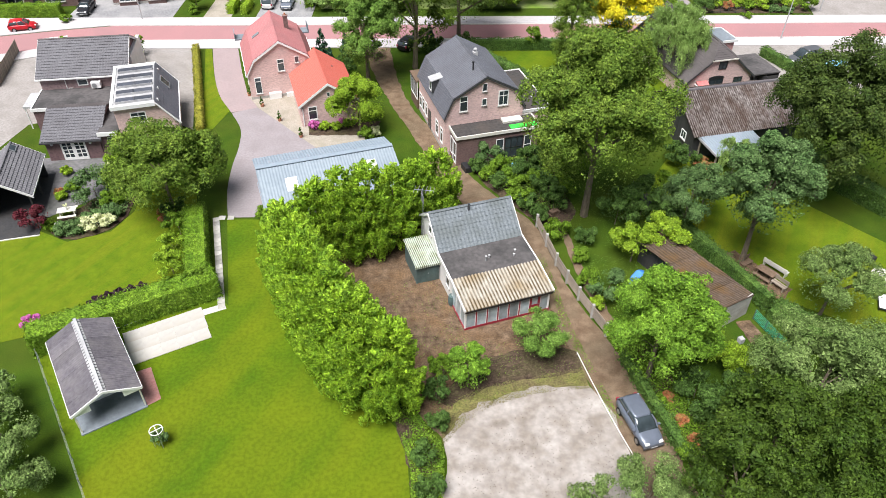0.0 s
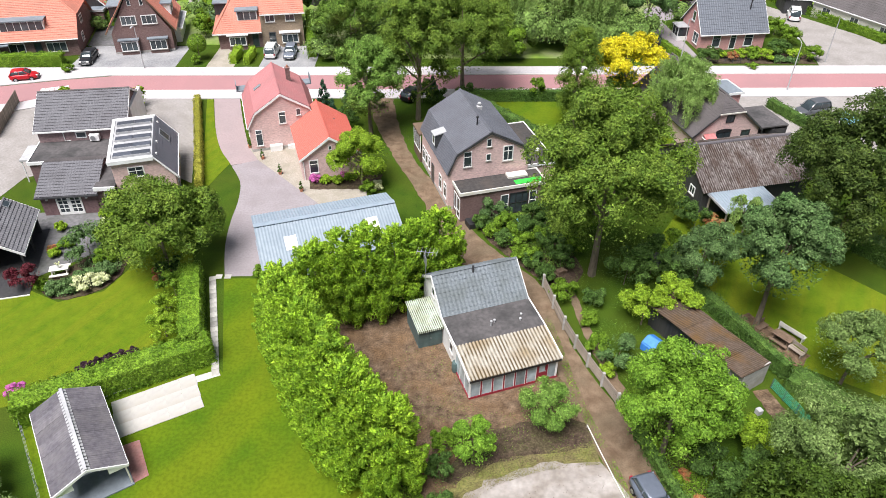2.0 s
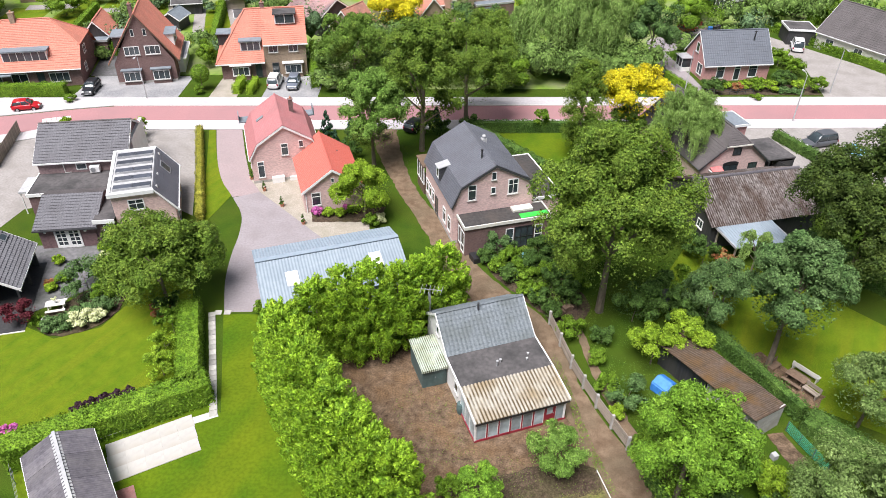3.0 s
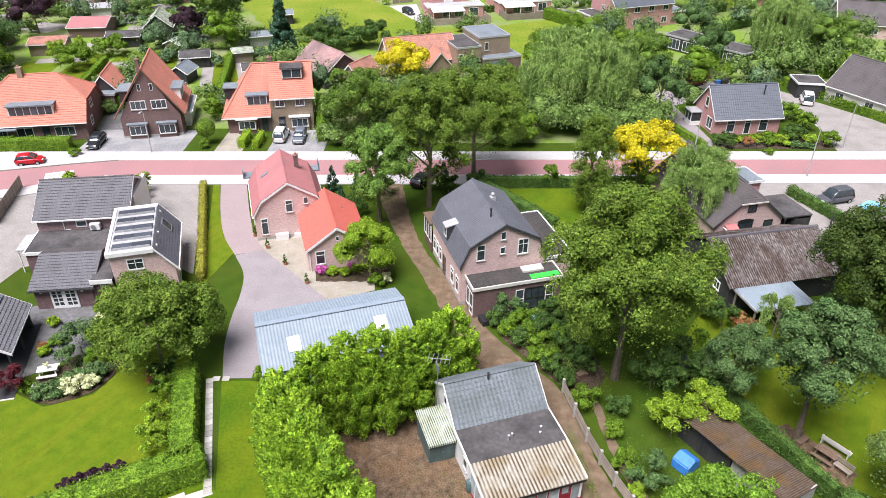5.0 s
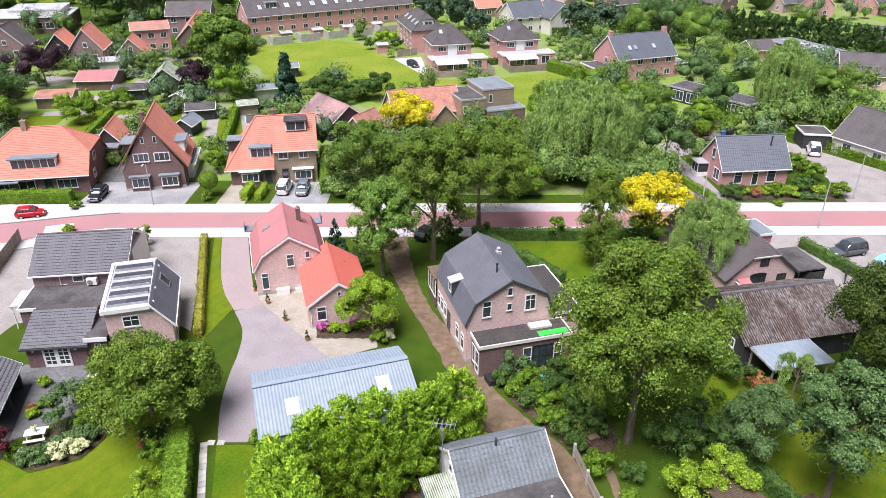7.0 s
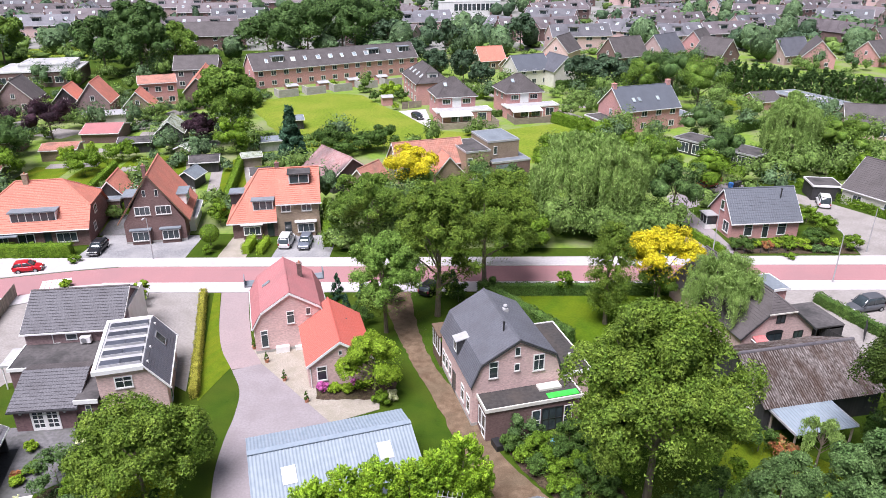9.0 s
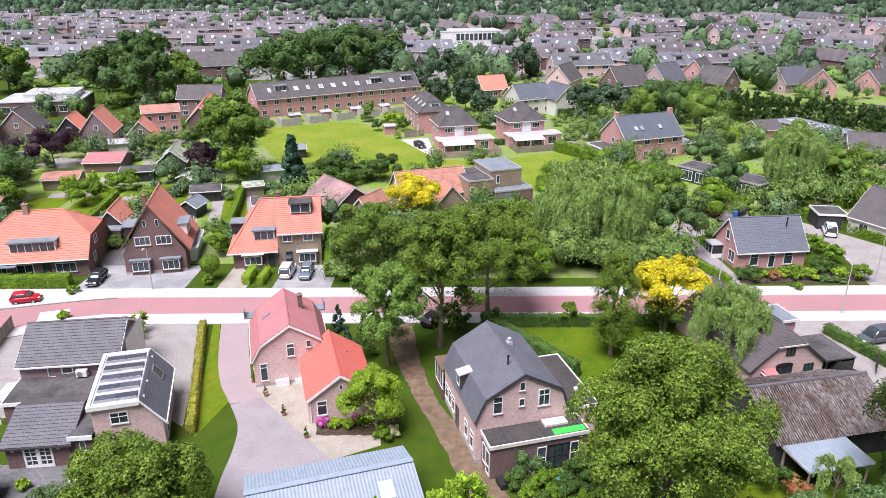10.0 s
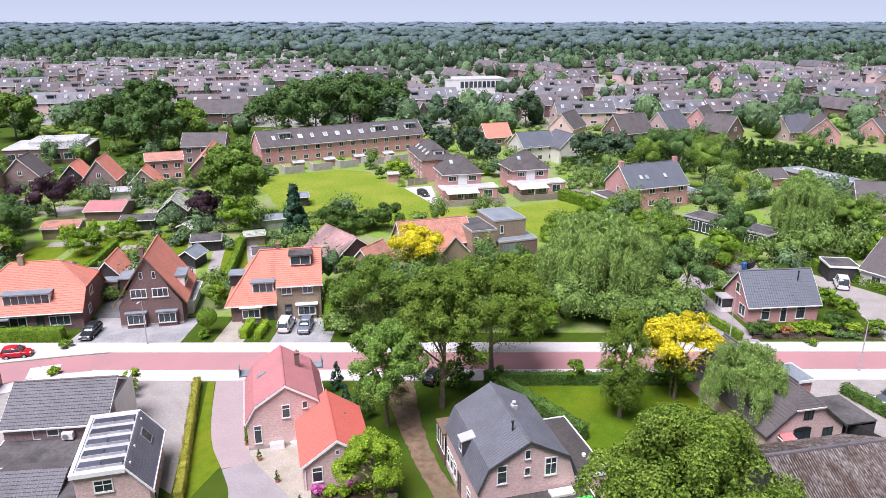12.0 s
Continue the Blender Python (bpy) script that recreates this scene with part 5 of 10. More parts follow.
def garden_barn():
    # eaves along local y; the open front faces the terrace
    h = thing("garden_shelter", "black wooden garden shelter with a dark tiled roof", "shelter", at(-35.55, 63.45, 12.8))
    for x, y in ((-0.35, 0.3), (-0.35, 3.5), (-0.35, 6.6), (-4.5, 0.3), (-4.5, 6.6)):
        part("post", boxes((x - 0.08, x + 0.08, y - 0.08, y + 0.08, 0, 2.4)), M["wood_black"], h)
        bm = bmesh.new()
        tube(bm, [(x, y, 1.5), (x, y + (0.8 if y < 5 else -0.8), 2.3)], 0.05, 5)
        part("brace", bm, M["wood_black"], h)
    part("beam", boxes((-0.43, -0.27, 0.1, 6.9, 2.22, 2.4)), M["wood_black"], h)
    part("back_wall", boxes((-4.6, -0.4, 6.7, 6.85, 0, 2.5)), M["wood_black"], h)
    part("side_wall", boxes((-4.65, -4.5, 0.3, 6.7, 0, 2.4)), M["wood_black"], h)
    for o, u, v in (((0.0, 0.0, 2.3), (0, 1, 0), (-2.4, 0, 1.7)), ((-4.8, 7.0, 2.3), (0, -1, 0), (2.4, 0, 1.7))):
        bm = bmesh.new()
        wave_sheet(bm, o, u, v, 7.0, 2.95, 0.3, 0.05, 9, 0.06)
        part("roof_slope", bm, M["tile_slate"], h)
    bm = bmesh.new()
    for i in range(17):
        tube(bm, [(-2.4, i * 0.41, 4.06), (-2.4, i * 0.41 + 0.43, 4.09)], [0.13, 0.115], 6)
    part("ridge", bm, M["tile_slate"], h)["kind"] = "stuff"
    for y in (-0.08, 7.0):
        bm = bmesh.new()
        extrude(bm, [(0.1, 2.05), (-2.4, 3.85), (-4.9, 2.05), (-4.9, 2.32), (-2.4, 4.1), (0.1, 2.32)], "y", y, y + 0.06)
        part("verge_board", bm, M["white"], h)
    part("gutter", boxes((0.0, 0.1, -0.05, 7.05, 2.2, 2.32)), M["white"], h)
    roof_window(h, (-1.9, 5.6, 3.7), (0, 1, 0), (-2.4, 0, 1.7), 1.0, 0.7)
    part("floor", boxes((-5.2, 0.3, -3.0, 7.0, -0.05, 0.06)), M["wood_black"], h)
    part("deck_edge", boxes((-5.2, 0.35, -3.1, -3.0, -0.05, 0.1)), M["cream"], h)


garden_barn()


def steel_barn():
    h = thing("steel_shed", "long steel shed with a pale blue ribbed roof", "shed", at(-14.0, 59.9, 17.1))
    L, run, rear = 12.6, 4.6, 3.0
    bm = bmesh.new()
    extrude(bm, [(0.15, 0), (0.15, 2.85), (run, 4.2), (run + rear, 3.4), (run + rear, 0)], "x", 0.1, L - 0.1)
    part("wall", bm, M["steel_dark"], h)
    bm = bmesh.new()
    wave_sheet(bm, (-0.1, 0, 2.9), (1, 0, 0), (0, run, 1.5), L + 0.2, math.hypot(run, 1.5), 0.27, 0.028, 0, sub=6)
    part("roof_slope", bm, M["steel"], h)
    bm = bmesh.new()
    wave_sheet(bm, (L + 0.1, run + rear + 0.1, 3.5), (-1, 0, 0), (0, -rear - 0.1, 0.9), L + 0.2, math.hypot(rear + 0.1, 0.9), 0.27, 0.028, 0, sub=6)
    part("roof_slope", bm, M["steel_dark"], h)
    part("ridge", boxes((-0.1, L + 0.1, run - 0.25, run + 0.25, 4.42, 4.49)), M["steel_dark"], h)
    for x, y in ((2.2, 1.5), (9.6, 1.9)):
        bm = bmesh.new()
        z = 2.9 + y * 1.5 / run
        wave_sheet(bm, (x, y, z + 0.05), (1, 0, 0), (0, run, 1.5), 1.05, 1.5, 0.33, 0.05, 0, sub=6, thick=0.02)
        part("roof_light", bm, M["white"], h, "white translucent roof sheet")
    part("verge_trim", boxes((-0.16, -0.1, 0, run, 2.6, 2.9)), M["steel_dark"], h)
    part("roller_door", boxes((2.0, 5.0, run + rear - 0.02, run + rear + 0.05, 0.05, 2.6)), M["steel"], h)
    part("side_door", boxes((0.04, 0.1, 1.5, 2.5, 0.02, 2.1)), M["wood_black"], h)


steel_barn()


def cottage():
    h = thing("cottage", "small white cottage with grey tiles and glazed porch", "house", at(2.6, 48.1, 17.0))
    W = 7.1
    bm = bmesh.new()
    extrude(bm, [(2.95, 0), (2.95, 2.7), (6.2, 2.85), (6.2, 3.05), (8.7, 4.9), (11.2, 3.05), (11.2, 0)], "x", 0.05, W - 0.05)
    part("wall", bm, M["white"], h)
    for o, u, v in (((-0.1, 5.95, 2.98), (1, 0, 0), (0, 2.75, 2.07)), ((W + 0.1, 11.45, 2.98), (-1, 0, 0), (0, -2.75, 2.07))):
        bm = bmesh.new()
        wave_sheet(bm, o, u, v, W + 0.2, 3.44, 0.33, 0.04, 9, 0.035)
        part("roof_slope", bm, M["tile_cottage"], h)
    bm = bmesh.new()
    for i in range(18):
        tube(bm, [(-0.1 + i * 0.405, 8.7, 5.07), (0.32 + i * 0.405, 8.7, 5.1)], [0.13, 0.115], 6)
    part("ridge", bm, M["tile_cottage"], h)["kind"] = "stuff"
    for x in (-0.16, W + 0.1):
        bm = bmesh.new()
        extrude(bm, [(5.9, 2.75), (8.7, 4.85), (11.5, 2.75), (11.5, 3.0), (8.7, 5.1), (5.9, 3.0)], "x", x, x + 0.06)
        part("verge_board", bm, M["white"], h)
    bm = bmesh.new()
    extrude(bm, [(2.8, 2.72), (6.2, 2.9), (6.2, 3.02), (2.8, 2.86)], "x", -0.1, W + 0.1)
    part("flat_roof", bm, M["felt"], h, "stained dark felt roof with puddle marks")
    for x in (-0.2, W + 0.1):
        bm = bmesh.new()
        extrude(bm, [(-0.25, 2.15), (2.8, 2.65), (6.2, 2.85), (6.2, 3.06), (2.8, 2.9), (-0.25, 2.38)], "x", x, x + 0.1)
        part("roof_rim", bm, M["white"], h)
    bm = bmesh.new()
    wave_sheet(bm, (-0.1, -0.3, 2.28), (1, 0, 0), (0, 3.15, 0.56), W + 0.2, 3.2, 0.28, 0.085, 0, sub=6, thick=0.04)
    part("porch_roof", bm, M["fibre"], h, "rusty mossy corrugated porch roof")
    part("porch_fascia", boxes((-0.1, W + 0.1, -0.28, -0.2, 2.02, 2.24)), M["black"], h)
    for x, y, hh in ((3.2, 4.0, 0.55), (3.6, 4.3, 0.3), (5.6, 3.9, 0.25), (5.9, 4.4, 0.2)):
        bm = bmesh.new()
        z = 2.75 + (y - 2.8) * 0.05
        tube(bm, [(x, y, z), (x, y, z + hh)], 0.06, 8)
        tube(bm, [(x, y, z + hh), (x, y, z + hh + 0.07)], 0.1, 8)
        part("roof_vent", bm, M["felt_pale"], h)
    bm = bmesh.new()
    tube(bm, [(3.3, 8.4, 4.8), (3.3, 8.4, 5.5)], 0.09, 8)
    part("flue", bm, M["dark_metal"], h)
    # glazed porch: seven bays on the front, three on each side, over a red sill
    part("porch_sill", boxes((-0.05, 5.35, -0.05, 0.1, 0, 0.22), (6.2, W + 0.05, -0.05, 0.1, 0, 0.22), (-0.05, 0.1, 0.1, 2.9, 0, 0.22), (W - 0.1, W + 0.05, 0.1, 2.9, 0, 0.22)), M["red_paint"], h)
    part("porch_floor", boxes((0.1, W - 0.1, 0.1, 2.95, 0, 0.12)), M["concrete"], h)
    xs = [0.0, 0.9, 1.8, 2.7, 3.6, 4.5, 5.4, 6.2, 7.02]
    for i, x in enumerate(xs):
        part("porch_post", boxes((x - 0.05, x + 0.05, -0.06, 0.06, 0.22 if i != 7 else 0, 2.1)), M["red_paint" if 5 < i < 8 else ("white" if i in (0, 8) else "red_paint")], h)
    part("porch_beam", boxes((-0.06, W + 0.06, -0.07, 0.07, 1.98, 2.12)), M["white"], h)
    for a, b in zip(xs, xs[1:]):
        if a == 5.4:
            d = part("porch_door", boxes((a + 0.05, b - 0.05, -0.03, 0.03, 0.02, 1.0), (a + 0.05, a + 0.15, -0.03, 0.03, 1.0, 1.98), (b - 0.15, b - 0.05, -0.03, 0.03, 1.0, 1.98)), M["red_paint"], h, "dark red porch door with glazed top")
            part("pane", boxes((a + 0.15, b - 0.15, -0.01, 0.01, 1.0, 1.98)), M["glass_pale"], d)
            part("door_handle", boxes((b - 0.13, b - 0.09, -0.08, -0.03, 1.02, 1.12)), M["grey_metal"], d)
            continue
        part("porch_pane", boxes((a + 0.05, b - 0.05, -0.01, 0.01, 0.22, 1.98)), M["glass_pale"], h)
        part("pane_frame", boxes((a + 0.05, a + 0.1, -0.03, 0.03, 0.22, 1.98), (b - 0.1, b - 0.05, -0.03, 0.03, 0.22, 1.98)), M["white"], h)
    for x in (-0.01, W - 0.04):
        for k in range(3):
            part("porch_pane", boxes((x, x + 0.03, 0.1 + k * 0.95, 1.0 + k * 0.95, 0.22, 2.05)), M["glass_pale"], h)
            part("porch_post", boxes((x - 0.03, x + 0.06, 0.98 + k * 0.95, 1.06 + k * 0.95, 0.0, 2.2)), M["white"], h)
    window(h, "W", 0.05, 3.7, 1.0, 0.8, 1.0, 1)
    window(h, "W", 0.05, 8.2, 3.0, 0.7, 0.9, 1)
    # the aerial mast on the gable
    a = thing("aerial", "thin metal mast with a television aerial", "aerial", at(0.0, 56.2, 17))
    bm = bmesh.new()
    tube(bm, [(-0.3, 0.6, 0), (-0.3, 0.6, 7.3)], 0.03, 6)
    part("mast", bm, M["grey_metal"], a)
    bm = bmesh.new()
    tube(bm, [(-0.9, 0.9, 7.2), (0.5, 0.2, 7.2)], 0.02, 5)
    for k in range(6):
        f = k / 5
        x, y = -0.9 + 1.4 * f, 0.9 - 0.7 * f
        tube(bm, [(x - 0.25, y - 0.45, 7.22), (x + 0.25, y + 0.45, 7.22)], 0.014, 4)
    part("antenna", bm, M["felt_pale"], a)
    part("reflector", boxes((-0.36, -0.3, 0.35, 0.95, 6.0, 6.7)), M["grey_metal"], a)

    s = thing("garden_shed", "small dark green shed with a mossy corrugated roof", "shed", at(-1.15, 53.3, 17.0))
    part("wall", boxes((0.1, 2.05, 0.1, 3.3, 0, 1.9)), M["green_paint"], s)
    bm = bmesh.new()
    wave_sheet(bm, (0, -0.1, 1.95), (1, 0, 0), (0, 3.55, 0.25), 2.15, 3.56, 0.17, 0.05, 0, sub=6, thick=0.05)
    part("roof_sheet", bm, M["fibre_green"], s)
    part("roof_trim", boxes((-0.03, 2.18, -0.14, -0.1, 1.8, 2.0)), M["fibre_green"], s)
    part("door", boxes((1.0, 1.85, 0.05, 0.1, 0.05, 1.8)), M["green_paint"], s)
    part("door_handle", boxes((1.08, 1.12, 0.0, 0.05, 0.9, 1.05)), M["grey_metal"], s)


cottage()


def left_shed():
    # gabled garden house; the ridge runs away from the covered front
    h = thing("garden_house", "white garden house with a dark corrugated roof", "shed", at(-23.5, 39.2, 31.8))
    W, L = 4.45, 7.8
    for o, u, v in (((-0.05, L, 2.0), (0, -1, 0), (2.25, 0, 1.05)), ((W + 0.05, 0, 2.0), (0, 1, 0), (-2.25, 0, 1.05))):
        n = 7
        for k in range(n):
            bm = bmesh.new()
            d = L / n
            oo = Vector(o) + Vector(u) * d * k
            wave_sheet(bm, (oo[0], oo[1], oo[2] + 0.012 * (k % 2)), u, v, d + 0.02, 2.5, 0.18, 0.045, 0, sub=4, thick=0.04)
            part("roof_sheet", bm, M["fibre_dark"], h)
    bm = bmesh.new()
    for k in range(26):
        y0 = k * 0.3
        extrude(bm, [(1.95, 2.97), (2.225, 3.12), (2.5, 2.97), (2.5, 3.02), (2.225, 3.18), (1.95, 3.02)], "y", y0, y0 + 0.2)
    part("ridge", bm, M["felt_pale"], h)["kind"] = "stuff"
    part("roof_trim", boxes((2.12, 2.33, 0, L, 3.1, 3.2)), M["felt_pale"], h)
    bm = bmesh.new()
    extrude(bm, [(0.15, 0), (0.15, 1.95), (2.225, 2.95), (4.3, 1.95), (4.3, 0)], "y", 2.3, L - 0.2)
    part("wall", bm, M["white"], h)
    bm = bmesh.new()
    extrude(bm, [(0.2, 1.75), (1.2, 1.75), (1.2, 2.35), (0.2, 1.95)], "y", 0.08, 0.16)
    extrude(bm, [(3.3, 1.75), (4.3, 1.75), (4.3, 1.95), (3.3, 2.35)], "y", 0.08, 0.16)
    extrude(bm, [(1.2, 2.3), (2.225, 2.9), (3.3, 2.3), (3.3, 2.4), (2.225, 3.0), (1.2, 2.4)], "y", 0.08, 0.16)
    part("gable_panel", bm, M["white"], h)
    bm = bmesh.new()
    extrude(bm, [(-0.05, 1.85), (2.225, 2.92), (4.5, 1.85), (4.5, 2.06), (2.225, 3.12), (-0.05, 2.06)], "y", -0.05, 0.02)
    part("verge_board", bm, M["white"], h)
    for x in (-0.1, W):
        part("gutter", boxes((x, x + 0.1, 0, L, 1.9, 2.02)), M["white"], h)
    part("floor", boxes((0.05, 4.4, -0.1, 2.35, 0, 0.12)), M["felt_blue"], h)
    for x in (0.1, 4.25):
        part("post", boxes((x, x + 0.1, 0.05, 0.15, 0, 1.95)), M["cream"], h)
    window(h, "S", 2.3, 1.0, 0.9, 0.95, 0.9, 2, frame_mat="black", sill=False)
    window(h, "S", 2.3, 2.4, 0.9, 0.95, 0.9, 2, frame_mat="black", sill=False)


left_shed()


def farmhouse():
    h = thing("farmhouse", "old pink-brick farmhouse with a half-hipped dark roof", "house", at(30.4, 84.2, 12.7))
    half_hip_wall(h, 0, 14, 0, 8.5, 2.45, 4.8, 6.0, 1.9, 13.9, "brick_pink", swap=True)
    half_hip_roof(h, -0.25, 14.2, -0.3, 8.8, 2.3, 4.85, 6.15, 1.8, 14.2, "tile_brown", swap=True, gutter="dark_metal")
    for x0, z0, x1, z1 in ((-0.3, 2.3, 2.71, 4.85), (5.79, 4.85, 8.8, 2.3)):
        bm = bmesh.new()
        extrude(bm, [(x0, z0 - 0.22), (x1, z1 - 0.22), (x1, z1), (x0, z0)], "y", -0.3, -0.25)
        part("verge_board", bm, M["dark_metal"], h)
    part("hip_gutter", boxes((2.6, 5.9, -0.34, -0.25, 4.7, 4.84)), M["cream"], h)
    window(h, "S", 0, 3.75, 3.5, 1.05, 0.95, 2, frame_mat="black", sill=False)
    window(h, "S", 0, 2.9, 0.7, 1.9, 1.7, 2, frame_mat="black")
    bm = bmesh.new()
    extrude(bm, [(2.8, 2.42)] + [(3.85 - 1.05 * math.cos(k * math.pi / 8), 2.42 + 0.32 * math.sin(k * math.pi / 8)) for k in range(1, 8)] + [(4.9, 2.42)], "y", -0.05, 0.02)
    part("arched_head", bm, M["black"], h)
    window(h, "S", 0, 6.2, 0.1, 1.15, 2.2, 2, frame_mat="black", sill=False, name="door")
    part("lean_to_wall", boxes((8.52, 9.8, 6.2, 9.6, 0, 3.75)), M["brick_red"], h)
    part("lean_to_roof", boxes((8.0, 10.0, 6.0, 9.8, 3.75, 3.9)), M["felt_blue"], h)
    part("roof_rim", boxes((7.95, 10.08, 5.92, 6.0, 3.7, 4.0), (10.0, 10.08, 6.0, 9.88, 3.7, 4.0), (7.95, 10.0, 9.8, 9.88, 3.7, 4.0)), M["white"], h)
    a = thing("awning", "faded red awning with a white frame over a door", "awning", at(30.4, 84.2, 12.7))
    bm = bmesh.new()
    extrude(bm, [(-0.05, 2.3), (-1.1, 1.95), (-1.1, 2.0), (-0.05, 2.36)], "x", 1.2, 2.6)
    part("cloth", bm, M["awning"], a)
    part("frame", boxes((1.1, 1.2, -1.15, -0.02, 1.96, 2.04), (2.6, 2.7, -1.15, -0.02, 1.96, 2.04), (1.2, 2.6, -1.18, -1.1, 1.94, 2.02), (1.15, 1.2, -1.15, -1.1, 0, 1.94), (2.6, 2.65, -1.15, -1.1, 0, 1.94)), M["white"], a)
    c = thing("carport", "black wooden carport beside the farmhouse", "carport", at(39.1, 86.4, 12.7))
    part("roof", boxes((0, 3.6, -0.2, 5.0, 2.1, 2.25)), M["felt"], c)
    part("side_wall", boxes((3.4, 3.5, -0.2, 5.0, 0, 2.1)), M["wood_black"], c)
    part("front_panel", boxes((1.8, 3.39, -0.15, -0.08, 0, 1.8)), M["wood_black"], c)
    for x in (0.1, 1.7):
        part("post", boxes((x, x + 0.12, -0.15, -0.03, 0, 2.1)), M["wood_black"], c)

    Lb, run = 12.2, 4.9
    b = thing("barn", "low barn with a lichened fibre cement roof", "barn", at(27.5, 71.95, 11.5))
    bm = bmesh.new()
    extrude(bm, [(0.2, 0), (0.2, 2.45), (run, 4.95), (2 * run - 0.2, 2.45), (2 * run - 0.2, 0)], "x", 0.1, Lb - 0.1)
    part("wall", bm, M["wood_black"], b)
    half = math.hypot(run, 2.6) / 2
    for o, u, v in (((-0.1, -0.1, 2.5), (1, 0, 0), (0, run, 2.6)), ((Lb + 0.1, 2 * run + 0.1, 2.5), (-1, 0, 0), (0, -run, 2.6))):
        for k in range(2):
            bm = bmesh.new()
            p = Vector(o) + Vector(v).normalized() * half * k * 0.99 + Vector((0, 0, 0.035 * k))
            wave_sheet(bm, p, u, v, Lb + 0.2, half + 0.12, 0.24, 0.07, 0, sub=5, thick=0.05)
            part("roof_slope", bm, M["fibre_barn"], b)
    bm = bmesh.new()
    for k in range(24):
        tube(bm, [(-0.1 + k * 0.516, run, 5.16), (0.44 + k * 0.516, run, 5.19)], [0.2, 0.17], 8)
    part("ridge", bm, M["fibre_dark"], b)["kind"] = "stuff"
    window(b, "W", 0.1, 1.6, 1.1, 1.0, 1.0, 2, frame_mat="white")

    s = thing("lean_to", "open shelter with a pale blue ribbed steel roof", "shelter", at(28.7, 68.7, 11.0))
    bm = bmesh.new()
    wave_sheet(bm, (0, 0, 2.2), (1, 0, 0), (0, 3.6, 0.3), 6.0, 3.62, 0.3, 0.05, 0, sub=6, thick=0.05)
    part("roof_sheet", bm, M["steel"], s)
    for x in (-0.08, 6.0):
        part("roof_trim", boxes((x, x + 0.08, -0.05, 3.6, 2.2, 2.42)), M["felt_pale"], s)
    for x, y in ((0.2, 0.2), (5.7, 0.2), (0.2, 3.3), (5.7, 3.3)):
        part("post", boxes((x - 0.07, x + 0.07, y - 0.07, y + 0.07, 0, 2.2)), M["wood_grey"], s)
    part("back_wall", boxes((0.1, 5.9, 3.4, 3.5, 0, 2.4)), M["wood_black"], s)


farmhouse()


def long_shed():
    h = thing("hen_shed", "long low shed with rusty mossy roof sheets", "shed", at(22.5, 47.7, 30.0))
    # local y runs along the shed, away from the track
    for k in range(5):
        bm = bmesh.new()
        wave_sheet(bm, (3.1, 1.9 * k, 2.1 + 0.03 * (k % 2)), (0, 1, 0), (-3.5, 0, 0.4), 1.95, 3.5, 0.15, 0.045, 0, sub=4, thick=0.05)
        part("roof_sheet", bm, M["shed_roof"], h)
    part("wall", boxes((0.15, 3.0, 0.15, 4.6, 0, 2.05)), M["concrete"], h)
    part("wall", boxes((0.15, 3.0, 4.7, 9.3, 0, 2.0)), M["wood_black"], h)
    part("end_wall", boxes((0.1, 3.05, 0.05, 0.15, 0, 2.2)), M["concrete"], h)


long_shed()


# ---- vegetation ----
rng = np.random.default_rng(7)


def shell_grid(m_):
    """A unit cube-sphere of m_ by m_ facets a side: corners and faces."""
    index, faces = {}, []
    for axis in range(3):
        for s in (-1, 1):
            for i in range(m_):
                for j in range(m_):
                    q = []
                    for a, b in ((i, j), (i + 1, j), (i + 1, j + 1), (i, j + 1)):
                        p = [0.0, 0.0, 0.0]
                        p[axis], p[(axis + 1) % 3], p[(axis + 2) % 3] = s, 2 * a / m_ - 1, 2 * b / m_ - 1
                        q.append(index.setdefault(tuple(round(t, 4) for t in p), len(index)))
                    faces.append(q if s > 0 else q[::-1])
    v = np.array(list(index))
    return v / np.linalg.norm(v, axis=1, keepdims=True), np.array(faces)


SHELLS = {k: shell_grid(k) for k in (2, 3, 4)}


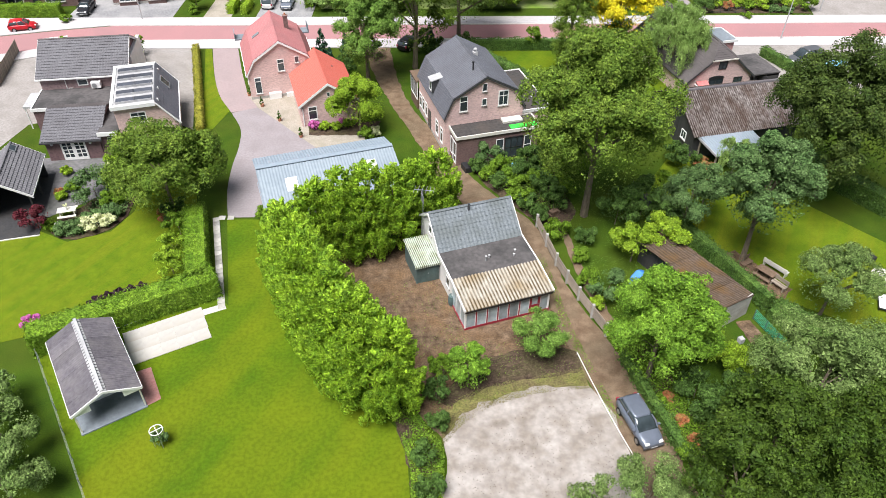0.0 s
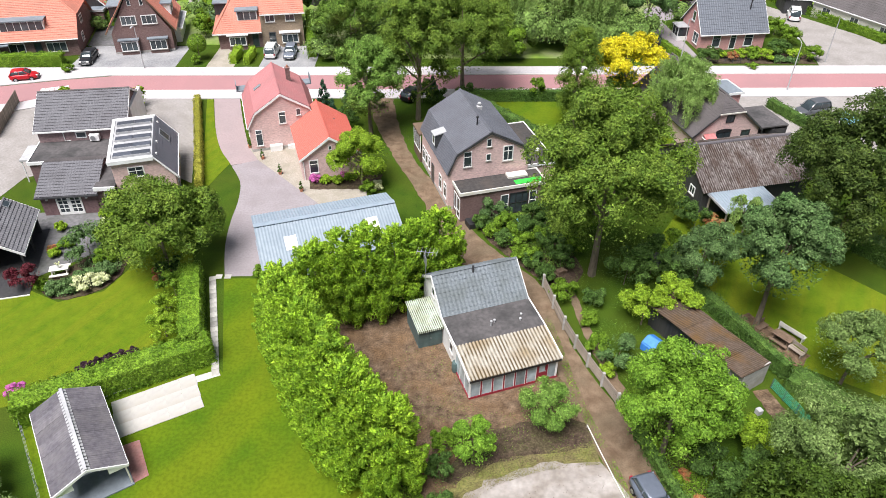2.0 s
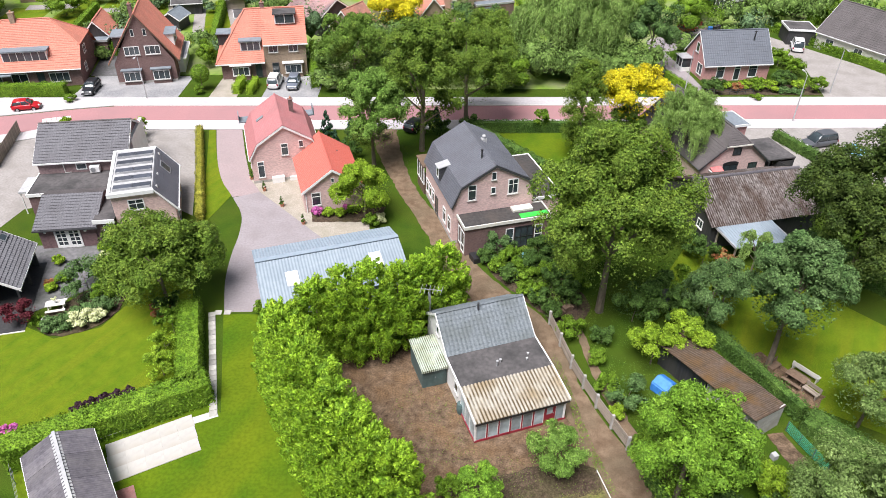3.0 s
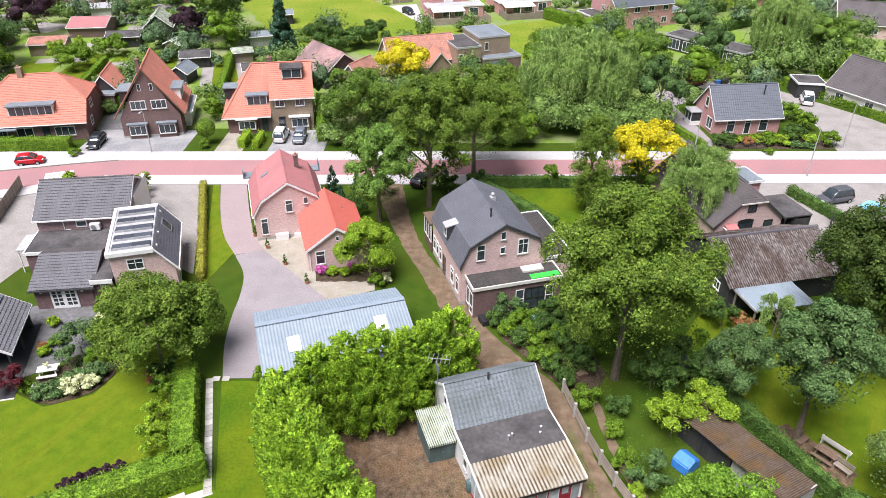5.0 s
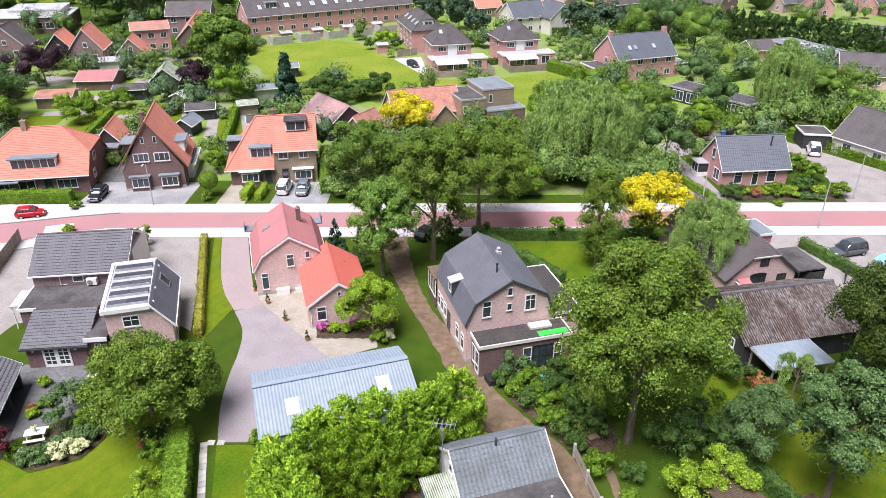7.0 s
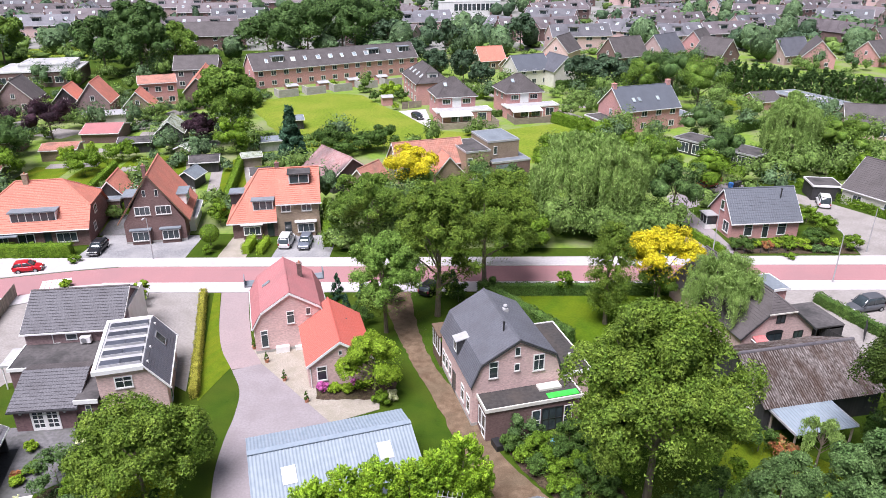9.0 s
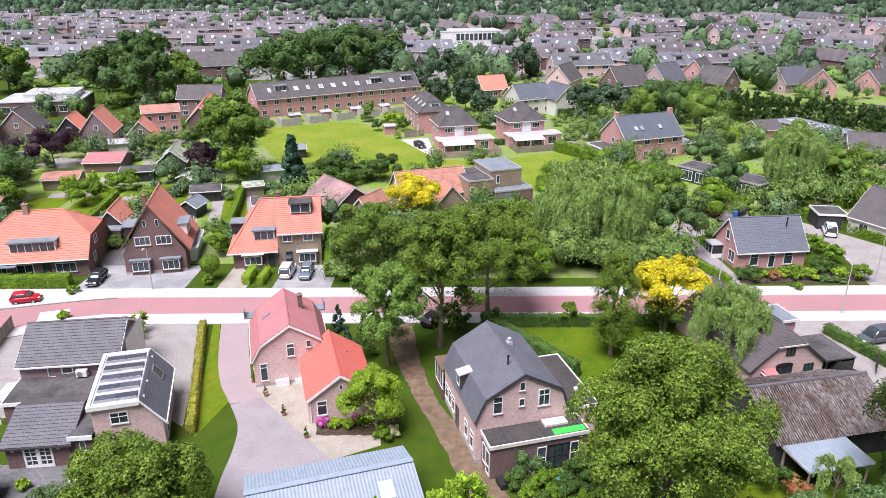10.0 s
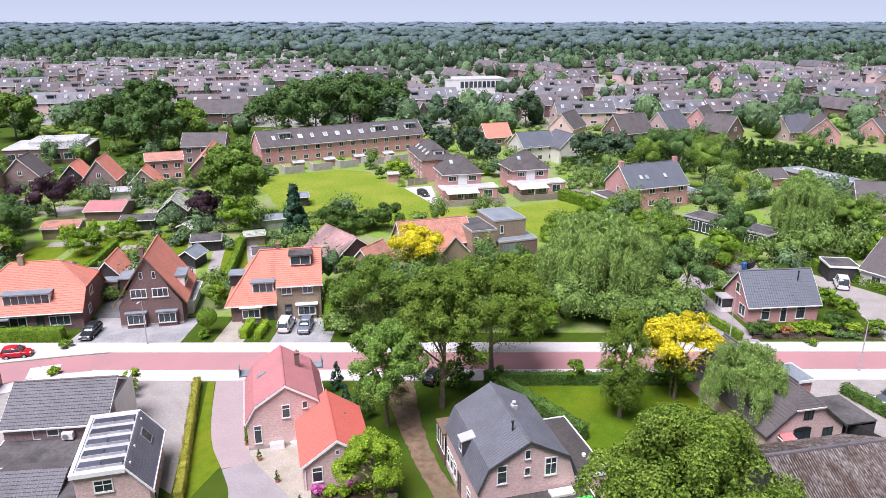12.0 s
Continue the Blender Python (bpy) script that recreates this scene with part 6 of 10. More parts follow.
def leaf_mesh(name, c, n, size, aspect, material, hang=0.0, shells=(), flow=None):
    """Many small pointed leaves: centres c, facing n, of one size or a size each."""
    k = len(c)
    n = n / np.maximum(np.linalg.norm(n, axis=1, keepdims=True), 1e-6)
    r = rng.normal(size=(k, 3))
    u = np.cross(n, r)
    if flow is not None:
        u = flow + 0.8 * r / np.maximum(np.linalg.norm(r, axis=1, keepdims=True), 1e-6)
        n = np.cross(np.cross(u, n), u)
        n /= np.maximum(np.linalg.norm(n, axis=1, keepdims=True), 1e-6)
    if hang:
        u = u * (1 - hang) + np.array([0, 0, -hang])
        n = n - (n * u).sum(1, keepdims=True) * u / np.maximum((u * u).sum(1, keepdims=True), 1e-6)
    u /= np.maximum(np.linalg.norm(u, axis=1, keepdims=True), 1e-6)
    v = np.cross(n, u)
    s = (size * rng.uniform(0.65, 1.35, k))[:, None]
    bend = n * s * 0.18
    verts = np.stack([c - u * s * 0.8 - v * s * aspect, c - u * s * 0.6 + v * s * aspect, c + u * s * 1.1 + bend], 1).reshape(-1, 3)
    # the lumpy leaf masses below the outermost leaves
    parts_, faces_, base = [verts], [np.zeros((0, 4), dtype=np.int32)], 3 * k
    for x, y, z, rx, rz, grid in shells:
        sv, sf = SHELLS[grid]
        a, b = sv * 2.6 + np.array([x, y, z]) * 1.7, sv * 5.3 + np.array([y, z, x])
        lump = 1 + 0.17 * np.sin(a[:, 0] + a[:, 2]) * np.cos(a[:, 1] - a[:, 2]) + 0.12 * np.sin(b[:, 0]) * np.sin(b[:, 1] + b[:, 2])
        parts_.append(sv * lump[:, None] * np.array([rx, rx, rz]) + np.array([x, y, z]))
        faces_.append(sf + base)
        base += len(sv)
    verts, quads = np.concatenate(parts_), np.concatenate(faces_).astype(np.int32)
    loops = np.concatenate([np.arange(3 * k, dtype=np.int32), quads.ravel()])
    starts = np.concatenate([np.arange(0, 3 * k, 3, dtype=np.int32), 3 * k + np.arange(0, quads.size, 4, dtype=np.int32)])
    me = bpy.data.meshes.new(name)
    me.vertices.add(len(verts))
    me.vertices.foreach_set("co", verts.astype(np.float32).ravel())
    me.loops.add(loops.size)
    me.loops.foreach_set("vertex_index", loops)
    me.polygons.add(len(starts))
    me.polygons.foreach_set("loop_start", starts)
    me.polygons.foreach_set("use_smooth", np.arange(len(starts)) >= k)
    me.materials.append(material)
    me.update(calc_edges=True)
    me.validate()
    return me


def ball_dirs(k):
    d = rng.normal(size=(k, 3))
    return d / np.linalg.norm(d, axis=1, keepdims=True)


def crown_points(shape, r, z0, z1, clumps, k):
    """Leaf places and facings of a crown made of many uneven clumps, the clumps' middles, and the lumps inside."""
    hz, cz = (z1 - z0) / 2, (z0 + z1) / 2
    d = ball_dirs(clumps)
    d[:, 2] = np.where(d[:, 2] < -0.35, -d[:, 2] * 0.6, d[:, 2])
    d /= np.linalg.norm(d, axis=1, keepdims=True)
    if shape in ("cone", "thuja", "poplar"):
        t = rng.uniform(0, 1, clumps) ** (1.25 if shape == "cone" else 0.95)
        a = rng.uniform(0, math.tau, clumps)
        prof = {"cone": (1 - t) ** 0.85, "thuja": np.sqrt(np.clip(1 - t ** 2.2, 0, 1)) * (0.72 + 0.28 * np.minimum(t * 3, 1)), "poplar": np.sin(np.pi * np.clip(t * 0.86 + 0.12, 0, 1)) ** 0.6}[shape]
        rr = r * prof * (rng.uniform(0.74, 0.93, clumps) if shape == "thuja" else rng.uniform(0.6, 0.88, clumps))
        cc = np.stack([np.cos(a) * rr, np.sin(a) * rr, z0 + (z1 - z0) * (0.03 + 0.93 * t)], 1)
        cr = r * (rng.uniform(0.12, 0.21, clumps) if shape == "thuja" else rng.uniform(0.17, 0.3, clumps)) * (0.55 + 0.45 * prof)
        d = np.stack([np.cos(a), np.sin(a), 0.35 + 0 * a], 1)
    else:
        # lobes round the middle of the crown, and clumps on the lobes
        lobes = max(6, clumps // 8)
        i = np.arange(lobes) + 0.5
        up = 1 - i / lobes * 1.35
        turn = i * 2.39996 + rng.uniform(0, 6)
        flat = np.sqrt(1 - up ** 2)
        ld = np.stack([flat * np.cos(turn), flat * np.sin(turn), up], 1) + rng.normal(0, 0.12, (lobes, 3))
        ld /= np.linalg.norm(ld, axis=1, keepdims=True)
        lc = ld * rng.uniform(0.52, 0.74, lobes)[:, None]
        lr = rng.uniform(0.26, 0.38, lobes)
        own = rng.integers(0, lobes, clumps)
        d = d + ld[own] * 0.9
        d /= np.linalg.norm(d, axis=1, keepdims=True)
        unit = lc[own] + d * (lr[own] * rng.uniform(0.6, 1.0, clumps))[:, None]
        cc = unit * np.array([r, r, hz]) + np.array([0, 0, cz])
        cr = r * rng.uniform(0.12, 0.22, clumps) * (60 / max(clumps, 24)) ** 0.22
    which = rng.choice(clumps, k, p=cr ** 2 / (cr ** 2).sum())
    if shape == "thuja":
        # upright pointed sprays
        ax = d * np.array([0.8, 0.8, 1.0]) + np.array([0, 0, 0.6])
        ax /= np.linalg.norm(ax, axis=1, keepdims=True)
        s = rng.uniform(0, 1, k)
        e = ball_dirs(k)
        side = e - (e * ax[which]).sum(1, keepdims=True) * ax[which]
        side /= np.maximum(np.linalg.norm(side, axis=1, keepdims=True), 1e-6)
        p = cc[which] + ax[which] * ((s * 2.1 - 0.6) * cr[which])[:, None] + side * (cr[which] * 0.95 * (1 - s) ** 0.5 * rng.uniform(0.82, 1.04, k))[:, None]
        n = side * 0.8 + ax[which] * 0.5 + ball_dirs(k) * 0.45
    else:
        e = ball_dirs(k)
        e = e + 0.8 * d[which] + np.array([0, 0, 0.25])
        e /= np.linalg.norm(e, axis=1, keepdims=True)
        p = cc[which] + e * cr[which][:, None] * rng.uniform(0.6, 1.15, k)[:, None]
        n = e * 0.95 + ball_dirs(k) * 0.6 + np.array([0, 0, 0.15])
        if shape in ("round", "willow"):
            # loose leaves between the clumps
            loose = rng.uniform(0, 1, k) < 0.12
            q = ball_dirs(k) * rng.uniform(0.5, 0.92, k)[:, None] * np.array([r, r, hz]) + np.array([0, 0, cz])
            p[loose] = q[loose]
    if shape == "willow":
        # curtains of twigs hanging from the clumps
        e[:, 2] *= 0.4
        p = cc[which] + e * (cr[which] * rng.uniform(0.2, 0.75, k))[:, None]
        out = np.clip(np.hypot(p[:, 0], p[:, 1]) / r, 0.25, 1)
        p[:, 2] -= rng.uniform(0, 1, k) ** 1.5 * (z1 - z0) * 0.42 * out
        n = e * np.array([1, 1, 0]) * 0.8 + ball_dirs(k) * 0.5 + np.array([0, 0, 0.7])
        p[:, 2] = np.maximum(p[:, 2], 0.08)
    # broad leaves deep inside, which close the crown
    deep = int(k * 0.2)
    w = rng.choice(clumps, deep, p=cr ** 2 / (cr ** 2).sum())
    mid = np.array([0, 0, cz if shape in ("round", "willow") else 0.0])
    base = cc[w] if shape in ("round", "willow") else cc[w] * np.array([1, 1, 1.0])
    pull = rng.uniform(0.55, 0.9, deep)[:, None]
    q = mid + (base - mid) * (pull if shape in ("round", "willow") else np.concatenate([pull, pull, 1 + 0 * pull], 1)) + rng.normal(0, 0.25, (deep, 3)) * cr[w][:, None]
    p = np.concatenate([p, q])
    p[:, 2] = np.maximum(p[:, 2], 0.08)
    n = np.concatenate([n, ball_dirs(deep) + d[w] * 0.6])
    size = np.concatenate([np.ones(k), np.full(deep, 2.7)])
    flow = np.concatenate([ax[which], ax[w]]) if shape == "thuja" else None
    return p, n, cc, size, flow


SPECIES = dict(
    linden=("linden", "round", 0.05, "dense linden with deep green leaves"),
    purplebush=("purple", "round", 0.02, "low dark purple shrub beside the hedge"),
    ash=("ash", "round", 0.14, "ash tree with a loose light green crown"),
    birch=("willow", "willow", 0.16, "birch with a soft hanging green crown"), hedgetree=("dark", "thuja", 0.0, "tall slim green tree in a dense row"),
    oldoak=("oldoak", "round", 0.1, "large dense tree with dark olive-green leaves"),
    oak=("oak", "round", 0.22, "broadleaf tree with a dense mid-green crown"), dark=("dark", "round", 0.15, "tall tree with a dense dark green crown"),
    big=("big", "round", 0.2, "large maple with a broad full green crown"), walnut=("walnut", "round", 0.18, "walnut tree with fresh bright green leaves"),
    grey=("grey", "round", 0.27, "tree with silvery grey-green leaves"), willow=("willow", "willow", 0.12, "large weeping willow with hanging pale foliage"),
    pale=("pale", "round", 0.1, "shrubby tree with pale feathery leaves"), lime=("lime", "round", 0.2, "small tree with yellow-green leaves"),
    poplar=("big", "poplar", 0.12, "slender upright tree with thin green foliage"), bush=("hedge", "round", 0.02, "rounded green garden shrub"),
    darkbush=("hedge_dark", "round", 0.02, "dense dark green shrub"), yellow=("yellow", "round", 0.3, "tree with vivid golden yellow leaves"),
    purple=("purple", "round", 0.1, "tree with dark purple foliage"), red=("red", "round", 0.1, "low Japanese maple with dark red leaves"),
    thuja=("conifer", "thuja", 0.0, "tall bright green conifer in a dense row"), cedar=("cedar", "cone", 0.04, "dense blue-green conifer shaped like a cone"),
    street=("far", "round", 0.22, "street tree with a rounded green crown"), limebush=("lime", "round", 0.03, "bright yellow-green garden shrub"),
    greybush=("grey", "round", 0.02, "silvery grey-green rounded shrub"), whitebush=("flower_white", "round", 0.02, "shrub covered in cream-white blossom"),
    pinkbush=("flower_pink", "round", 0.02, "shrub with magenta blossom"), redbush=("flower_red", "round", 0.02, "low shrub with orange-red leaves"))


def tree(kind, x, y, h, r, leaf=0.2, n=6000, clumps=60, group="", label="", low=None):
    """A tree or shrub: a tapered trunk with limbs, and a crown of many small leaves in uneven clumps."""
    leaf_kind, shape, clear, text = SPECIES[kind]
    clear = clear if low is None else low
    if shape == "willow":
        leaf, n = leaf * 1.15, int(n * 1.5)
    if leaf <= 0.25:
        leaf, n = leaf * (0.53 if n > 5000 else 0.6), int(n * (1.45 if n > 5000 else 1.0))
    else:
        leaf, n = leaf * 0.82, int(n * 1.6)
    if y > 108 and r > 2.4 and shape != "willow":
        leaf, n = leaf * 1.08, int(n * 1.5)
    shrub = "bush" in kind or kind in ("red",)
    nm = "shrub" if shrub else ("conifer" if kind in ("thuja", "cedar") else "tree")
    t = thing(nm, label or text, nm, at(x, y, float(rng.uniform(0, 360))), group)
    p, nn, cc, sizes, flow = crown_points(shape, r, h * clear, h, int(clumps * 1.15) if kind == "thuja" else int(max(clumps, n // 230) * 1.25), n)
    material = LEAF.get(leaf_kind) or M[leaf_kind]
    fill = []
    if shape == "round" and y > 108:
        mid = np.array([0, 0, h * (0.5 + clear / 2)])
        fill = [(*(mid + (c - mid) * 0.72), r * 0.25, h * (1 - clear) * 0.12, 3) for c in cc[:: max(1, len(cc) // 12)]]
        sizes = np.minimum(sizes, 1.5) * 0.9
    crown = part("foliage" if shrub else "crown", leaf_mesh("crown", p, nn, leaf * sizes, 0.3 if shape == "willow" else (0.5 if kind == "walnut" else 0.62), material, 0.6 if shape == "willow" else 0.0, fill, flow), None, t)
    bm = bmesh.new()
    tr = max(0.03, 0.017 * h) if not shrub else 0.04
    top = h * (0.72 if not shrub else 0.5)
    lean = rng.uniform(-0.03, 0.03, 2) * h
    tube(bm, [(0, 0, -0.1), (lean[0] * 0.2, lean[1] * 0.2, h * 0.18), (lean[0] * 0.6, lean[1] * 0.6, top * 0.6), (lean[0], lean[1], top)], [tr * 1.35, tr, tr * 0.65, tr * 0.2], 7)
    for c in cc[rng.choice(len(cc), min(len(cc), 0 if kind in ("thuja", "cedar", "hedgetree") else (9 if not shrub else 3)), replace=False)]:
        z = max(h * max(clear, 0.12) * 0.9, c[2] * 0.55)
        f = min(z / top, 1)
        tube(bm, [(lean[0] * f, lean[1] * f, z), (c[0] * 0.5, c[1] * 0.5, z * 0.45 + c[2] * 0.55), tuple(c)], [tr * 0.45, tr * 0.3, tr * 0.1], 5)
    part("trunk" if not shrub else "stem", bm, M["bark"], t)
    return t


def hedge(x0, y0, x1, y1, width, h, kind="hedge", leaf=0.1, dens=54, label="clipped green hedge between the gardens", rough=0.07):
    """A clipped hedge between two points: a leafy skin over a dark twiggy core."""
    L = math.hypot(x1 - x0, y1 - y0)
    t = thing("hedge", label, "hedge", at(x0, y0, math.degrees(math.atan2(y1 - y0, x1 - x0))))
    faces = [(L * width, 4), (L * h, 0), (L * h, 1), (width * h, 2), (width * h, 3)]
    P, N = [], []
    for area, side in faces:
        k = int(area * dens * 1.45)
        a, b, j = rng.uniform(0, 1, k), rng.uniform(0, 1, k), rng.normal(0, rough, k)
        if side == 4:
            P.append(np.stack([a * L, (b - 0.5) * width, h + j], 1)); N.append(np.tile((0, 0, 1), (k, 1)))
        elif side in (0, 1):
            s = -1 if side == 0 else 1
            P.append(np.stack([a * L, s * (width / 2 + j), b * h], 1)); N.append(np.tile((0, s, 0.3), (k, 1)))
        else:
            s = -1 if side == 2 else 1
            P.append(np.stack([(0 if s < 0 else L) + s * j, (a - 0.5) * width, b * h], 1)); N.append(np.tile((s, 0, 0.3), (k, 1)))
    P, N = np.concatenate(P), np.concatenate(N).astype(float)
    wob = 0.06 * np.sin(P[:, 0] * 2.3) + 0.05 * np.sin(P[:, 0] * 5.1 + 1)
    P[:, 2] += wob * (P[:, 2] / h)
    P[:, 1] += wob * 0.8
    part("foliage", leaf_mesh("hedge_leaves", P, N + ball_dirs(len(P)) * 0.7, leaf * 0.9, 0.62, LEAF[kind]), None, t)
    part("core", boxes((0.1, L - 0.1, -width / 2 + 0.12, width / 2 - 0.12, 0, h - 0.1)), LEAF[kind], t)
    return t


# the conifer row round the cottage
for x, y, h, r in ((-11.6, 55.2, 7.6, 2.2), (-10.9, 52.9, 8.6, 2.5), (-9.9, 50.6, 9.3, 2.6), (-8.9, 48.4, 9.8, 2.7), (-7.8, 46.3, 10.2, 2.7), (-6.7, 44.4, 10.3, 2.7),
                   (-5.5, 42.6, 10.0, 2.7), (-4.3, 41.2, 9.8, 2.6), (-2.9, 40.6, 9.2, 2.3)):
    tree("thuja", x, y, h, r * 1.1, 0.15, 12000, 130, "conifer row")
for x, y, h, r in ((-9.3, 57.0, 8.2, 2.3), (-7.1, 57.3, 9.0, 2.4), (-5.0, 57.6, 9.3, 2.5), (-2.9, 58.6, 8.4, 2.3), (-1.3, 60.6, 7.6, 2.1), (0.7, 62.4, 7.4, 2.4)):
    tree("thuja", x, y, h, r * 1.1, 0.15, 12000, 130, "conifer row")

# large trees on the near side
tree("big", 14.6, 62.4, 17.4, 6.6, 0.2, 30000, 190, low=0.2)
tree("grey", 26.9, 55.3, 12.4, 3.7, 0.2, 17000, 110, low=0.3)
tree("oldoak", 37.8, 64.9, 16.5, 6.8, 0.22, 28000, 180, low=0.1)
tree("walnut", 15.5, 42.9, 10.2, 3.9, 0.19, 19000, 110, low=0.08)
tree("ash", -6.6, 89.6, 12.3, 4.1, 0.2, 12000, 85, low=0.14, label="ash tree with a loose light green crown")
tree("big", -0.9, 93.2, 16.6, 4.9, 0.22, 17000, 110, low=0.13, label="tall street tree with a full green crown")
tree("big", 5.0, 101.2, 15.3, 6.6, 0.22, 20000, 125, low=0.16, label="tall street tree with an olive-green crown")
tree("poplar", 18.0, 91.2, 12.8, 2.7, 0.13, 13000, 190, low=0.1)
tree("yellow", 25.0, 95.0, 9.9, 4.3, 0.24, 6500, 60, low=0.35)
tree("oak", 24.7, 95.6, 5.4, 2.5, 0.18, 4200, 40, label="small green tree below the golden tree", low=0.2)
tree("birch", 30.0, 89.4, 9.8, 4.5, 0.19, 15000, 110)
tree("lime", -7.0, 78.2, 6.3, 3.1, 0.18, 8500, 70, low=0.08, label="small fruit tree with yellow-green leaves")
tree("big", -23.6, 64.0, 8.8, 5.1, 0.2, 17000, 120, low=0.05, label="spreading fruit tree on the garden lawn")
for k, x, y, h, r, n in (("linden", 17.0, 32.0, 8.6, 3.3, 7000), ("linden", 20.2, 34.6, 9.0, 3.8, 9000), ("linden", 23.8, 32.2, 9.6, 4.2, 11000), ("linden", 27.8, 33.4, 9.6, 4.4, 9000), ("linden", 19.6, 28.4, 9.0, 3.8, 5200)):
    tree(k, x, y, h, r, 0.18, n, 80, low=0.05)
tree("pale", 24.4, 38.4, 8.8, 4.6, 0.15, 14000, 90, label="willow thicket with fine pale green leaves")
tree("pale", 31.0, 39.4, 8.2, 4.2, 0.15, 9000, 80, label="willow thicket with fine pale green leaves")
tree("pale", 12.5, 32.6, 4.6, 2.4, 0.11, 6000, 50)
tree("pale", 9.2, 31.8, 3.6, 2.1, 0.12, 3000, 40)
tree("pale", 31.0, 49.0, 6.6, 3.3, 0.15, 8000, 70, label="old apple tree with pale green leaves", low=0.2)
for x, y, h, r in ((18.4, 41.2, 2.4, 1.7), (18.9, 38.6, 3.2, 1.9), (20.8, 40.2, 3.0, 1.8)):
    tree("darkbush", x, y, h, r, 0.15, 3600, 34)
tree("lime", 20.4, 44.6, 2.6, 1.7, 0.18, 2500, 30)
tree("lime", 22.0, 43.0, 2.2, 1.4, 0.18, 2000, 24)
for x, y, h, r in ((-27.4, 38.0, 3.6, 1.9), (-26.2, 34.8, 3.9, 2.2), (-29.4, 41.2, 3.2, 1.5)):
    tree("pale", x, y, h, r + 0.35, 0.14, 4500, 50, "apple trees", "small apple tree with pale grey-green leaves", low=0.15)

# shrubs round the cottage, the beds and the gardens
tree("walnut", 2.5, 42.8, 3.9, 1.7, 0.17, 5200, 50, label="young bright green shrubby tree", low=0.04)
tree("ash", 7.9, 45.8, 3.4, 2.2, 0.13, 6000, 60, label="loose grey-green shrubby tree", low=0.12)
tree("greybush", 6.4, 71.2, 2.6, 1.6, 0.14, 3200, 34)
for k, x, y, h, r in (("bush", 7.6, 69.2, 2.2, 1.3), ("darkbush", 9.3, 68.0, 2.4, 1.4), ("darkbush", 10.9, 65.6, 2.6, 1.4), ("bush", 8.3, 66.4, 1.9, 1.2), ("darkbush", 11.9, 63.4, 2.4, 1.3),
                      ("darkbush", 10.3, 70.2, 2.8, 1.5), ("bush", 12.6, 68.0, 2.6, 1.5), ("bush", 11.4, 59.2, 1.8, 1.3), ("darkbush", 12.8, 71.2, 2.6, 1.4), ("bush", 9.2, 64.3, 1.7, 1.0)):
    tree(k, x, y, h, r, 0.15, 2200, 26)
for k, x, y, h, r in (("darkbush", 5.3, 70.0, 1.5, 1.0), ("bush", 6.1, 68.4, 1.5, 1.0), ("darkbush", 7.1, 66.9, 1.7, 1.1), ("bush", 8.3, 65.0, 1.4, 0.9), ("darkbush", 9.4, 63.2, 1.8, 1.1), ("darkbush", 10.2, 61.6, 1.7, 1.0), ("bush", 10.6, 66.8, 2.0, 1.2),
                      ("darkbush", 11.2, 69.0, 2.2, 1.3), ("bush", 13.2, 65.4, 2.0, 1.2), ("darkbush", 13.6, 70.0, 2.4, 1.3), ("bush", 15.6, 69.4, 2.0, 1.3), ("darkbush", 14.0, 58.4, 1.6, 1.0)):
    tree(k, x, y, h, r, 0.14, 2600, 30)
for k, x, y, h, r in (("darkbush", 17.2, 61.0, 4.2, 1.9), ("darkbush", 19.6, 61.6, 4.6, 2.1), ("bush", 21.9, 63.0, 4.0, 2.0), ("darkbush", 21.4, 60.0, 3.4, 1.7)):
    tree(k, x, y, h, r, 0.17, 3000, 34)
tree("lime", 17.4, 55.8, 3.5, 2.0, 0.17, 3000, 34, label="low spreading fruit tree with yellow-green leaves", low=0.35)
tree("lime", 20.2, 56.8, 3.6, 2.1, 0.17, 3200, 34, label="low spreading fruit tree with yellow-green leaves", low=0.35)
tree("grey", 23.0, 60.0, 6.6, 2.6, 0.16, 6500, 60, label="small tree with silvery willow-like leaves", low=0.12)
tree("willow", 29.6, 66.6, 6.0, 1.8, 0.15, 3500, 40, label="slender feathery green sapling", low=0.2)
tree("grey", 25.6, 62.6, 5.4, 2.2, 0.16, 4500, 46, label="small tree with silvery willow-like leaves", low=0.1)
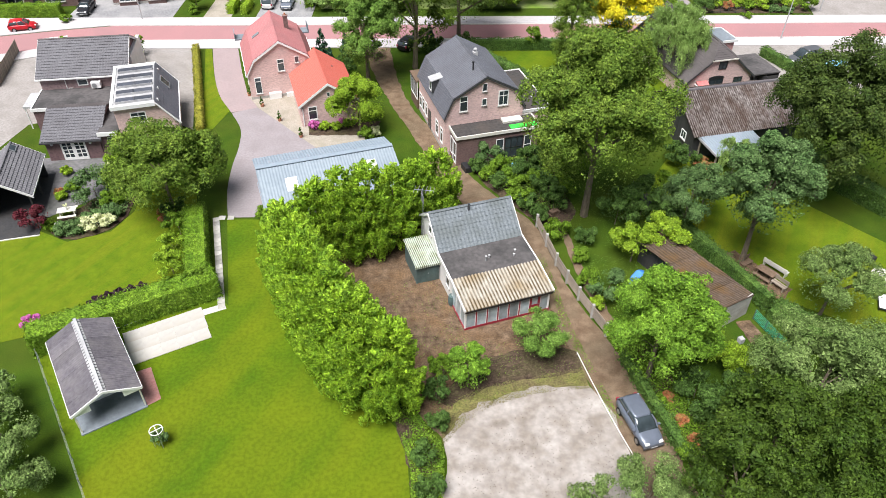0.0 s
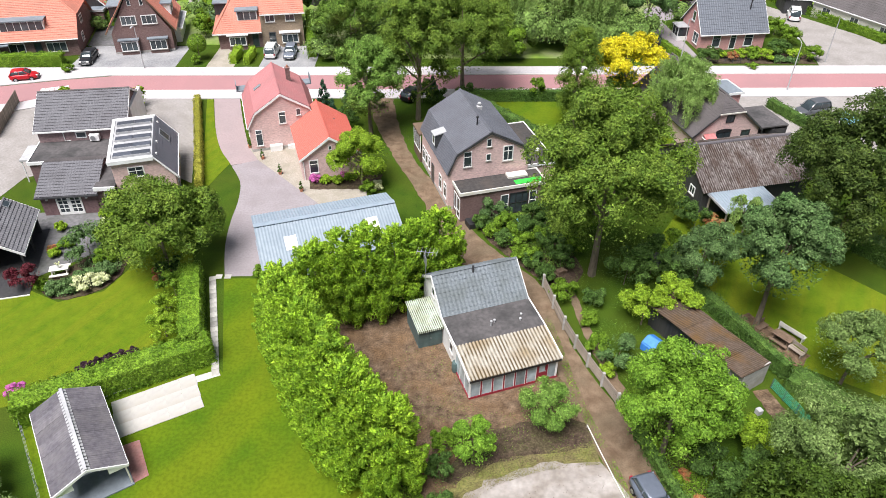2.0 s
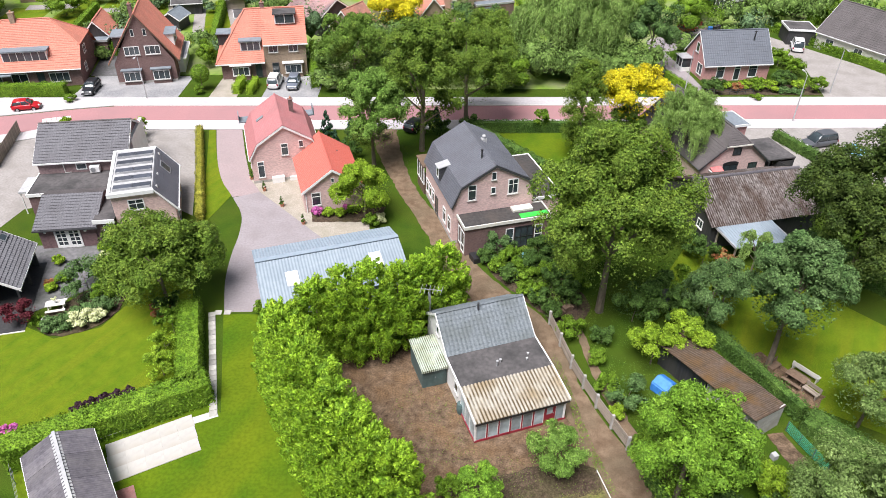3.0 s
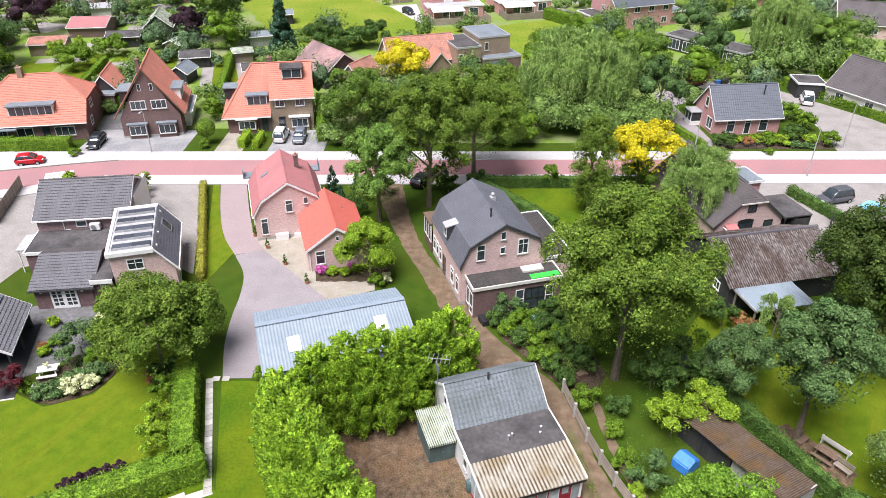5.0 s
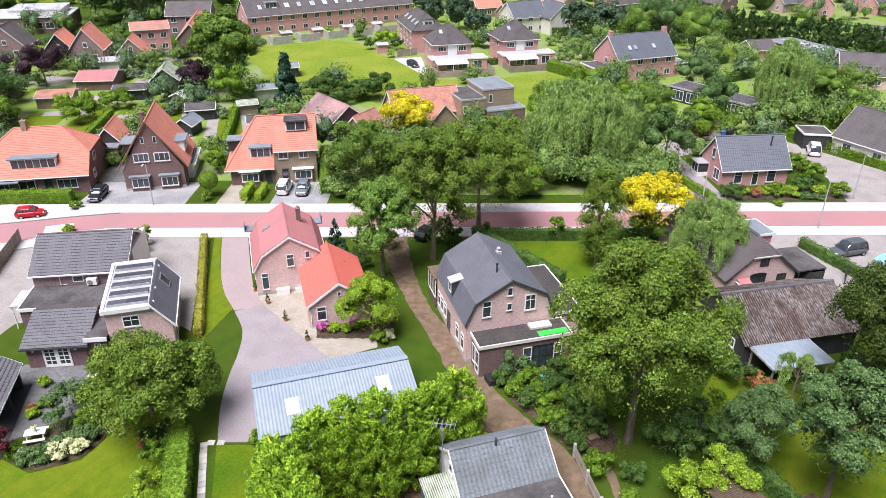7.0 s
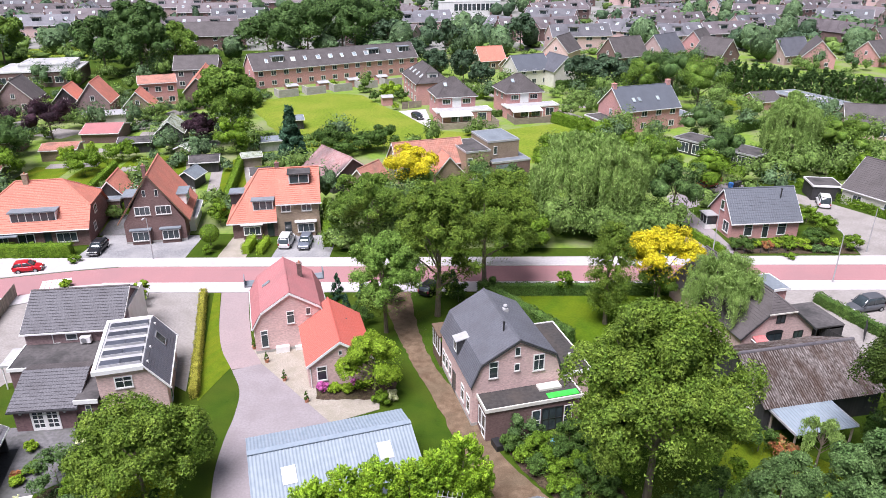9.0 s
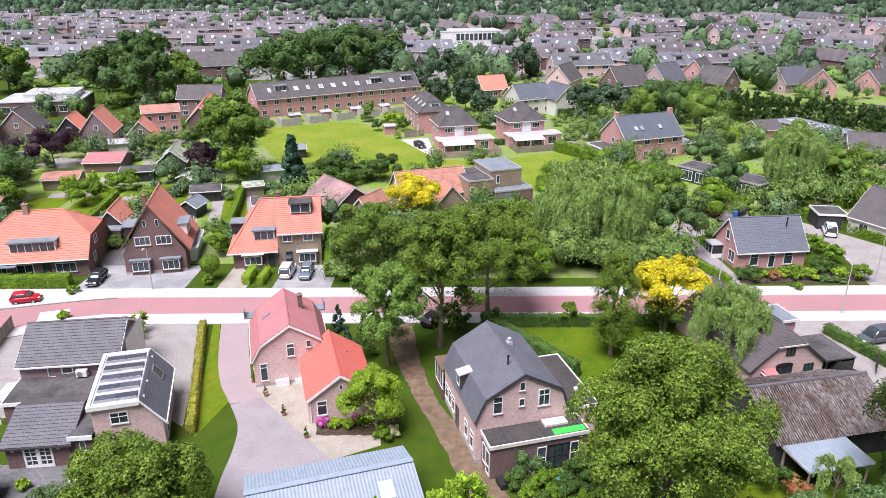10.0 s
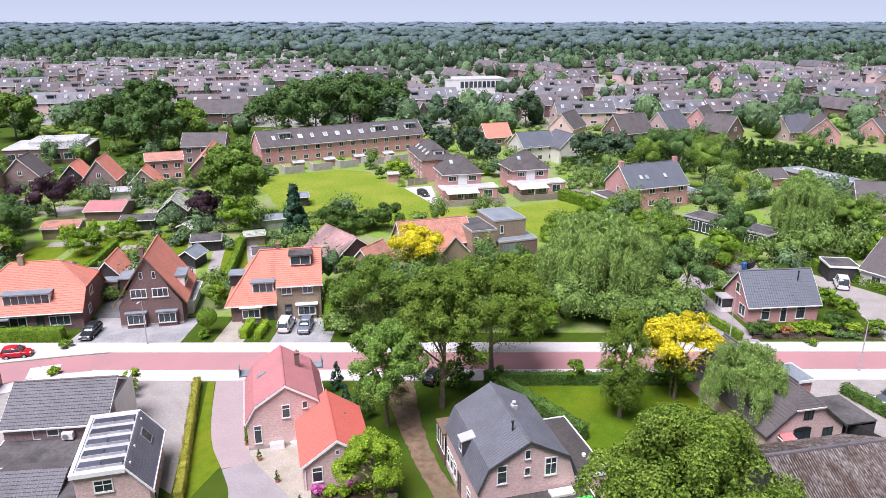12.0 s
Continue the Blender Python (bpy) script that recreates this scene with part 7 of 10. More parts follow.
for k, x, y, h, r in (("darkbush", 26.2, 69.4, 2.8, 1.6), ("redbush", 27.6, 68.0, 2.2, 1.2), ("darkbush", 25.4, 71.4, 2.2, 1.2), ("bush", 13.2, 52.6, 1.7, 1.2), ("greybush", 14.4, 51.4, 2.6, 1.7), ("limebush", 13.4, 50.4, 1.0, 0.7), ("bush", 13.0, 56.0, 1.3, 0.9),
                      ("bush", 14.7, 47.4, 1.2, 0.9), ("redbush", 16.8, 39.0, 0.8, 0.5), ("redbush", 17.2, 37.4, 0.8, 0.55), ("redbush", 16.4, 41.0, 0.7, 0.45), ("bush", 15.2, 43.6, 0.8, 0.7), ("bush", 15.8, 40.6, 0.8, 0.6),
                      ("bush", 16.4, 36.4, 1.0, 0.7), ("darkbush", 0.2, 39.2, 1.6, 0.9), ("darkbush", -0.6, 36.6, 1.5, 1.0), ("darkbush", -0.3, 34.2, 1.6, 1.0), ("darkbush", 0.2, 41.4, 2.2, 1.0), ("bush", 0.6, 43.2, 2.4, 1.0), ("bush", -1.0, 31.6, 1.4, 1.0),
                      ("limebush", -30.6, 71.4, 1.9, 1.4), ("greybush", -30.4, 62.6, 1.0, 1.0), ("bush", -29.4, 65.0, 1.4, 1.1), ("whitebush", -29.0, 62.0, 1.1, 0.8), ("darkbush", -28.9, 66.8, 1.6, 1.1), ("limebush", -34.6, 66.0, 0.8, 0.6), ("redbush", -35.0, 66.8, 0.7, 0.5), ("limebush", -35.6, 70.2, 0.8, 0.6), ("greybush", -30.2, 69.6, 1.2, 1.0), ("greybush", -31.2, 65.9, 3.4, 2.2), ("red", -35.0, 61.6, 2.3, 1.4), ("whitebush", -30.2, 61.4, 1.4, 1.1), ("whitebush", -31.3, 71.0, 0.9, 0.7), ("greybush", -31.6, 61.2, 0.9, 1.1),
                      ("greybush", -29.0, 63.2, 1.1, 1.1), ("greybush", -32.6, 60.9, 0.9, 0.9), ("bush", -33.8, 61.4, 0.9, 0.7), ("bush", -34.0, 67.4, 1.0, 0.7),
                      ("limebush", -21.9, 57.6, 2.6, 1.3), ("limebush", -21.4, 55.2, 2.4, 1.3), ("bush", -21.9, 60.0, 2.8, 1.2), ("darkbush", -22.6, 62.0, 2.6, 1.3), ("redbush", -23.6, 62.4, 1.5, 0.9),
                      ("pinkbush", -30.0, 48.6, 1.9, 0.8), ("purplebush", -26.4, 51.4, 1.0, 0.6), ("purplebush", -25.6, 51.8, 1.0, 0.6), ("purplebush", -24.8, 52.2, 1.0, 0.6), ("purplebush", -24.0, 52.6, 1.0, 0.6), ("purplebush", -23.3, 53.0, 0.9, 0.5),
                      ("pinkbush", -12.0, 78.5, 1.0, 0.6), ("limebush", -10.9, 78.4, 0.8, 0.7), ("limebush", -9.6, 78.4, 0.8, 0.7), ("bush", -8.4, 78.8, 0.9, 0.7), ("pinkbush", -9.0, 79.3, 0.8, 0.5), ("bush", -6.2, 76.6, 1.2, 0.9), ("whitebush", -5.4, 76.9, 1.1, 0.7),
                      ("limebush", -36.3, 97.6, 2.7, 1.1), ("limebush", -36.0, 95.4, 2.5, 1.1), ("bush", -35.8, 93.2, 2.2, 1.0), ("bush", -15.0, 62.6, 1.4, 0.8), ("bush", -14.4, 61.4, 1.2, 0.7),
                      ("darkbush", -0.4, 98.0, 3.0, 1.5), ("darkbush", 1.6, 96.6, 2.6, 1.4), ("darkbush", 5.8, 97.6, 2.4, 1.4), ("bush", 14.6, 98.4, 3.4, 1.1), ("bush", -11.2, 92.0, 1.6, 1.0), ("darkbush", -9.2, 95.4, 2.4, 1.5), ("darkbush", -9.6, 91.4, 2.2, 1.4), ("darkbush", -6.4, 96.2, 2.4, 1.4)):
    tree(k, x, y, h, r, 0.13, int(900 + 900 * r), 22)
for x, y, h in ((-13.0, 97.6, 3.4), (-11.6, 94.6, 2.2), (-9.9, 97.4, 2.8), (-12.2, 91.0, 1.8), (1.0, 99.0, 3.4)):
    tree("cedar", x, y, h, h * 0.3, 0.12, 1600, 40)
hedge(-21.0, 62.2, -18.6, 52.6, 1.8, 2.1)
hedge(-17.2, 53.1, -29.6, 46.9, 2.0, 2.1)
hedge(-24.0, 77.4, -29.3, 98.4, 0.7, 1.1, "box", leaf=0.08, dens=110, label="low clipped yellow-green hedge beside the drive")
hedge(4.4, 99.0, 13.4, 86.8, 1.3, 1.7, "hedge_dark", label="dark green hedge beside the lawn")
hedge(6.2, 98.4, 33.5, 98.4, 0.9, 1.5, "hedge_dark", label="dark green hedge along the street")
hedge(21.6, 63.0, 27.0, 49.6, 0.9, 1.5, "hedge_dark", label="garden fence covered with dark ivy", rough=0.15)
hedge(27.2, 49.4, 33.0, 42.6, 2.2, 1.1, "hedge_dark", label="dense dark ground ivy", rough=0.2)
hedge(37.0, 72.0, 47.0, 56.0, 1.6, 2.0, "hedge_dark", label="dark clipped garden hedge", rough=0.12)
hedge(44.6, 96.4, 48.4, 86.6, 1.1, 1.2, "hedge_dark", label="low clipped hedge beside the forecourt")
hedge(14.2, 44.9, 16.3, 36.2, 0.8, 0.9, "hedge_dark", label="low green hedge beside the track", rough=0.14)


# ---- small things on the near side ----
def fence():
    pts = [(9.95, 60.8), (10.4, 58.0), (10.85, 55.4), (11.4, 53.2), (12.0, 51.2), (12.7, 49.2), (13.4, 47.2)]
    f = thing("fence", "weathered slatted fence between concrete posts", "fence", at(0, 0))
    for x, y in pts:
        part("post", soft_box(x - 0.11, x + 0.11, y - 0.11, y + 0.11, 0, 1.45), M["concrete"], f, "pale concrete post")
    for (xa, ya), (xb, yb) in zip(pts, pts[1:]):
        d = Vector((xb - xa, yb - ya, 0))
        for k in range(5):
            ob = part("slat", boxes((0.1, d.length - 0.1, -0.02, 0.02, 0, 0.16)), M["wood_grey"], f)
            ob.matrix_basis = pose(xa, ya, 0.2 + 0.23 * k, 0, 0, math.degrees(math.atan2(d.y, d.x)))


fence()


def garden_path():
    p = tagged(new("garden_path"), "straight garden path of grey concrete slabs", "path", kind="structure")
    me = mesh_of("slab", soft_box(-0.29, 0.29, -0.29, 0.29, 0.0, 0.05, 0.012), M["slab"])
    runs = [((-19.4, 62.5), (-16.65, 51.2)), ((-18.9, 62.75), (-18.1, 62.75))]
    for (xa, ya), (xb, yb) in runs:
        d = math.hypot(xb - xa, yb - ya)
        n = int(d / 0.6)
        for i in range(n + 1):
            ob = new("slab", me)
            ob.parent = p
            ob.matrix_basis = pose(xa + (xb - xa) * i / n, ya + (yb - ya) * i / n, 0.012, 0, 0, math.degrees(math.atan2(yb - ya, xb - xa)))
    q = tagged(new("patio"), "bleached pale slab patio in front of the garden house", "patio", kind="structure")
    me = mesh_of("slab", soft_box(-0.599, 0.599, -0.599, 0.599, 0.0, 0.06, 0.003), M["patio"])
    a, u, v = Vector((-22.4, 45.1, 0)), Vector((5.0, 2.55, 0)).normalized(), Vector((-1.45, 3.2, 0)).normalized()
    for i in range(5):
        for j in range(3):
            ob = new("slab", me)
            ob.parent = q
            c = a + u * (0.9 + i * 1.2) + v * (0.45 + j * 1.2)
            ob.matrix_basis = pose(c.x, c.y, 0.012, 0, 0, 26.5)
    patch("apron", [(-21.6, 44.5), (-20.5, 45.0), (-19.0, 42.1), (-20.0, 41.4)], 0.045, "redbrickpave", "strip of red paving bricks", "paving")


garden_path()


def loft(stations, W, n=20):
    """A rounded shell through upright sections: x, half width as a share of W, lowest and highest z."""
    bm = bmesh.new()
    rings = []
    for x, w, z0, z1 in stations:
        ring = []
        for i in range(n):
            a = math.tau * (i + 0.5) / n
            cy, sz = math.cos(a), math.sin(a)
            ring.append(bm.verts.new((x, W * w * math.copysign(abs(cy) ** 0.5, cy), (z0 + z1) / 2 + (z1 - z0) / 2 * math.copysign(abs(sz) ** 0.5, sz))))
        rings.append(ring)
    for ra, rb in zip(rings, rings[1:]):
        for i in range(n):
            bm.faces.new((ra[i], rb[i], rb[(i + 1) % n], ra[(i + 1) % n])).smooth = True
    bm.faces.new(rings[0])
    bm.faces.new(rings[-1][::-1])
    bmesh.ops.recalc_face_normals(bm, faces=bm.faces[:])
    return bm


def car(x, y, yaw, paint, label, length=4.0, width=1.7, height=1.48, style="hatch"):
    """A parked car, its nose along local +x."""
    c = thing("car", label, "car", at(x, y, yaw))
    L, W, H = length / 2, width / 2, height
    pm = mat("car_paint", paint, tuple(v * 1.12 for v in paint), 3, rough=0.28, metal=0.25)
    van = style == "van"
    k_ = H / 1.48
    part("body", loft([(-L, 0.78, 0.3, 0.82), (-L * 0.94, 0.92, 0.24, 0.95), (-L * 0.6, 1.0, 0.22, 0.98), (0, 1.0, 0.22, 0.97), (L * 0.42, 0.99, 0.22, 0.95), (L * 0.74, 0.95, 0.22, 0.86), (L * 0.93, 0.86, 0.24, 0.74), (L, 0.66, 0.3, 0.6)], W), pm, c)
    tail = -0.97 if van else -0.93
    part("glazing", loft([(L * tail, 0.8, 0.8, 0.95), (L * (tail + 0.14), 0.84, 0.8, 1.36 * k_), (-L * 0.4, 0.86, 0.8, H - 0.03), (L * 0.0, 0.85, 0.8, H - 0.03), (L * 0.2, 0.83, 0.8, H - 0.14 * k_), (L * 0.52, 0.8, 0.8, 0.93)], W), M["glass"], c)
    part("roof", loft([(L * (tail + 0.1), 0.55, H - 0.2, H - 0.1), (L * (tail + 0.2), 0.74, H - 0.24, H - 0.01), (-L * 0.35, 0.77, H - 0.24, H + 0.02), (L * 0.02, 0.74, H - 0.24, H), (L * 0.12, 0.55, H - 0.2, H - 0.06)], W), pm, c)
    base = 0.93
    lo = [(L * tail, base), (L * 0.5, base)]
    hi = [(L * (tail + 0.16), H - 0.1), (L * 0.12, H - 0.08)]
    for s in (-1, 1):
        bm = bmesh.new()
        for (xa, za), (xb, zb) in ((lo[1], hi[1]), (lo[0], hi[0]), ((-L * 0.25, base), (-L * 0.25, H - 0.06))):
            bm = bmesh.new()
            tube(bm, [(xa, s * W * 0.84, za), ((xa + xb) / 2, s * W * 0.86, (za + zb) / 2), (xb, s * W * 0.72, zb)], 0.05, 6)
            part("pillar", bm, pm, c)
        part("mirror", soft_box(L * 0.36, L * 0.44, s * W - 0.02 if s > 0 else s * W - 0.16, s * W + 0.16 if s > 0 else s * W + 0.02, 0.92, 1.05, 0.02), pm, c)
        part("headlight", soft_box(L - 0.24, L - 0.03, s * (W - 0.35) - 0.16, s * (W - 0.35) + 0.16, 0.58, 0.74, 0.02), M["white"], c)
        part("tail_light", soft_box(-L - 0.01, -L + 0.1, s * (W - 0.18) - 0.1, s * (W - 0.18) + 0.1, 0.65, 0.95, 0.02), M["red_paint"], c)
        for xw in (-L + 0.72, L - 0.78):
            bm = bmesh.new()
            tube(bm, [(xw, s * (W - 0.2), 0.3), (xw, s * (W + 0.015), 0.3)], 0.3, 14)
            wheel = part("tyre", bm, M["rubber"], c)
            bm = bmesh.new()
            tube(bm, [(xw, s * (W + 0.0), 0.3), (xw, s * (W + 0.025), 0.3)], 0.19, 10)
            part("rim", bm, M["rim"], wheel)
    part("bumper", soft_box(L - 0.1, L + 0.04, -W + 0.08, W - 0.08, 0.28, 0.48, 0.03), M["dark_metal"], c)
    part("plate_bar", boxes((L + 0.035, L + 0.05, -0.26, 0.26, 0.36, 0.46)), M["felt_pale"], c)
    return c


car(13.85, 38.9, -75, (0.13, 0.15, 0.19), "silver-grey hatchback parked beside the track")
car(-54.2, 105.6, 14, (0.45, 0.012, 0.02), "small bright red car parked beside the street", 3.5, 1.6)
car(-47.9, 111.9, -88, (0.02, 0.022, 0.026), "black car parked on a clinker forecourt", 4.2)
car(-22.2, 114.2, 88, (0.7, 0.7, 0.68), "white van parked on a forecourt", 4.3, 1.75, 1.9, "van")
car(-19.5, 113.8, -90, (0.16, 0.18, 0.22), "grey-blue car parked on a forecourt", 4.2)
car(-1.6, 99.6, 60, (0.012, 0.012, 0.014), "black car parked under the street trees", 4.3)
car(49.2, 94.2, 195, (0.1, 0.105, 0.115), "dark grey van parked on the pale forecourt", 4.7, 1.85, 1.9, "van")
car(35.8, 118.6, 80, (0.015, 0.015, 0.017), "black car on a paved drive", 4.2)
car(62.2, 129.4, 70, (0.7, 0.7, 0.69), "white trailer van beside a black shed", 4.0, 1.9, 2.1, "van")


def picnic_table(x, y, yaw, m_, label, s=1.0):
    t = thing("picnic_table", label, "table", at(x, y, yaw))
    for k in range(4):
        part("top_board", boxes((-0.8 * s, 0.8 * s, -0.4 + k * 0.2, -0.22 + k * 0.2, 0.72, 0.76)), M[m_], t)
    for s_ in (-1, 1):
        part("bench", boxes((-0.8 * s, 0.8 * s, s_ * 0.72 - 0.14, s_ * 0.72 + 0.14, 0.42, 0.46)), M[m_], t)
        part("leg", boxes((s_ * 0.6 - 0.04, s_ * 0.6 + 0.04, -0.72, 0.72, 0.34, 0.42), (s_ * 0.6 - 0.04, s_ * 0.6 + 0.04, -0.35, -0.27, 0, 0.72), (s_ * 0.6 - 0.04, s_ * 0.6 + 0.04, 0.27, 0.35, 0, 0.72)), M[m_], t)


picnic_table(-33.0, 63.4, 14, "cream", "white picnic table with two benches")
picnic_table(28.3, 53.5, -55, "wood_brown", "brown wooden garden table with benches")


def bench(x, y, yaw, m_, label, length=1.8):
    b = thing("garden_bench", label, "bench", at(x, y, yaw))
    for k in range(4):
        part("seat_slat", boxes((-length / 2, length / 2, -0.25 + 0.13 * k, -0.15 + 0.13 * k, 0.42, 0.46)), M[m_], b)
    for k in range(3):
        part("back_slat", boxes((-length / 2, length / 2, 0.27, 0.31, 0.55 + 0.14 * k, 0.65 + 0.14 * k)), M[m_], b)
    for s in (-1, 1):
        part("leg", boxes((s * (length / 2 - 0.1) - 0.04, s * (length / 2 - 0.1) + 0.04, -0.25, 0.3, 0, 0.42), (s * (length / 2 - 0.1) - 0.04, s * (length / 2 - 0.1) + 0.04, 0.24, 0.3, 0.42, 0.95)), M[m_], b)


bench(29.5, 54.3, 125, "cream", "long pale cushioned garden bench", 2.2)
bench(28.9, 52.2, -60, "wood_grey", "small grey wooden garden bench", 1.3)
bench(27.2, 55.0, 30, "wood_brown", "small brown wooden garden bench", 1.2)


def potted_cone(x, y):
    t = thing("potted_conifer", "small clipped conifer in a terracotta pot", "plant", at(x, y), "pots along the terrace")
    bm = bmesh.new()
    tube(bm, [(0, 0, 0.03), (0, 0, 0.4)], [0.16, 0.23], 12)
    part("pot", bm, M["terracotta"], t)
    p, n, _, _, _ = crown_points("cone", 0.26, 0.38, 1.35, 24, 420)
    part("foliage", leaf_mesh("cone_leaves", p, n, 0.06, 0.6, LEAF["hedge_dark"]), None, t)


for x, y in ((-18.5, 83.6), (-16.05, 80.3), (-13.3, 76.8), (-20.4, 86.2)):
    potted_cone(x, y)


def misc_small():
    # rose hoop on the lawn
    t = thing("plant_hoop", "white wire hoop over a round green shrub", "garden ornament", at(-18.0, 38.4))
    bm = bmesh.new()
    ring = [(0.42 * math.cos(a * math.tau / 20), 0.42 * math.sin(a * math.tau / 20), 1.55) for a in range(21)]
    tube(bm, ring, 0.03, 5)
    for a in range(2):
        c, s = math.cos(a * math.pi / 2 + 0.6), math.sin(a * math.pi / 2 + 0.6)
        tube(bm, [(-0.42 * c, -0.42 * s, 1.55), (0.42 * c, 0.42 * s, 1.55)], 0.025, 5)
    part("hoop", bm, M["white"], t)
    bm = bmesh.new()
    for a in range(4):
        c, s = 0.4 * math.cos(a * math.pi / 2 + 0.6), 0.4 * math.sin(a * math.pi / 2 + 0.6)
        tube(bm, [(c, s, 0), (c, s, 1.55)], 0.02, 5)
    part("frame", bm, M["grey_metal"], t)
    p, n, _, _, _ = crown_points("round", 0.55, 0.05, 1.35, 24, 1300)
    part("foliage", leaf_mesh("hoop_leaves", p, n, 0.08, 0.6, LEAF["grey"]), None, t)
    # water barrel and compost bin beside the cottage
    for x, y, m_, lab in ((1.75, 50.95, "green_paint", "dark green plastic water barrel"), (1.9, 51.7, "felt_pale", "pale plastic bag of rubbish")):
        b = thing("barrel", lab, "barrel", at(x, y))
        bm = bmesh.new()
        tube(bm, [(0, 0, 0), (0, 0, 0.3), (0, 0, 0.7), (0, 0, 0.95)], [0.27, 0.33, 0.33, 0.28], 14)
        part("body", bm, M[m_], b)
        bm = bmesh.new()
        tube(bm, [(0, 0, 0.95), (0, 0, 1.02)], [0.3, 0.26], 14)
        part("lid", bm, M[m_], b)
    # dark box and doormat by the side door of the grey-roofed house
    single("storage_box", soft_box(-0.35, 0.35, -0.6, 0.6, 0, 0.6), M["black"], "black plastic storage box beside the track", "box", at(4.1, 70.2, 20))
    # blue tarpaulin over a stack
    bm = bmesh.new()
    extrude(bm, [(-0.8, 0), (-0.74, 0.8), (0, 1.2), (0.74, 0.8), (0.8, 0)], "y", -0.7, 0.7)
    bmesh.ops.bevel(bm, geom=bm.edges[:], offset=0.08, segments=2, affect="EDGES")
    single("tarpaulin", bm, M["blue_tarp"], "bright blue tarpaulin over a garden stack", "tarpaulin", at(17.6, 52.9, 35))
    bm = bmesh.new()
    extrude(bm, [(-0.6, 0), (-0.5, 0.3), (0.3, 0.42), (0.6, 0)], "y", -0.35, 0.35)
    single("tarpaulin", bm, M["blue_cloth"], "small pale blue sheet on the garden ground", "tarpaulin", at(9.3, 70.7, 10))
    # rope along the parking place
    bm = bmesh.new()
    pts = [Vector((10.8, 45.3, 0.35)).lerp(Vector((13.2, 35.2, 0.35)), k / 12) - Vector((0, 0, 0.25 * math.sin(math.pi * k / 12))) for k in range(13)]
    tube(bm, pts, 0.03, 5)
    r = thing("rope_barrier", "white rope strung along the gravel", "rope", at(0, 0))
    part("rope", bm, M["white"], r)
    for p in (pts[0], pts[-1]):
        bm = bmesh.new()
        tube(bm, [(p.x, p.y, 0), (p.x, p.y, 0.5)], 0.035, 6)
        part("post", bm, M["wood_grey"], r)
    # wire fence along the left plot
    w = thing("wire_fence", "thin green wire fence with metal posts", "fence", at(0, 0))
    a, b = Vector((-29.6, 47.2, 0)), Vector((-19.6, 31.4, 0))
    for k in range(9):
        p = a.lerp(b, k / 8)
        bm = bmesh.new()
        tube(bm, [(p.x, p.y, 0), (p.x, p.y, 1.15)], 0.03, 5)
        part("post", bm, M["green_paint"], w)
    for z in (0.3, 0.7, 1.1):
        bm = bmesh.new()
        tube(bm, [(a.x, a.y, z), (b.x, b.y, z)], 0.012, 4)
        part("wire", bm, M["grey_metal"], w)
    # low rail along the hedge
    bm = bmesh.new()
    tube(bm, [(-24.0, 48.7, 0.35), (-20.6, 50.5, 0.35), (-20.3, 50.9, 0.9)], 0.035, 5)
    single("rail", bm, M["felt_pale"], "pale metal rail below the hedge", "rail")
    # bird bath on the terrace bed
    bm = bmesh.new()
    tube(bm, [(0, 0, 0), (0, 0, 0.08), (0, 0, 0.55), (0, 0, 0.62), (0, 0, 0.7)], [0.22, 0.1, 0.08, 0.32, 0.36], 12)
    single("bird_bath", bm, M["concrete"], "round grey stone bird bath", "bird bath", at(-33.0, 61.4))
    # street lamps
    for x, y, hh, arm in ((-39.3, 109.1, 6.0, -1.0), (37.3, 110.6, 6.5, -1.0), (49.2, 101.3, 6.5, 1.2), (58.9, 110.8, 6.5, -1.0)):
        s = thing("street_lamp", "slim pale street lamp with a short arm", "street lamp", at(x, y), "street lamps")
        bm = bmesh.new()
        tube(bm, [(0, 0, 0), (0, 0, hh * 0.5), (0, 0, hh), (0, arm * 0.4, hh + 0.2), (0, arm, hh + 0.25)], [0.09, 0.07, 0.05, 0.045, 0.04], 8)
        part("pole", bm, M["felt_pale"], s)
        part("lamp_head", soft_box(-0.12, 0.12, arm - 0.3, arm + 0.3, hh + 0.18, hh + 0.3), M["felt_pale"], s)
    # zebra stripes at the side road
    for k in range(6):
        ob = single("road_marking", boxes((-0.25, 0.25, -1.4, 1.4, 0, 0.012)), M["white"], "white painted crossing stripe on the street", "road marking", at(-50.2 + k * 0.55, 101.2 + k * 0.18, 18, 0.031), "crossing stripes")
    # gates and panels by the farmhouse
    for x, y, yaw, wd in ((40.2, 87.2, -60, 3.0), (45.2, 87.0, 60, 2.4)):
        g = thing("gate", "black boarded yard gate", "gate", at(x, y, yaw))
        for k in range(int(wd / 0.2)):
            part("board", boxes((k * 0.2, k * 0.2 + 0.185, 0, 0.04, 0.05, 1.9)), M["wood_black"], g)
        part("rail", boxes((0, wd, 0.04, 0.08, 0.4, 0.52)), M["wood_black"], g)
        part("rail", boxes((0, wd, 0.04, 0.08, 1.45, 1.57)), M["wood_black"], g)
    a = thing("awning", "pale blue market awning on thin posts", "awning", at(50.6, 88.2, 20))
    bm = bmesh.new()
    extrude(bm, [(-1.4, 2.3), (0, 2.75), (1.4, 2.3), (1.4, 2.34), (0, 2.8), (-1.4, 2.34)], "y", -1.2, 1.2)
    part("canopy", bm, M["blue_cloth"], a)
    for x in (-1.3, 1.3):
        for y in (-1.1, 1.1):
            part("post", boxes((x - 0.04, x + 0.04, y - 0.04, y + 0.04, 0, 2.35)), M["felt_pale"], a)
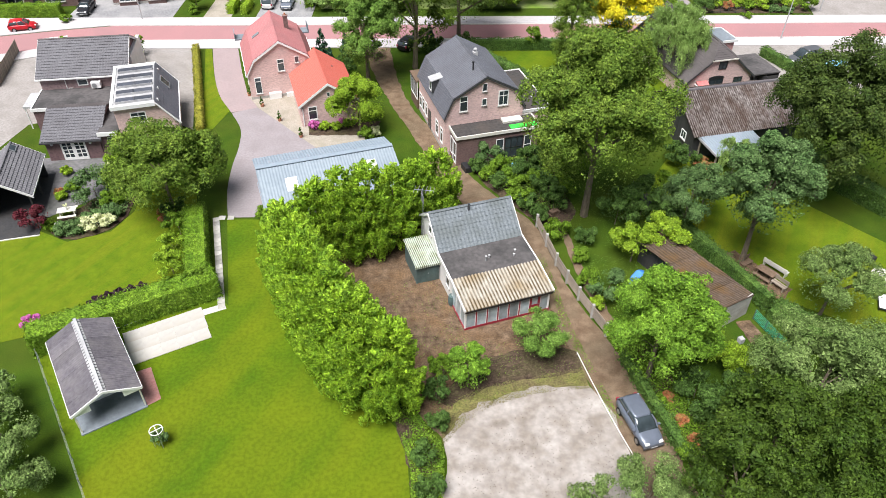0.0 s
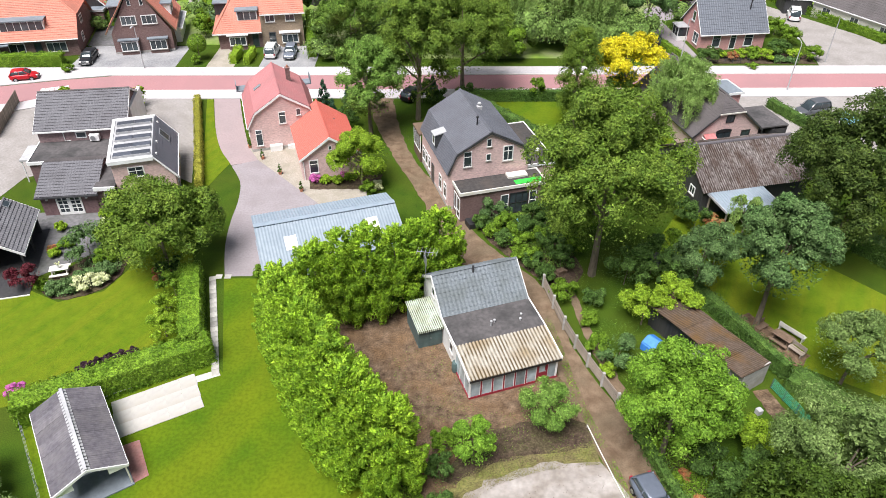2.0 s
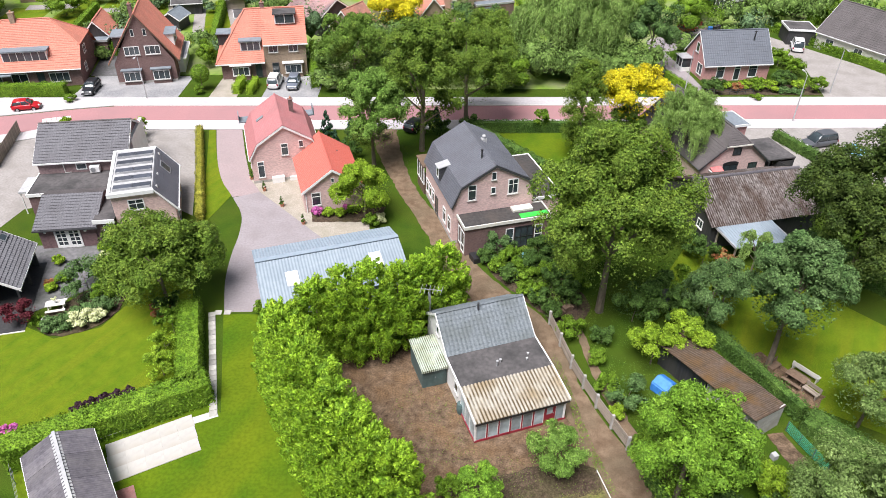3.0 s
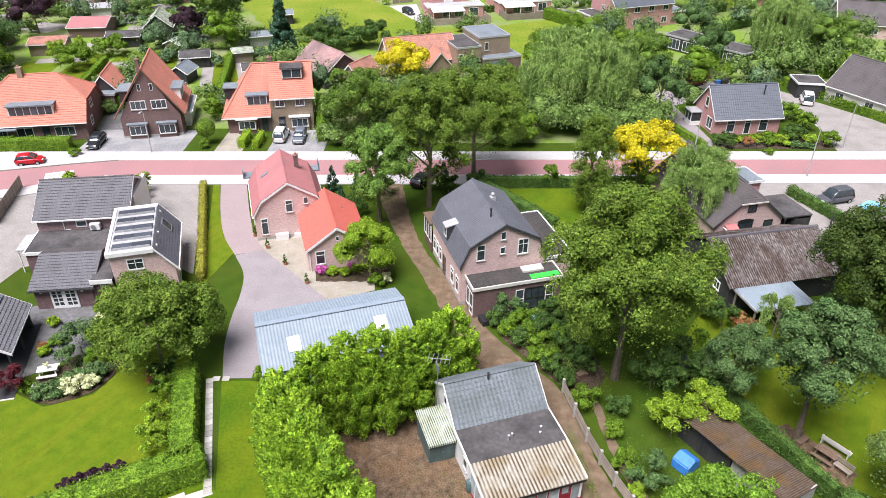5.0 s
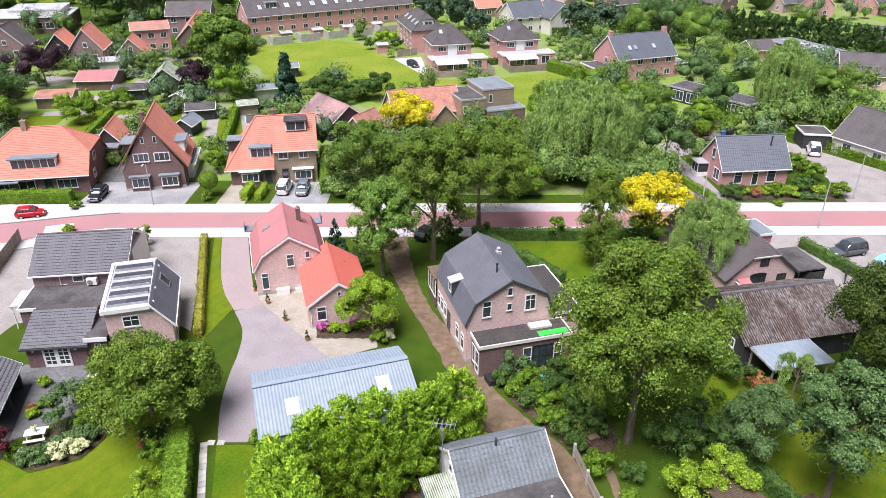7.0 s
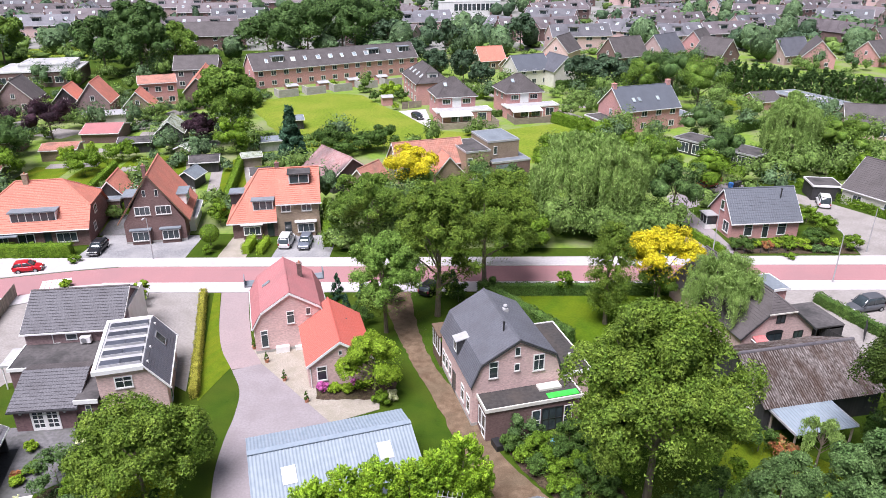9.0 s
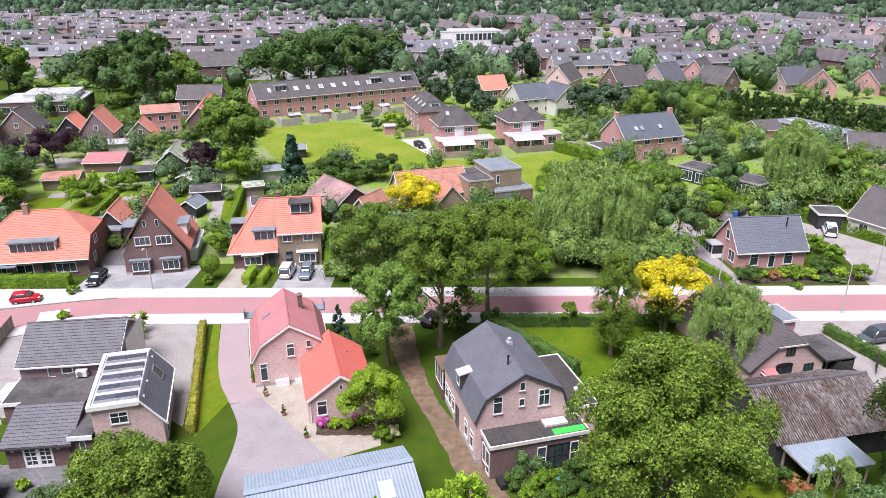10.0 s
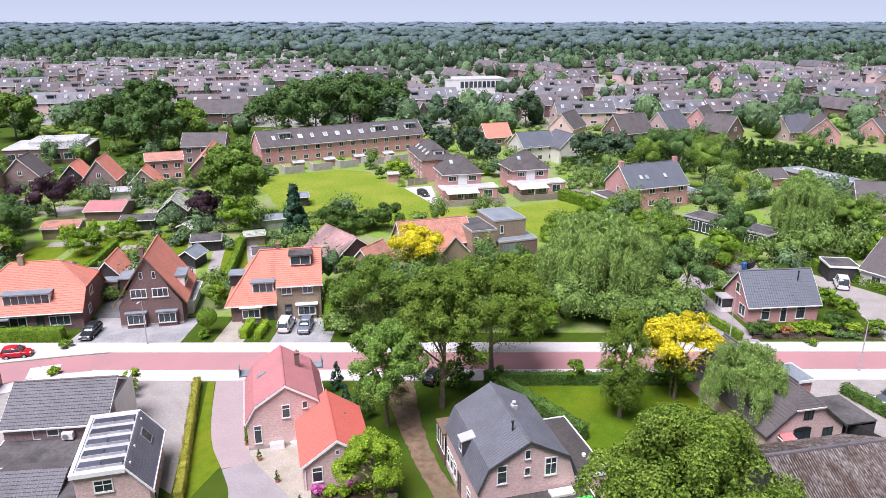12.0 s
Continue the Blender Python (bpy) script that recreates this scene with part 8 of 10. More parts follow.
    # fence left of the dark-roofed house
    f = thing("fence", "grey wooden fence along the yard", "fence", at(-52.0, 98.6, -80))
    for k in range(40):
        part("board", boxes((k * 0.25, k * 0.25 + 0.23, 0, 0.03, 0.02, 1.7)), M["wood_grey"], f)
    # log pile and odds and ends at the hen shed
    bm = bmesh.new()
    for k in range(14):
        tube(bm, [(0.2 * (k % 5) + 0.1 * (k // 5 % 2), 0, 0.09 + 0.17 * (k // 5)), (0.2 * (k % 5) + 0.1 * (k // 5 % 2), 0.5, 0.09 + 0.17 * (k // 5))], 0.09, 7)
    single("log_pile", bm, M["wood_brown"], "small pile of sawn logs", "log pile", at(11.6, 62.2, 30), kind="stuff")
    t = thing("trampoline", "dark round trampoline with a net", "trampoline", at(20.2, 63.6))
    bm = bmesh.new()
    tube(bm, [(1.4 * math.cos(a * math.tau / 24), 1.4 * math.sin(a * math.tau / 24), 0.75) for a in range(25)], 0.05, 5)
    part("frame", bm, M["dark_metal"], t)
    bm = bmesh.new()
    tube(bm, [(0, 0, 0.72), (0, 0, 0.74)], 1.35, 24)
    part("mat", bm, M["black"], t)
    for a in range(6):
        c, s = 1.4 * math.cos(a * math.tau / 6), 1.4 * math.sin(a * math.tau / 6)
        bm = bmesh.new()
        tube(bm, [(c, s, 0), (c, s, 2.2)], 0.03, 5)
        part("pole", bm, M["dark_metal"], t)


misc_small()


def scatter(name, label, poly, count, leaf, material, h=0.05):
    """Loose leaves and weeds lying on a piece of ground."""
    xs, ys = [p[0] for p in poly], [p[1] for p in poly]
    P = []
    while len(P) < count:
        x, y = rng.uniform(min(xs), max(xs)), rng.uniform(min(ys), max(ys))
        inside = False
        for (xa, ya), (xb, yb) in zip(poly, poly[1:] + poly[:1]):
            if (ya > y) != (yb > y) and x < (xb - xa) * (y - ya) / (yb - ya) + xa:
                inside = not inside
        if inside and noise.noise((x * 0.5, y * 0.5, 3.0)) > rng.uniform(-0.5, 0.35):
            P.append((x, y, rng.uniform(0.05, 0.05 + h)))
    P = np.array(P)
    N = ball_dirs(len(P)) * 0.6 + np.array([0, 0, 1.0])
    single(name, leaf_mesh(name, P, N, leaf, 0.6, material), None, label, "weeds", kind="stuff")


scatter("fallen_leaves", "dry brown leaves scattered on the yard", [(-5, 58), (-1, 43), (9, 45), (9, 52), (1, 62)], 2600, 0.032, M["wood_brown"])
scatter("yard_weeds", "weeds and moss on the bare yard", [(-3.5, 52), (0, 40.5), (11, 43), (11, 46), (3, 47), (0.5, 56)], 2200, 0.03, LEAF["hedge"], 0.06)
scatter("bed_weeds", "weeds growing in the bed", [(-4.4, 45.5), (0.6, 37.4), (0.2, 26), (-1.6, 26), (-1.6, 36)], 9000, 0.07, LEAF["hedge"], 0.5)
scatter("bed_weeds", "weeds growing beside the track", [(13.7, 48), (15.8, 40), (16.8, 30), (19.2, 30), (18, 40), (15.4, 49)], 11000, 0.07, LEAF["hedge"], 0.5)
scatter("garden_weeds", "overgrown garden plants", [(5.6, 70.6), (12.4, 73), (12.5, 63), (9.8, 63.5), (6.6, 67.5)], 9000, 0.075, LEAF["oak"], 0.6)
scatter("rough_grass", "uneven grass under the trees", [(12.6, 62), (14, 50), (22, 46), (23.5, 60), (20, 70), (13, 70)], 9000, 0.035, LEAF["oak"], 0.06)

scatter("verge_moss", "ragged moss and weeds along the gravel edge", [(0.5, 37.6), (1.8, 39.2), (4.0, 40.8), (7.3, 41.8), (11.4, 42.2), (11.1, 44.0), (7.2, 43.4), (3.7, 42.6), (1.4, 41.4), (0.3, 40.2)], 6000, 0.035, M["moss"], 0.04)
scatter("gravel_weeds", "small weeds and dark leaves on the gravel", [(0.6, 26), (0.8, 37), (5, 40), (11, 41.4), (13, 30)], 900, 0.035, M["soil"], 0.02)
scatter("track_weeds", "grass along the edge of the track", [(9.4, 57), (10.3, 48), (12.2, 39), (12.9, 39), (11.0, 48), (10.0, 57)], 1400, 0.045, LEAF["hedge"], 0.05)
scatter("track_leaves", "brown leaf litter on the track", [(-7, 98), (-1, 76), (4, 64.5), (10, 58), (13, 38), (15, 38), (11, 56), (6, 65), (1, 77), (-4, 98)], 1500, 0.03, M["wood_brown"], 0.02)
scatter("bed_plants", "low grey-green plants filling the bed", [(-34.4, 61.4), (-31.8, 60.0), (-28.7, 61.4), (-27.8, 64.0), (-28.2, 67.4), (-30.5, 69.6), (-31.0, 66.6), (-32.0, 62.6)], 3500, 0.09, LEAF["grey"], 0.45)
d_ = thing("garden_lounger", "black garden lounger with a white cushion", "lounger", at(36.6, 50.0, 65))
part("frame", boxes((-0.9, 0.9, -0.35, 0.35, 0.22, 0.3), *[(x - 0.04, x + 0.04, y - 0.04, y + 0.04, 0, 0.22) for x in (-0.8, 0.8) for y in (-0.28, 0.28)]), M["black"], d_)
part("cushion", soft_box(-0.85, 0.3, -0.32, 0.32, 0.302, 0.42, 0.04), M["white"], d_)
bm = soft_box(-0.25, 0.25, -0.32, 0.32, 0, 0.11, 0.04)
bmesh.ops.transform(bm, matrix=pose(0.56, 0, 0.36, 0, -35, 0), verts=bm.verts[:])
part("head_cushion", bm, M["white"], d_)
d_ = thing("covered_table", "round garden table under a pale cloth cover", "table", at(37.9, 52.8, 0))
bm = bmesh.new()
tube(bm, [(0, 0, 0.05), (0, 0, 0.3), (0, 0, 0.72), (0, 0, 0.8)], [1.0, 0.96, 0.88, 0.7], 18)
part("cover", bm, M["cream"], d_)
single("planter", soft_box(-0.4, 0.4, -0.4, 0.4, 0, 0.5, 0.03), M["black"], "square black planter on the lawn", "planter", at(38.3, 55.5, 20))

n_ = thing("net_fence", "green plastic net fence on thin posts", "fence", at(25.5, 48.7, -72.3))
for k in range(4):
    part("post", boxes((k * 1.32 - 0.03, k * 1.32 + 0.03, -0.03, 0.03, 0, 1.05)), M["green_paint"], n_)
bm = bmesh.new()
for k in range(27):
    box(bm, k * 0.15, k * 0.15 + 0.02, -0.01, 0.01, 0.1, 1.0)
for k in range(7):
    box(bm, 0, 3.96, -0.012, 0.012, 0.1 + k * 0.15, 0.12 + k * 0.15)
part("net", bm, M["net_green"], n_)
single("bucket", boxes((-0.2, 0.2, -0.2, 0.2, 0, 0.45)), M["felt_pale"], "pale plastic bucket behind the shed", "bucket", at(23.6, 46.3, 20))
v_ = thing("flower_vase", "white vase of flowers on the picnic table", "vase", at(-33.0, 63.4, 0, 0.76))
bm = bmesh.new()
tube(bm, [(0, 0, 0), (0, 0, 0.12), (0, 0, 0.25)], [0.08, 0.12, 0.07], 8)
part("vase", bm, M["white"], v_)
q_, m_n, _, _, _ = crown_points("round", 0.22, 0.22, 0.6, 8, 120)
part("flowers", leaf_mesh("vase_flowers", q_, m_n, 0.06, 0.7, M["flower_white"]), None, v_)


# ---- across the street ----
def house_hip():
    h = thing("house", "wide brown-brick house with an orange half-hipped roof", "house", at(-63.5, 111.5, 10))
    half_hip_wall(h, 0.4, 13.9, 0.3, 11.2, 2.8, 5.1, 8.0, 4.4, 9.9, "brick_brown")
    half_hip_roof(h, 0, 14.2, -0.3, 11.8, 2.65, 5.2, 8.2, 4.0, 10.1, "tile_orange")
    dormer(h, 4.0, 9.9, 0.9, 4.0, 3.7, 5.1, 6)
    window(h, "S", 0.3, 1.4, 0.7, 2.0, 1.5, 3)
    window(h, "S", 0.3, 4.6, 0.6, 2.2, 1.6, 2)
    window(h, "S", 0.3, 9.6, 0.7, 2.7, 1.4, 3)
    window(h, "S", 0.3, 8.0, 0.1, 1.0, 2.1, 1, frame_mat="black", name="door", sill=False)
    window(h, "E", 13.9, 3, 1.0, 1.2, 1.3, 2)
    window(h, "E", 13.9, 4.4, 3.2, 1.4, 1.2, 2)
    part("canopy", boxes((1.0, 5.0, -0.9, 0.28, 2.25, 2.4)), M["felt_blue"], h)
    chimney(h, 5.4, 5.6, 7.6, 9.2, 0.7, "brick_tan")


house_hip()


def house_gable():
    h = thing("house", "brown-brick house with a steep orange gable roof", "house", at(-44.8, 114.2, 11))
    gable_house(h, 8.2, 9.8, [(-0.7, 3.2), (4.1, 10.1), (8.9, 3.2)], "brick_brown", "tile_orange", verge="wood_brown", over=0.3)
    window(h, "S", 0, 1.7, 4.2, 2.1, 1.3, 3)
    window(h, "S", 0, 4.5, 4.2, 2.1, 1.3, 3)
    for x in (3.1, 4.75):
        window(h, "S", 0, x, 6.9, 0.45, 1.0, 1, sill=False)
    for x in (0.9, 4.9):
        b = part("bay", boxes((x, x + 2.5, -0.55, 0.02, 0, 2.15)), M["brick_brown"], h)
        part("bay_roof", boxes((x - 0.2, x + 2.7, -0.8, 0.02, 2.15, 2.32)), M["felt_blue"], b)
        window(h, "S", -0.56, x + 0.1, 0.6, 2.3, 1.4, 3)
    for y0, y1 in ((3.2, 6.4),):
        d = part("dormer", boxes((6.1, 8.3, y0, y1, 4.3, 5.9)), M["white"], h)
        part("dormer_roof", boxes((5.4, 8.6, y0 - 0.2, y1 + 0.2, 5.9, 6.05)), M["felt_blue"], d)
        window(h, "E", 8.3, y0 + 0.2, 4.6, 2.6, 1.0, 3, sill=False)
        d = part("dormer", boxes((-0.2, 2.1, y0, y1, 4.3, 5.9)), M["wood_black"], h)
        part("dormer_roof", boxes((-0.5, 2.8, y0 - 0.2, y1 + 0.2, 5.9, 6.05)), M["felt_blue"], d)
    chimney(h, 3.6, 1.2, 9.0, 11.0, 0.5)
    roof_window(h, (7.3, 1.4, 5.3), (0, 1, 0), (-4.8, 0, 6.9), 0.7, 1.0)


house_gable()


def house_double():
    h = thing("house", "tan-brick double house with an orange roof and dormers", "house", at(-30.2, 116.1, 9))
    part("wall", boxes((0, 6.3, 0, 10, 0, 2.6)), M["brick_brown"], h)
    bm = bmesh.new()
    extrude(bm, [(0, 0), (0, 5.1), (5, 8.6), (10, 5.1), (10, 0)], "x", 6.3, 12.4)
    part("wall", bm, M["brick_tan"], h)
    V = Vector
    for f in ((V((-0.7, -0.5, 2.5)), V((6.3, -0.5, 2.5)), V((6.3, 5, 8.75)), V((4.0, 5, 8.75))), (V((-0.7, 10.5, 2.5)), V((-0.7, -0.5, 2.5)), V((4.0, 5, 8.75))),
              (V((6.3, -0.4, 5.0)), V((12.7, -0.4, 5.0)), V((12.7, 5, 8.75)), V((6.3, 5, 8.75))), (V((12.7, 10.4, 5.4)), V((-0.7, 10.5, 2.5)), V((4.0, 5, 8.75)), V((12.7, 5, 8.75)))):
        bm = bmesh.new()
        course_sheet(bm, list(f), (f[1] - f[0]).cross(f[2] - f[0]).normalized())
        part("roof_slope", bm, M["tile_orange"], h)
    bm = bmesh.new()
    tube(bm, [(4.0, 5, 8.8), (12.7, 5, 8.8)], 0.13, 6)
    tube(bm, [(-0.7, -0.5, 2.55), (4.0, 5, 8.8)], 0.12, 6)
    part("ridge", bm, M["tile_orange"], h)
    part("gutter", boxes((-0.8, 6.3, -0.62, -0.5, 2.35, 2.5), (6.3, 12.8, -0.5, -0.38, 4.85, 5.0)), M["white"], h)
    dormer(h, 8.3, 11.2, 2.2, 4.6, 7.2, 8.6, 2, roof="felt")
    dormer(h, 3.0, 5.9, 0.7, 3.4, 3.9, 5.3, 3)
    part("dormer", boxes((-0.3, 1.2, 3.6, 5.8, 4.0, 5.6)), M["wood_black"], h)
    part("dormer_roof", boxes((-0.5, 1.9, 3.4, 6.0, 5.6, 5.75)), M["felt_blue"], h)
    window(h, "S", 0, 7.0, 3.7, 1.4, 1.2, 2)
    window(h, "S", 0, 9.9, 3.7, 1.4, 1.2, 2)
    for x, m_ in ((1.4, "brick_brown"), (9.0, "brick_tan")):
        b = part("bay", boxes((x, x + 2.7, -0.6, 0.02, 0, 2.2)), M[m_], h)
        part("bay_roof", boxes((x - 0.2, x + 2.9, -0.85, 0.02, 2.2, 2.35)), M["white"], b)
        window(h, "S", -0.61, x + 0.15, 0.7, 2.4, 1.3, 3)
    window(h, "S", 0, 4.8, 0.1, 1.0, 2.1, 1, frame_mat="dark_metal", name="door", sill=False)
    window(h, "S", 0, 7.3, 0.1, 1.0, 2.1, 1, frame_mat="dark_metal", name="door", sill=False)
    chimney(h, 6.6, 5.2, 8.2, 9.5, 0.6)


house_double()


FOOT = []


def low_house(x, y, yaw, W, D, ze, zr, wall, tile, label, verge="white", fine=True, name="house", wins=3):
    """A plain gabled house, its ridge along local x; windows on the long sides and in the gables."""
    h = thing(name, label, "house", at(x, y, yaw))
    mid = at(x, y, yaw) @ Vector((W / 2, D / 2, 0))
    FOOT.append((mid.x, mid.y, 0.5 * math.hypot(W, D)))
    bm = bmesh.new()
    extrude(bm, [(0, 0), (0, ze), (D / 2, zr - 0.15), (D, ze), (D, 0)], "x", 0, W)
    part("wall", bm, M[wall], h)
    fine = fine and y < 160
    lv = math.hypot(D / 2 + 0.35, (zr - ze) * (1 + 0.7 / D))
    dz = (zr - ze) * 0.7 / D
    for o, u, v in (((-0.25, -0.35, ze - dz), (1, 0, 0), (0, D / 2 + 0.35, zr - ze + dz)), ((W + 0.25, D + 0.35, ze - dz), (-1, 0, 0), (0, -D / 2 - 0.35, zr - ze + dz))):
        bm = bmesh.new()
        wave_sheet(bm, o, u, v, W + 0.5, lv, 0.35, 0.03, max(1, round(lv / 0.4)) if fine else 0, sub=3 if fine else 1)
        part("roof_slope", bm, M[tile], h)
    bm = bmesh.new()
    tube(bm, [(-0.25, D / 2, zr + 0.03), (W + 0.25, D / 2, zr + 0.03)], 0.12, 6)
    part("ridge", bm, M[tile], h)
    if verge:
        for xx in (-0.3, W + 0.25):
            bm = bmesh.new()
            extrude(bm, [(-0.35, ze - dz - 0.2), (D / 2, zr - 0.2), (D + 0.35, ze - dz - 0.2), (D + 0.35, ze - dz + 0.04), (D / 2, zr + 0.04), (-0.35, ze - dz + 0.04)], "x", xx, xx + 0.05)
            part("verge_board", bm, M[verge], h)
        part("gutter", boxes((-0.25, W + 0.25, -0.47, -0.35, ze - dz - 0.14, ze - dz)), M[verge], h)
    if wins:
        for fl in range(2 if ze > 4.5 else 1):
            for k in range(wins):
                ww = min(1.5, W / wins * 0.5)
                window(h, "S", 0, W * (k + 0.5) / wins - ww / 2, 0.8 + 2.7 * fl, ww, 1.35, 2)
        for s, off in (("W", 0), ("E", W)):
            window(h, s, off, D / 2 - 0.6, ze + 0.2 if ze < 4.5 else 3.5, 1.0, 1.25, 2)
            window(h, s, off, D * 0.25 - 0.6, 0.8, 1.2, 1.35, 2)
    return h


b = low_house(41.5, 115.3, 6, 10.3, 6.8, 2.9, 6.6, "brick_red", "tile_blue", "small red-brick house with a smooth dark grey roof", wins=0)
window(b, "S", 0, 1.9, 0.45, 1.3, 2.0, 1, 0.65)
window(b, "S", 0, 4.7, 0.05, 1.0, 2.3, 1, 0.8, name="door", sill=False)
window(b, "S", 0, 7.0, 0.45, 1.4, 2.0, 1, 0.65)
window(b, "W", 0, 0.8, 0.6, 1.7, 1.7, 2)
window(b, "W", 0, 2.9, 3.4, 1.0, 1.5, 1)
window(b, "W", 0, 4.6, 1.0, 0.6, 0.8, 1)
p_ = part("porch", boxes((-1.7, -0.02, 4.3, 6.3, 0, 0.7), (-1.7, -1.6, 4.3, 4.4, 0.7, 2.1), (-1.7, -1.6, 6.2, 6.3, 0.7, 2.1), (-1.7, -1.6, 5.25, 5.35, 0.7, 2.1)), M["white"], b)
part("pane", boxes((-1.66, -1.63, 4.4, 6.2, 0.7, 2.1), (-1.6, -0.02, 4.32, 4.36, 0.7, 2.1)), M["glass"], p_)
part("porch_roof", boxes((-1.9, -0.02, 4.1, 6.5, 2.1, 2.22)), M["felt_pale"], p_)
bm = bmesh.new()
tube(bm, [(8.0, 2.2, 5.2), (8.0, 2.2, 6.6)], 0.09, 8)
tube(bm, [(8.0, 2.2, 6.6), (8.0, 2.2, 6.75)], 0.16, 8)
part("flue", bm, M["black"], b)
low_house(65.6, 130.5, -62, 15.5, 9.5, 3.0, 7.2, "cream", "tile_brown", "long pale house with a dark tiled roof")
g = thing("garage", "black garage with a flat roof", "garage", at(61.4, 131.8, -8))
flat_block(g, 0, 4.4, 0, 4.4, 2.6, "wood_black", "felt", "white", name="wall")
low_house(-49.9, 127.4, 98, 6.6, 4.6, 2.6, 5.2, "wood_black", "tile_orange", "black wooden shed with an orange tiled roof", wins=0, name="shed")
g = thing("garage", "flat-roofed garage behind the orange-roofed house", "garage", at(-57.5, 124.8, 5))
flat_block(g, 0, 7.5, 0, 6, 2.7, "brick_brown", "felt_blue", "felt_pale", name="wall")
low_house(-36.6, 119.2, 100, 7.0, 3.0, 2.3, 2.6, "white", "felt_pale", "white carport beside the gabled house", wins=0, name="carport", fine=False)
low_house(-24.6, 143.4, -52, 10.0, 8.2, 2.6, 5.6, "wood_black", "tile_patched", "black barn with a patched orange and grey roof", wins=0, name="barn")
low_house(-11.8, 132.4, 60, 6.0, 4.8, 2.4, 5.0, "brick_tan", "tile_orange_old", "small shed with a hipped orange roof", wins=0, name="shed")
low_house(-7.5, 140.8, 18.5, 12.6, 7.0, 3.2, 6.5, "brick_tan", "tile_orange_old", "low farmhouse with a faded orange roof", wins=3)
low_house(3.6, 140.8, 108, 4.0, 4.6, 2.6, 5.2, "brick_tan", "tile_orange", "small outbuilding with an orange roof", wins=0, name="outbuilding")
g = thing("house", "modern tan-brick house with flat grey roofs", "house", at(4.4, 141.8, 19.5))
flat_block(g, 0, 4.6, 0, 8.4, 5.4, "brick_tan", "felt", "felt_pale", over=0.05, name="wing")
flat_block(g, 4.9, 11.0, 1.7, 9.6, 6.4, "brick_tan", "felt_blue", "felt_pale", over=0.05, name="wall")
flat_block(g, 5.0, 12.4, -0.4, 1.5, 3.1, "brick_brown", "felt_blue", "felt_pale", over=0.05, name="carport")
flat_block(g, 11.2, 12.4, 1.6, 4.5, 3.1, "brick_brown", "felt_blue", "felt_pale", over=0.05, name="carport")
part("garage_door", boxes((1.4, 4.2, -0.05, -0.01, 0.1, 2.2)), M["white"], g, "wide white garage door")
window(g, "S", 0, 0.3, 3.0, 0.9, 1.3, 1)
window(g, "S", 1.7, 6.0, 4.0, 0.7, 1.5, 1)
part("roller_door", boxes((5.6, 8.4, -0.45, -0.41, 0.2, 2.6)), M["felt_blue"], g)
g = thing("pavilion", "long black flat-roofed modern house", "house", at(47.6, 161.6, -53))
flat_block(g, 0, 17.8, 0, 5.6, 2.9, "wood_black", "felt", "felt_pale", name="wall")
for k in range(5):
    window(g, "S", 0, 1 + k * 3.3, 0.4, 2.6, 2.0, 3, sill=False)
g = low_house(40.2, 174.8, 21, 15.2, 9.6, 5.2, 9.4, "brick_red", "tile_blue", "detached red-brick house with a dark grey roof", wins=4)
chimney(g, 0.4, 4.8, 8.4, 10.2, 0.9, "brick_red")
chimney(g, 14.8, 4.8, 8.4, 10.2, 0.9, "brick_red")
for x in (3.4, 4.9, 9.8):
    roof_window(g, (x, 1.4, 6.55), (1, 0, 0), (0, 5.15, 4.1), 0.8, 1.2, glass="glass_pale")
flat_block(g, -4.2, -0.02, -1.0, 8.5, 2.9, "brick_red", "felt", "white", name="annex")
flat_block(g, 15.3, 19.6, 0.5, 7.0, 2.8, "brick_red", "felt_blue", "white", name="annex")
for x, y, yaw, text in ((-0.6, 187.6, 13, "brick villa with a dark pyramid roof and white awning"), (16.1, 192.4, 15, "brick villa with a dark pyramid roof and garden shed")):
    g = thing("house", text, "house", at(x, y, yaw), "hipped villas")
    FOOT.append((x + 4, y + 5, 8))
    part("wall", boxes((0.4, 9.6, 0.4, 9.6, 0, 5.5)), M["brick_red"], g)
    hip_roof(g, 0, 10, 0, 10, 5.4, 9.2, 4.4, 5.6, "tile_brown")
    part("white_panel", boxes((3.9, 6.1, 0.34, 0.4, 2.9, 5.3)), M["white"], g)
    for k in (1.5, 6.4):
        window(g, "S", 0.4, k, 3.7, 2.0, 1.2, 3)
    window(g, "W", 0.4, 3.0, 3.6, 1.2, 1.3, 2)
    window(g, "W", 0.4, 6.4, 3.6, 1.2, 1.3, 2)
    e_ = flat_block(g, -0.8, 12.4, -3.6, 0.38, 2.8, "brick_red", "felt_pale", "white", name="annex")
    for k in (2.6, 5.4, 9.0):
        window(g, "S", -3.6, k, 0.4, 2.2, 1.9, 2, sill=False)
    bm = bmesh.new()
    extrude(bm, [(-3.8, 2.5), (-6.0, 2.1), (-6.0, 2.2), (-3.8, 2.62)], "x", -0.2, 7.4)
    part("awning", bm, M["white"], e_, "white awning over the terrace")
    for k in (-0.1, 3.6, 7.2):
        part("post", boxes((k, k + 0.12, -5.9, -5.78, 0, 2.1)), M["white"], e_)
    roof_window(g, (2.4, 2.6, 7.42), (1, 0, 0), (0, 5, 3.8), 0.8, 1.2, glass="glass_pale")
    part("garden_fence", boxes((-0.9, 12.6, -9.0, -8.9, 0, 1.5), (12.5, 12.6, -8.9, -3.7, 0, 1.5), (-0.9, -0.8, -8.9, -3.7, 0, 1.5)), M["wood_grey"], g)
g = thing("house", "long brick house with a dark hipped roof and dormer", "house", at(-5.8, 203.4, 14), "hipped villas")
FOOT.append((-5, 212, 10))
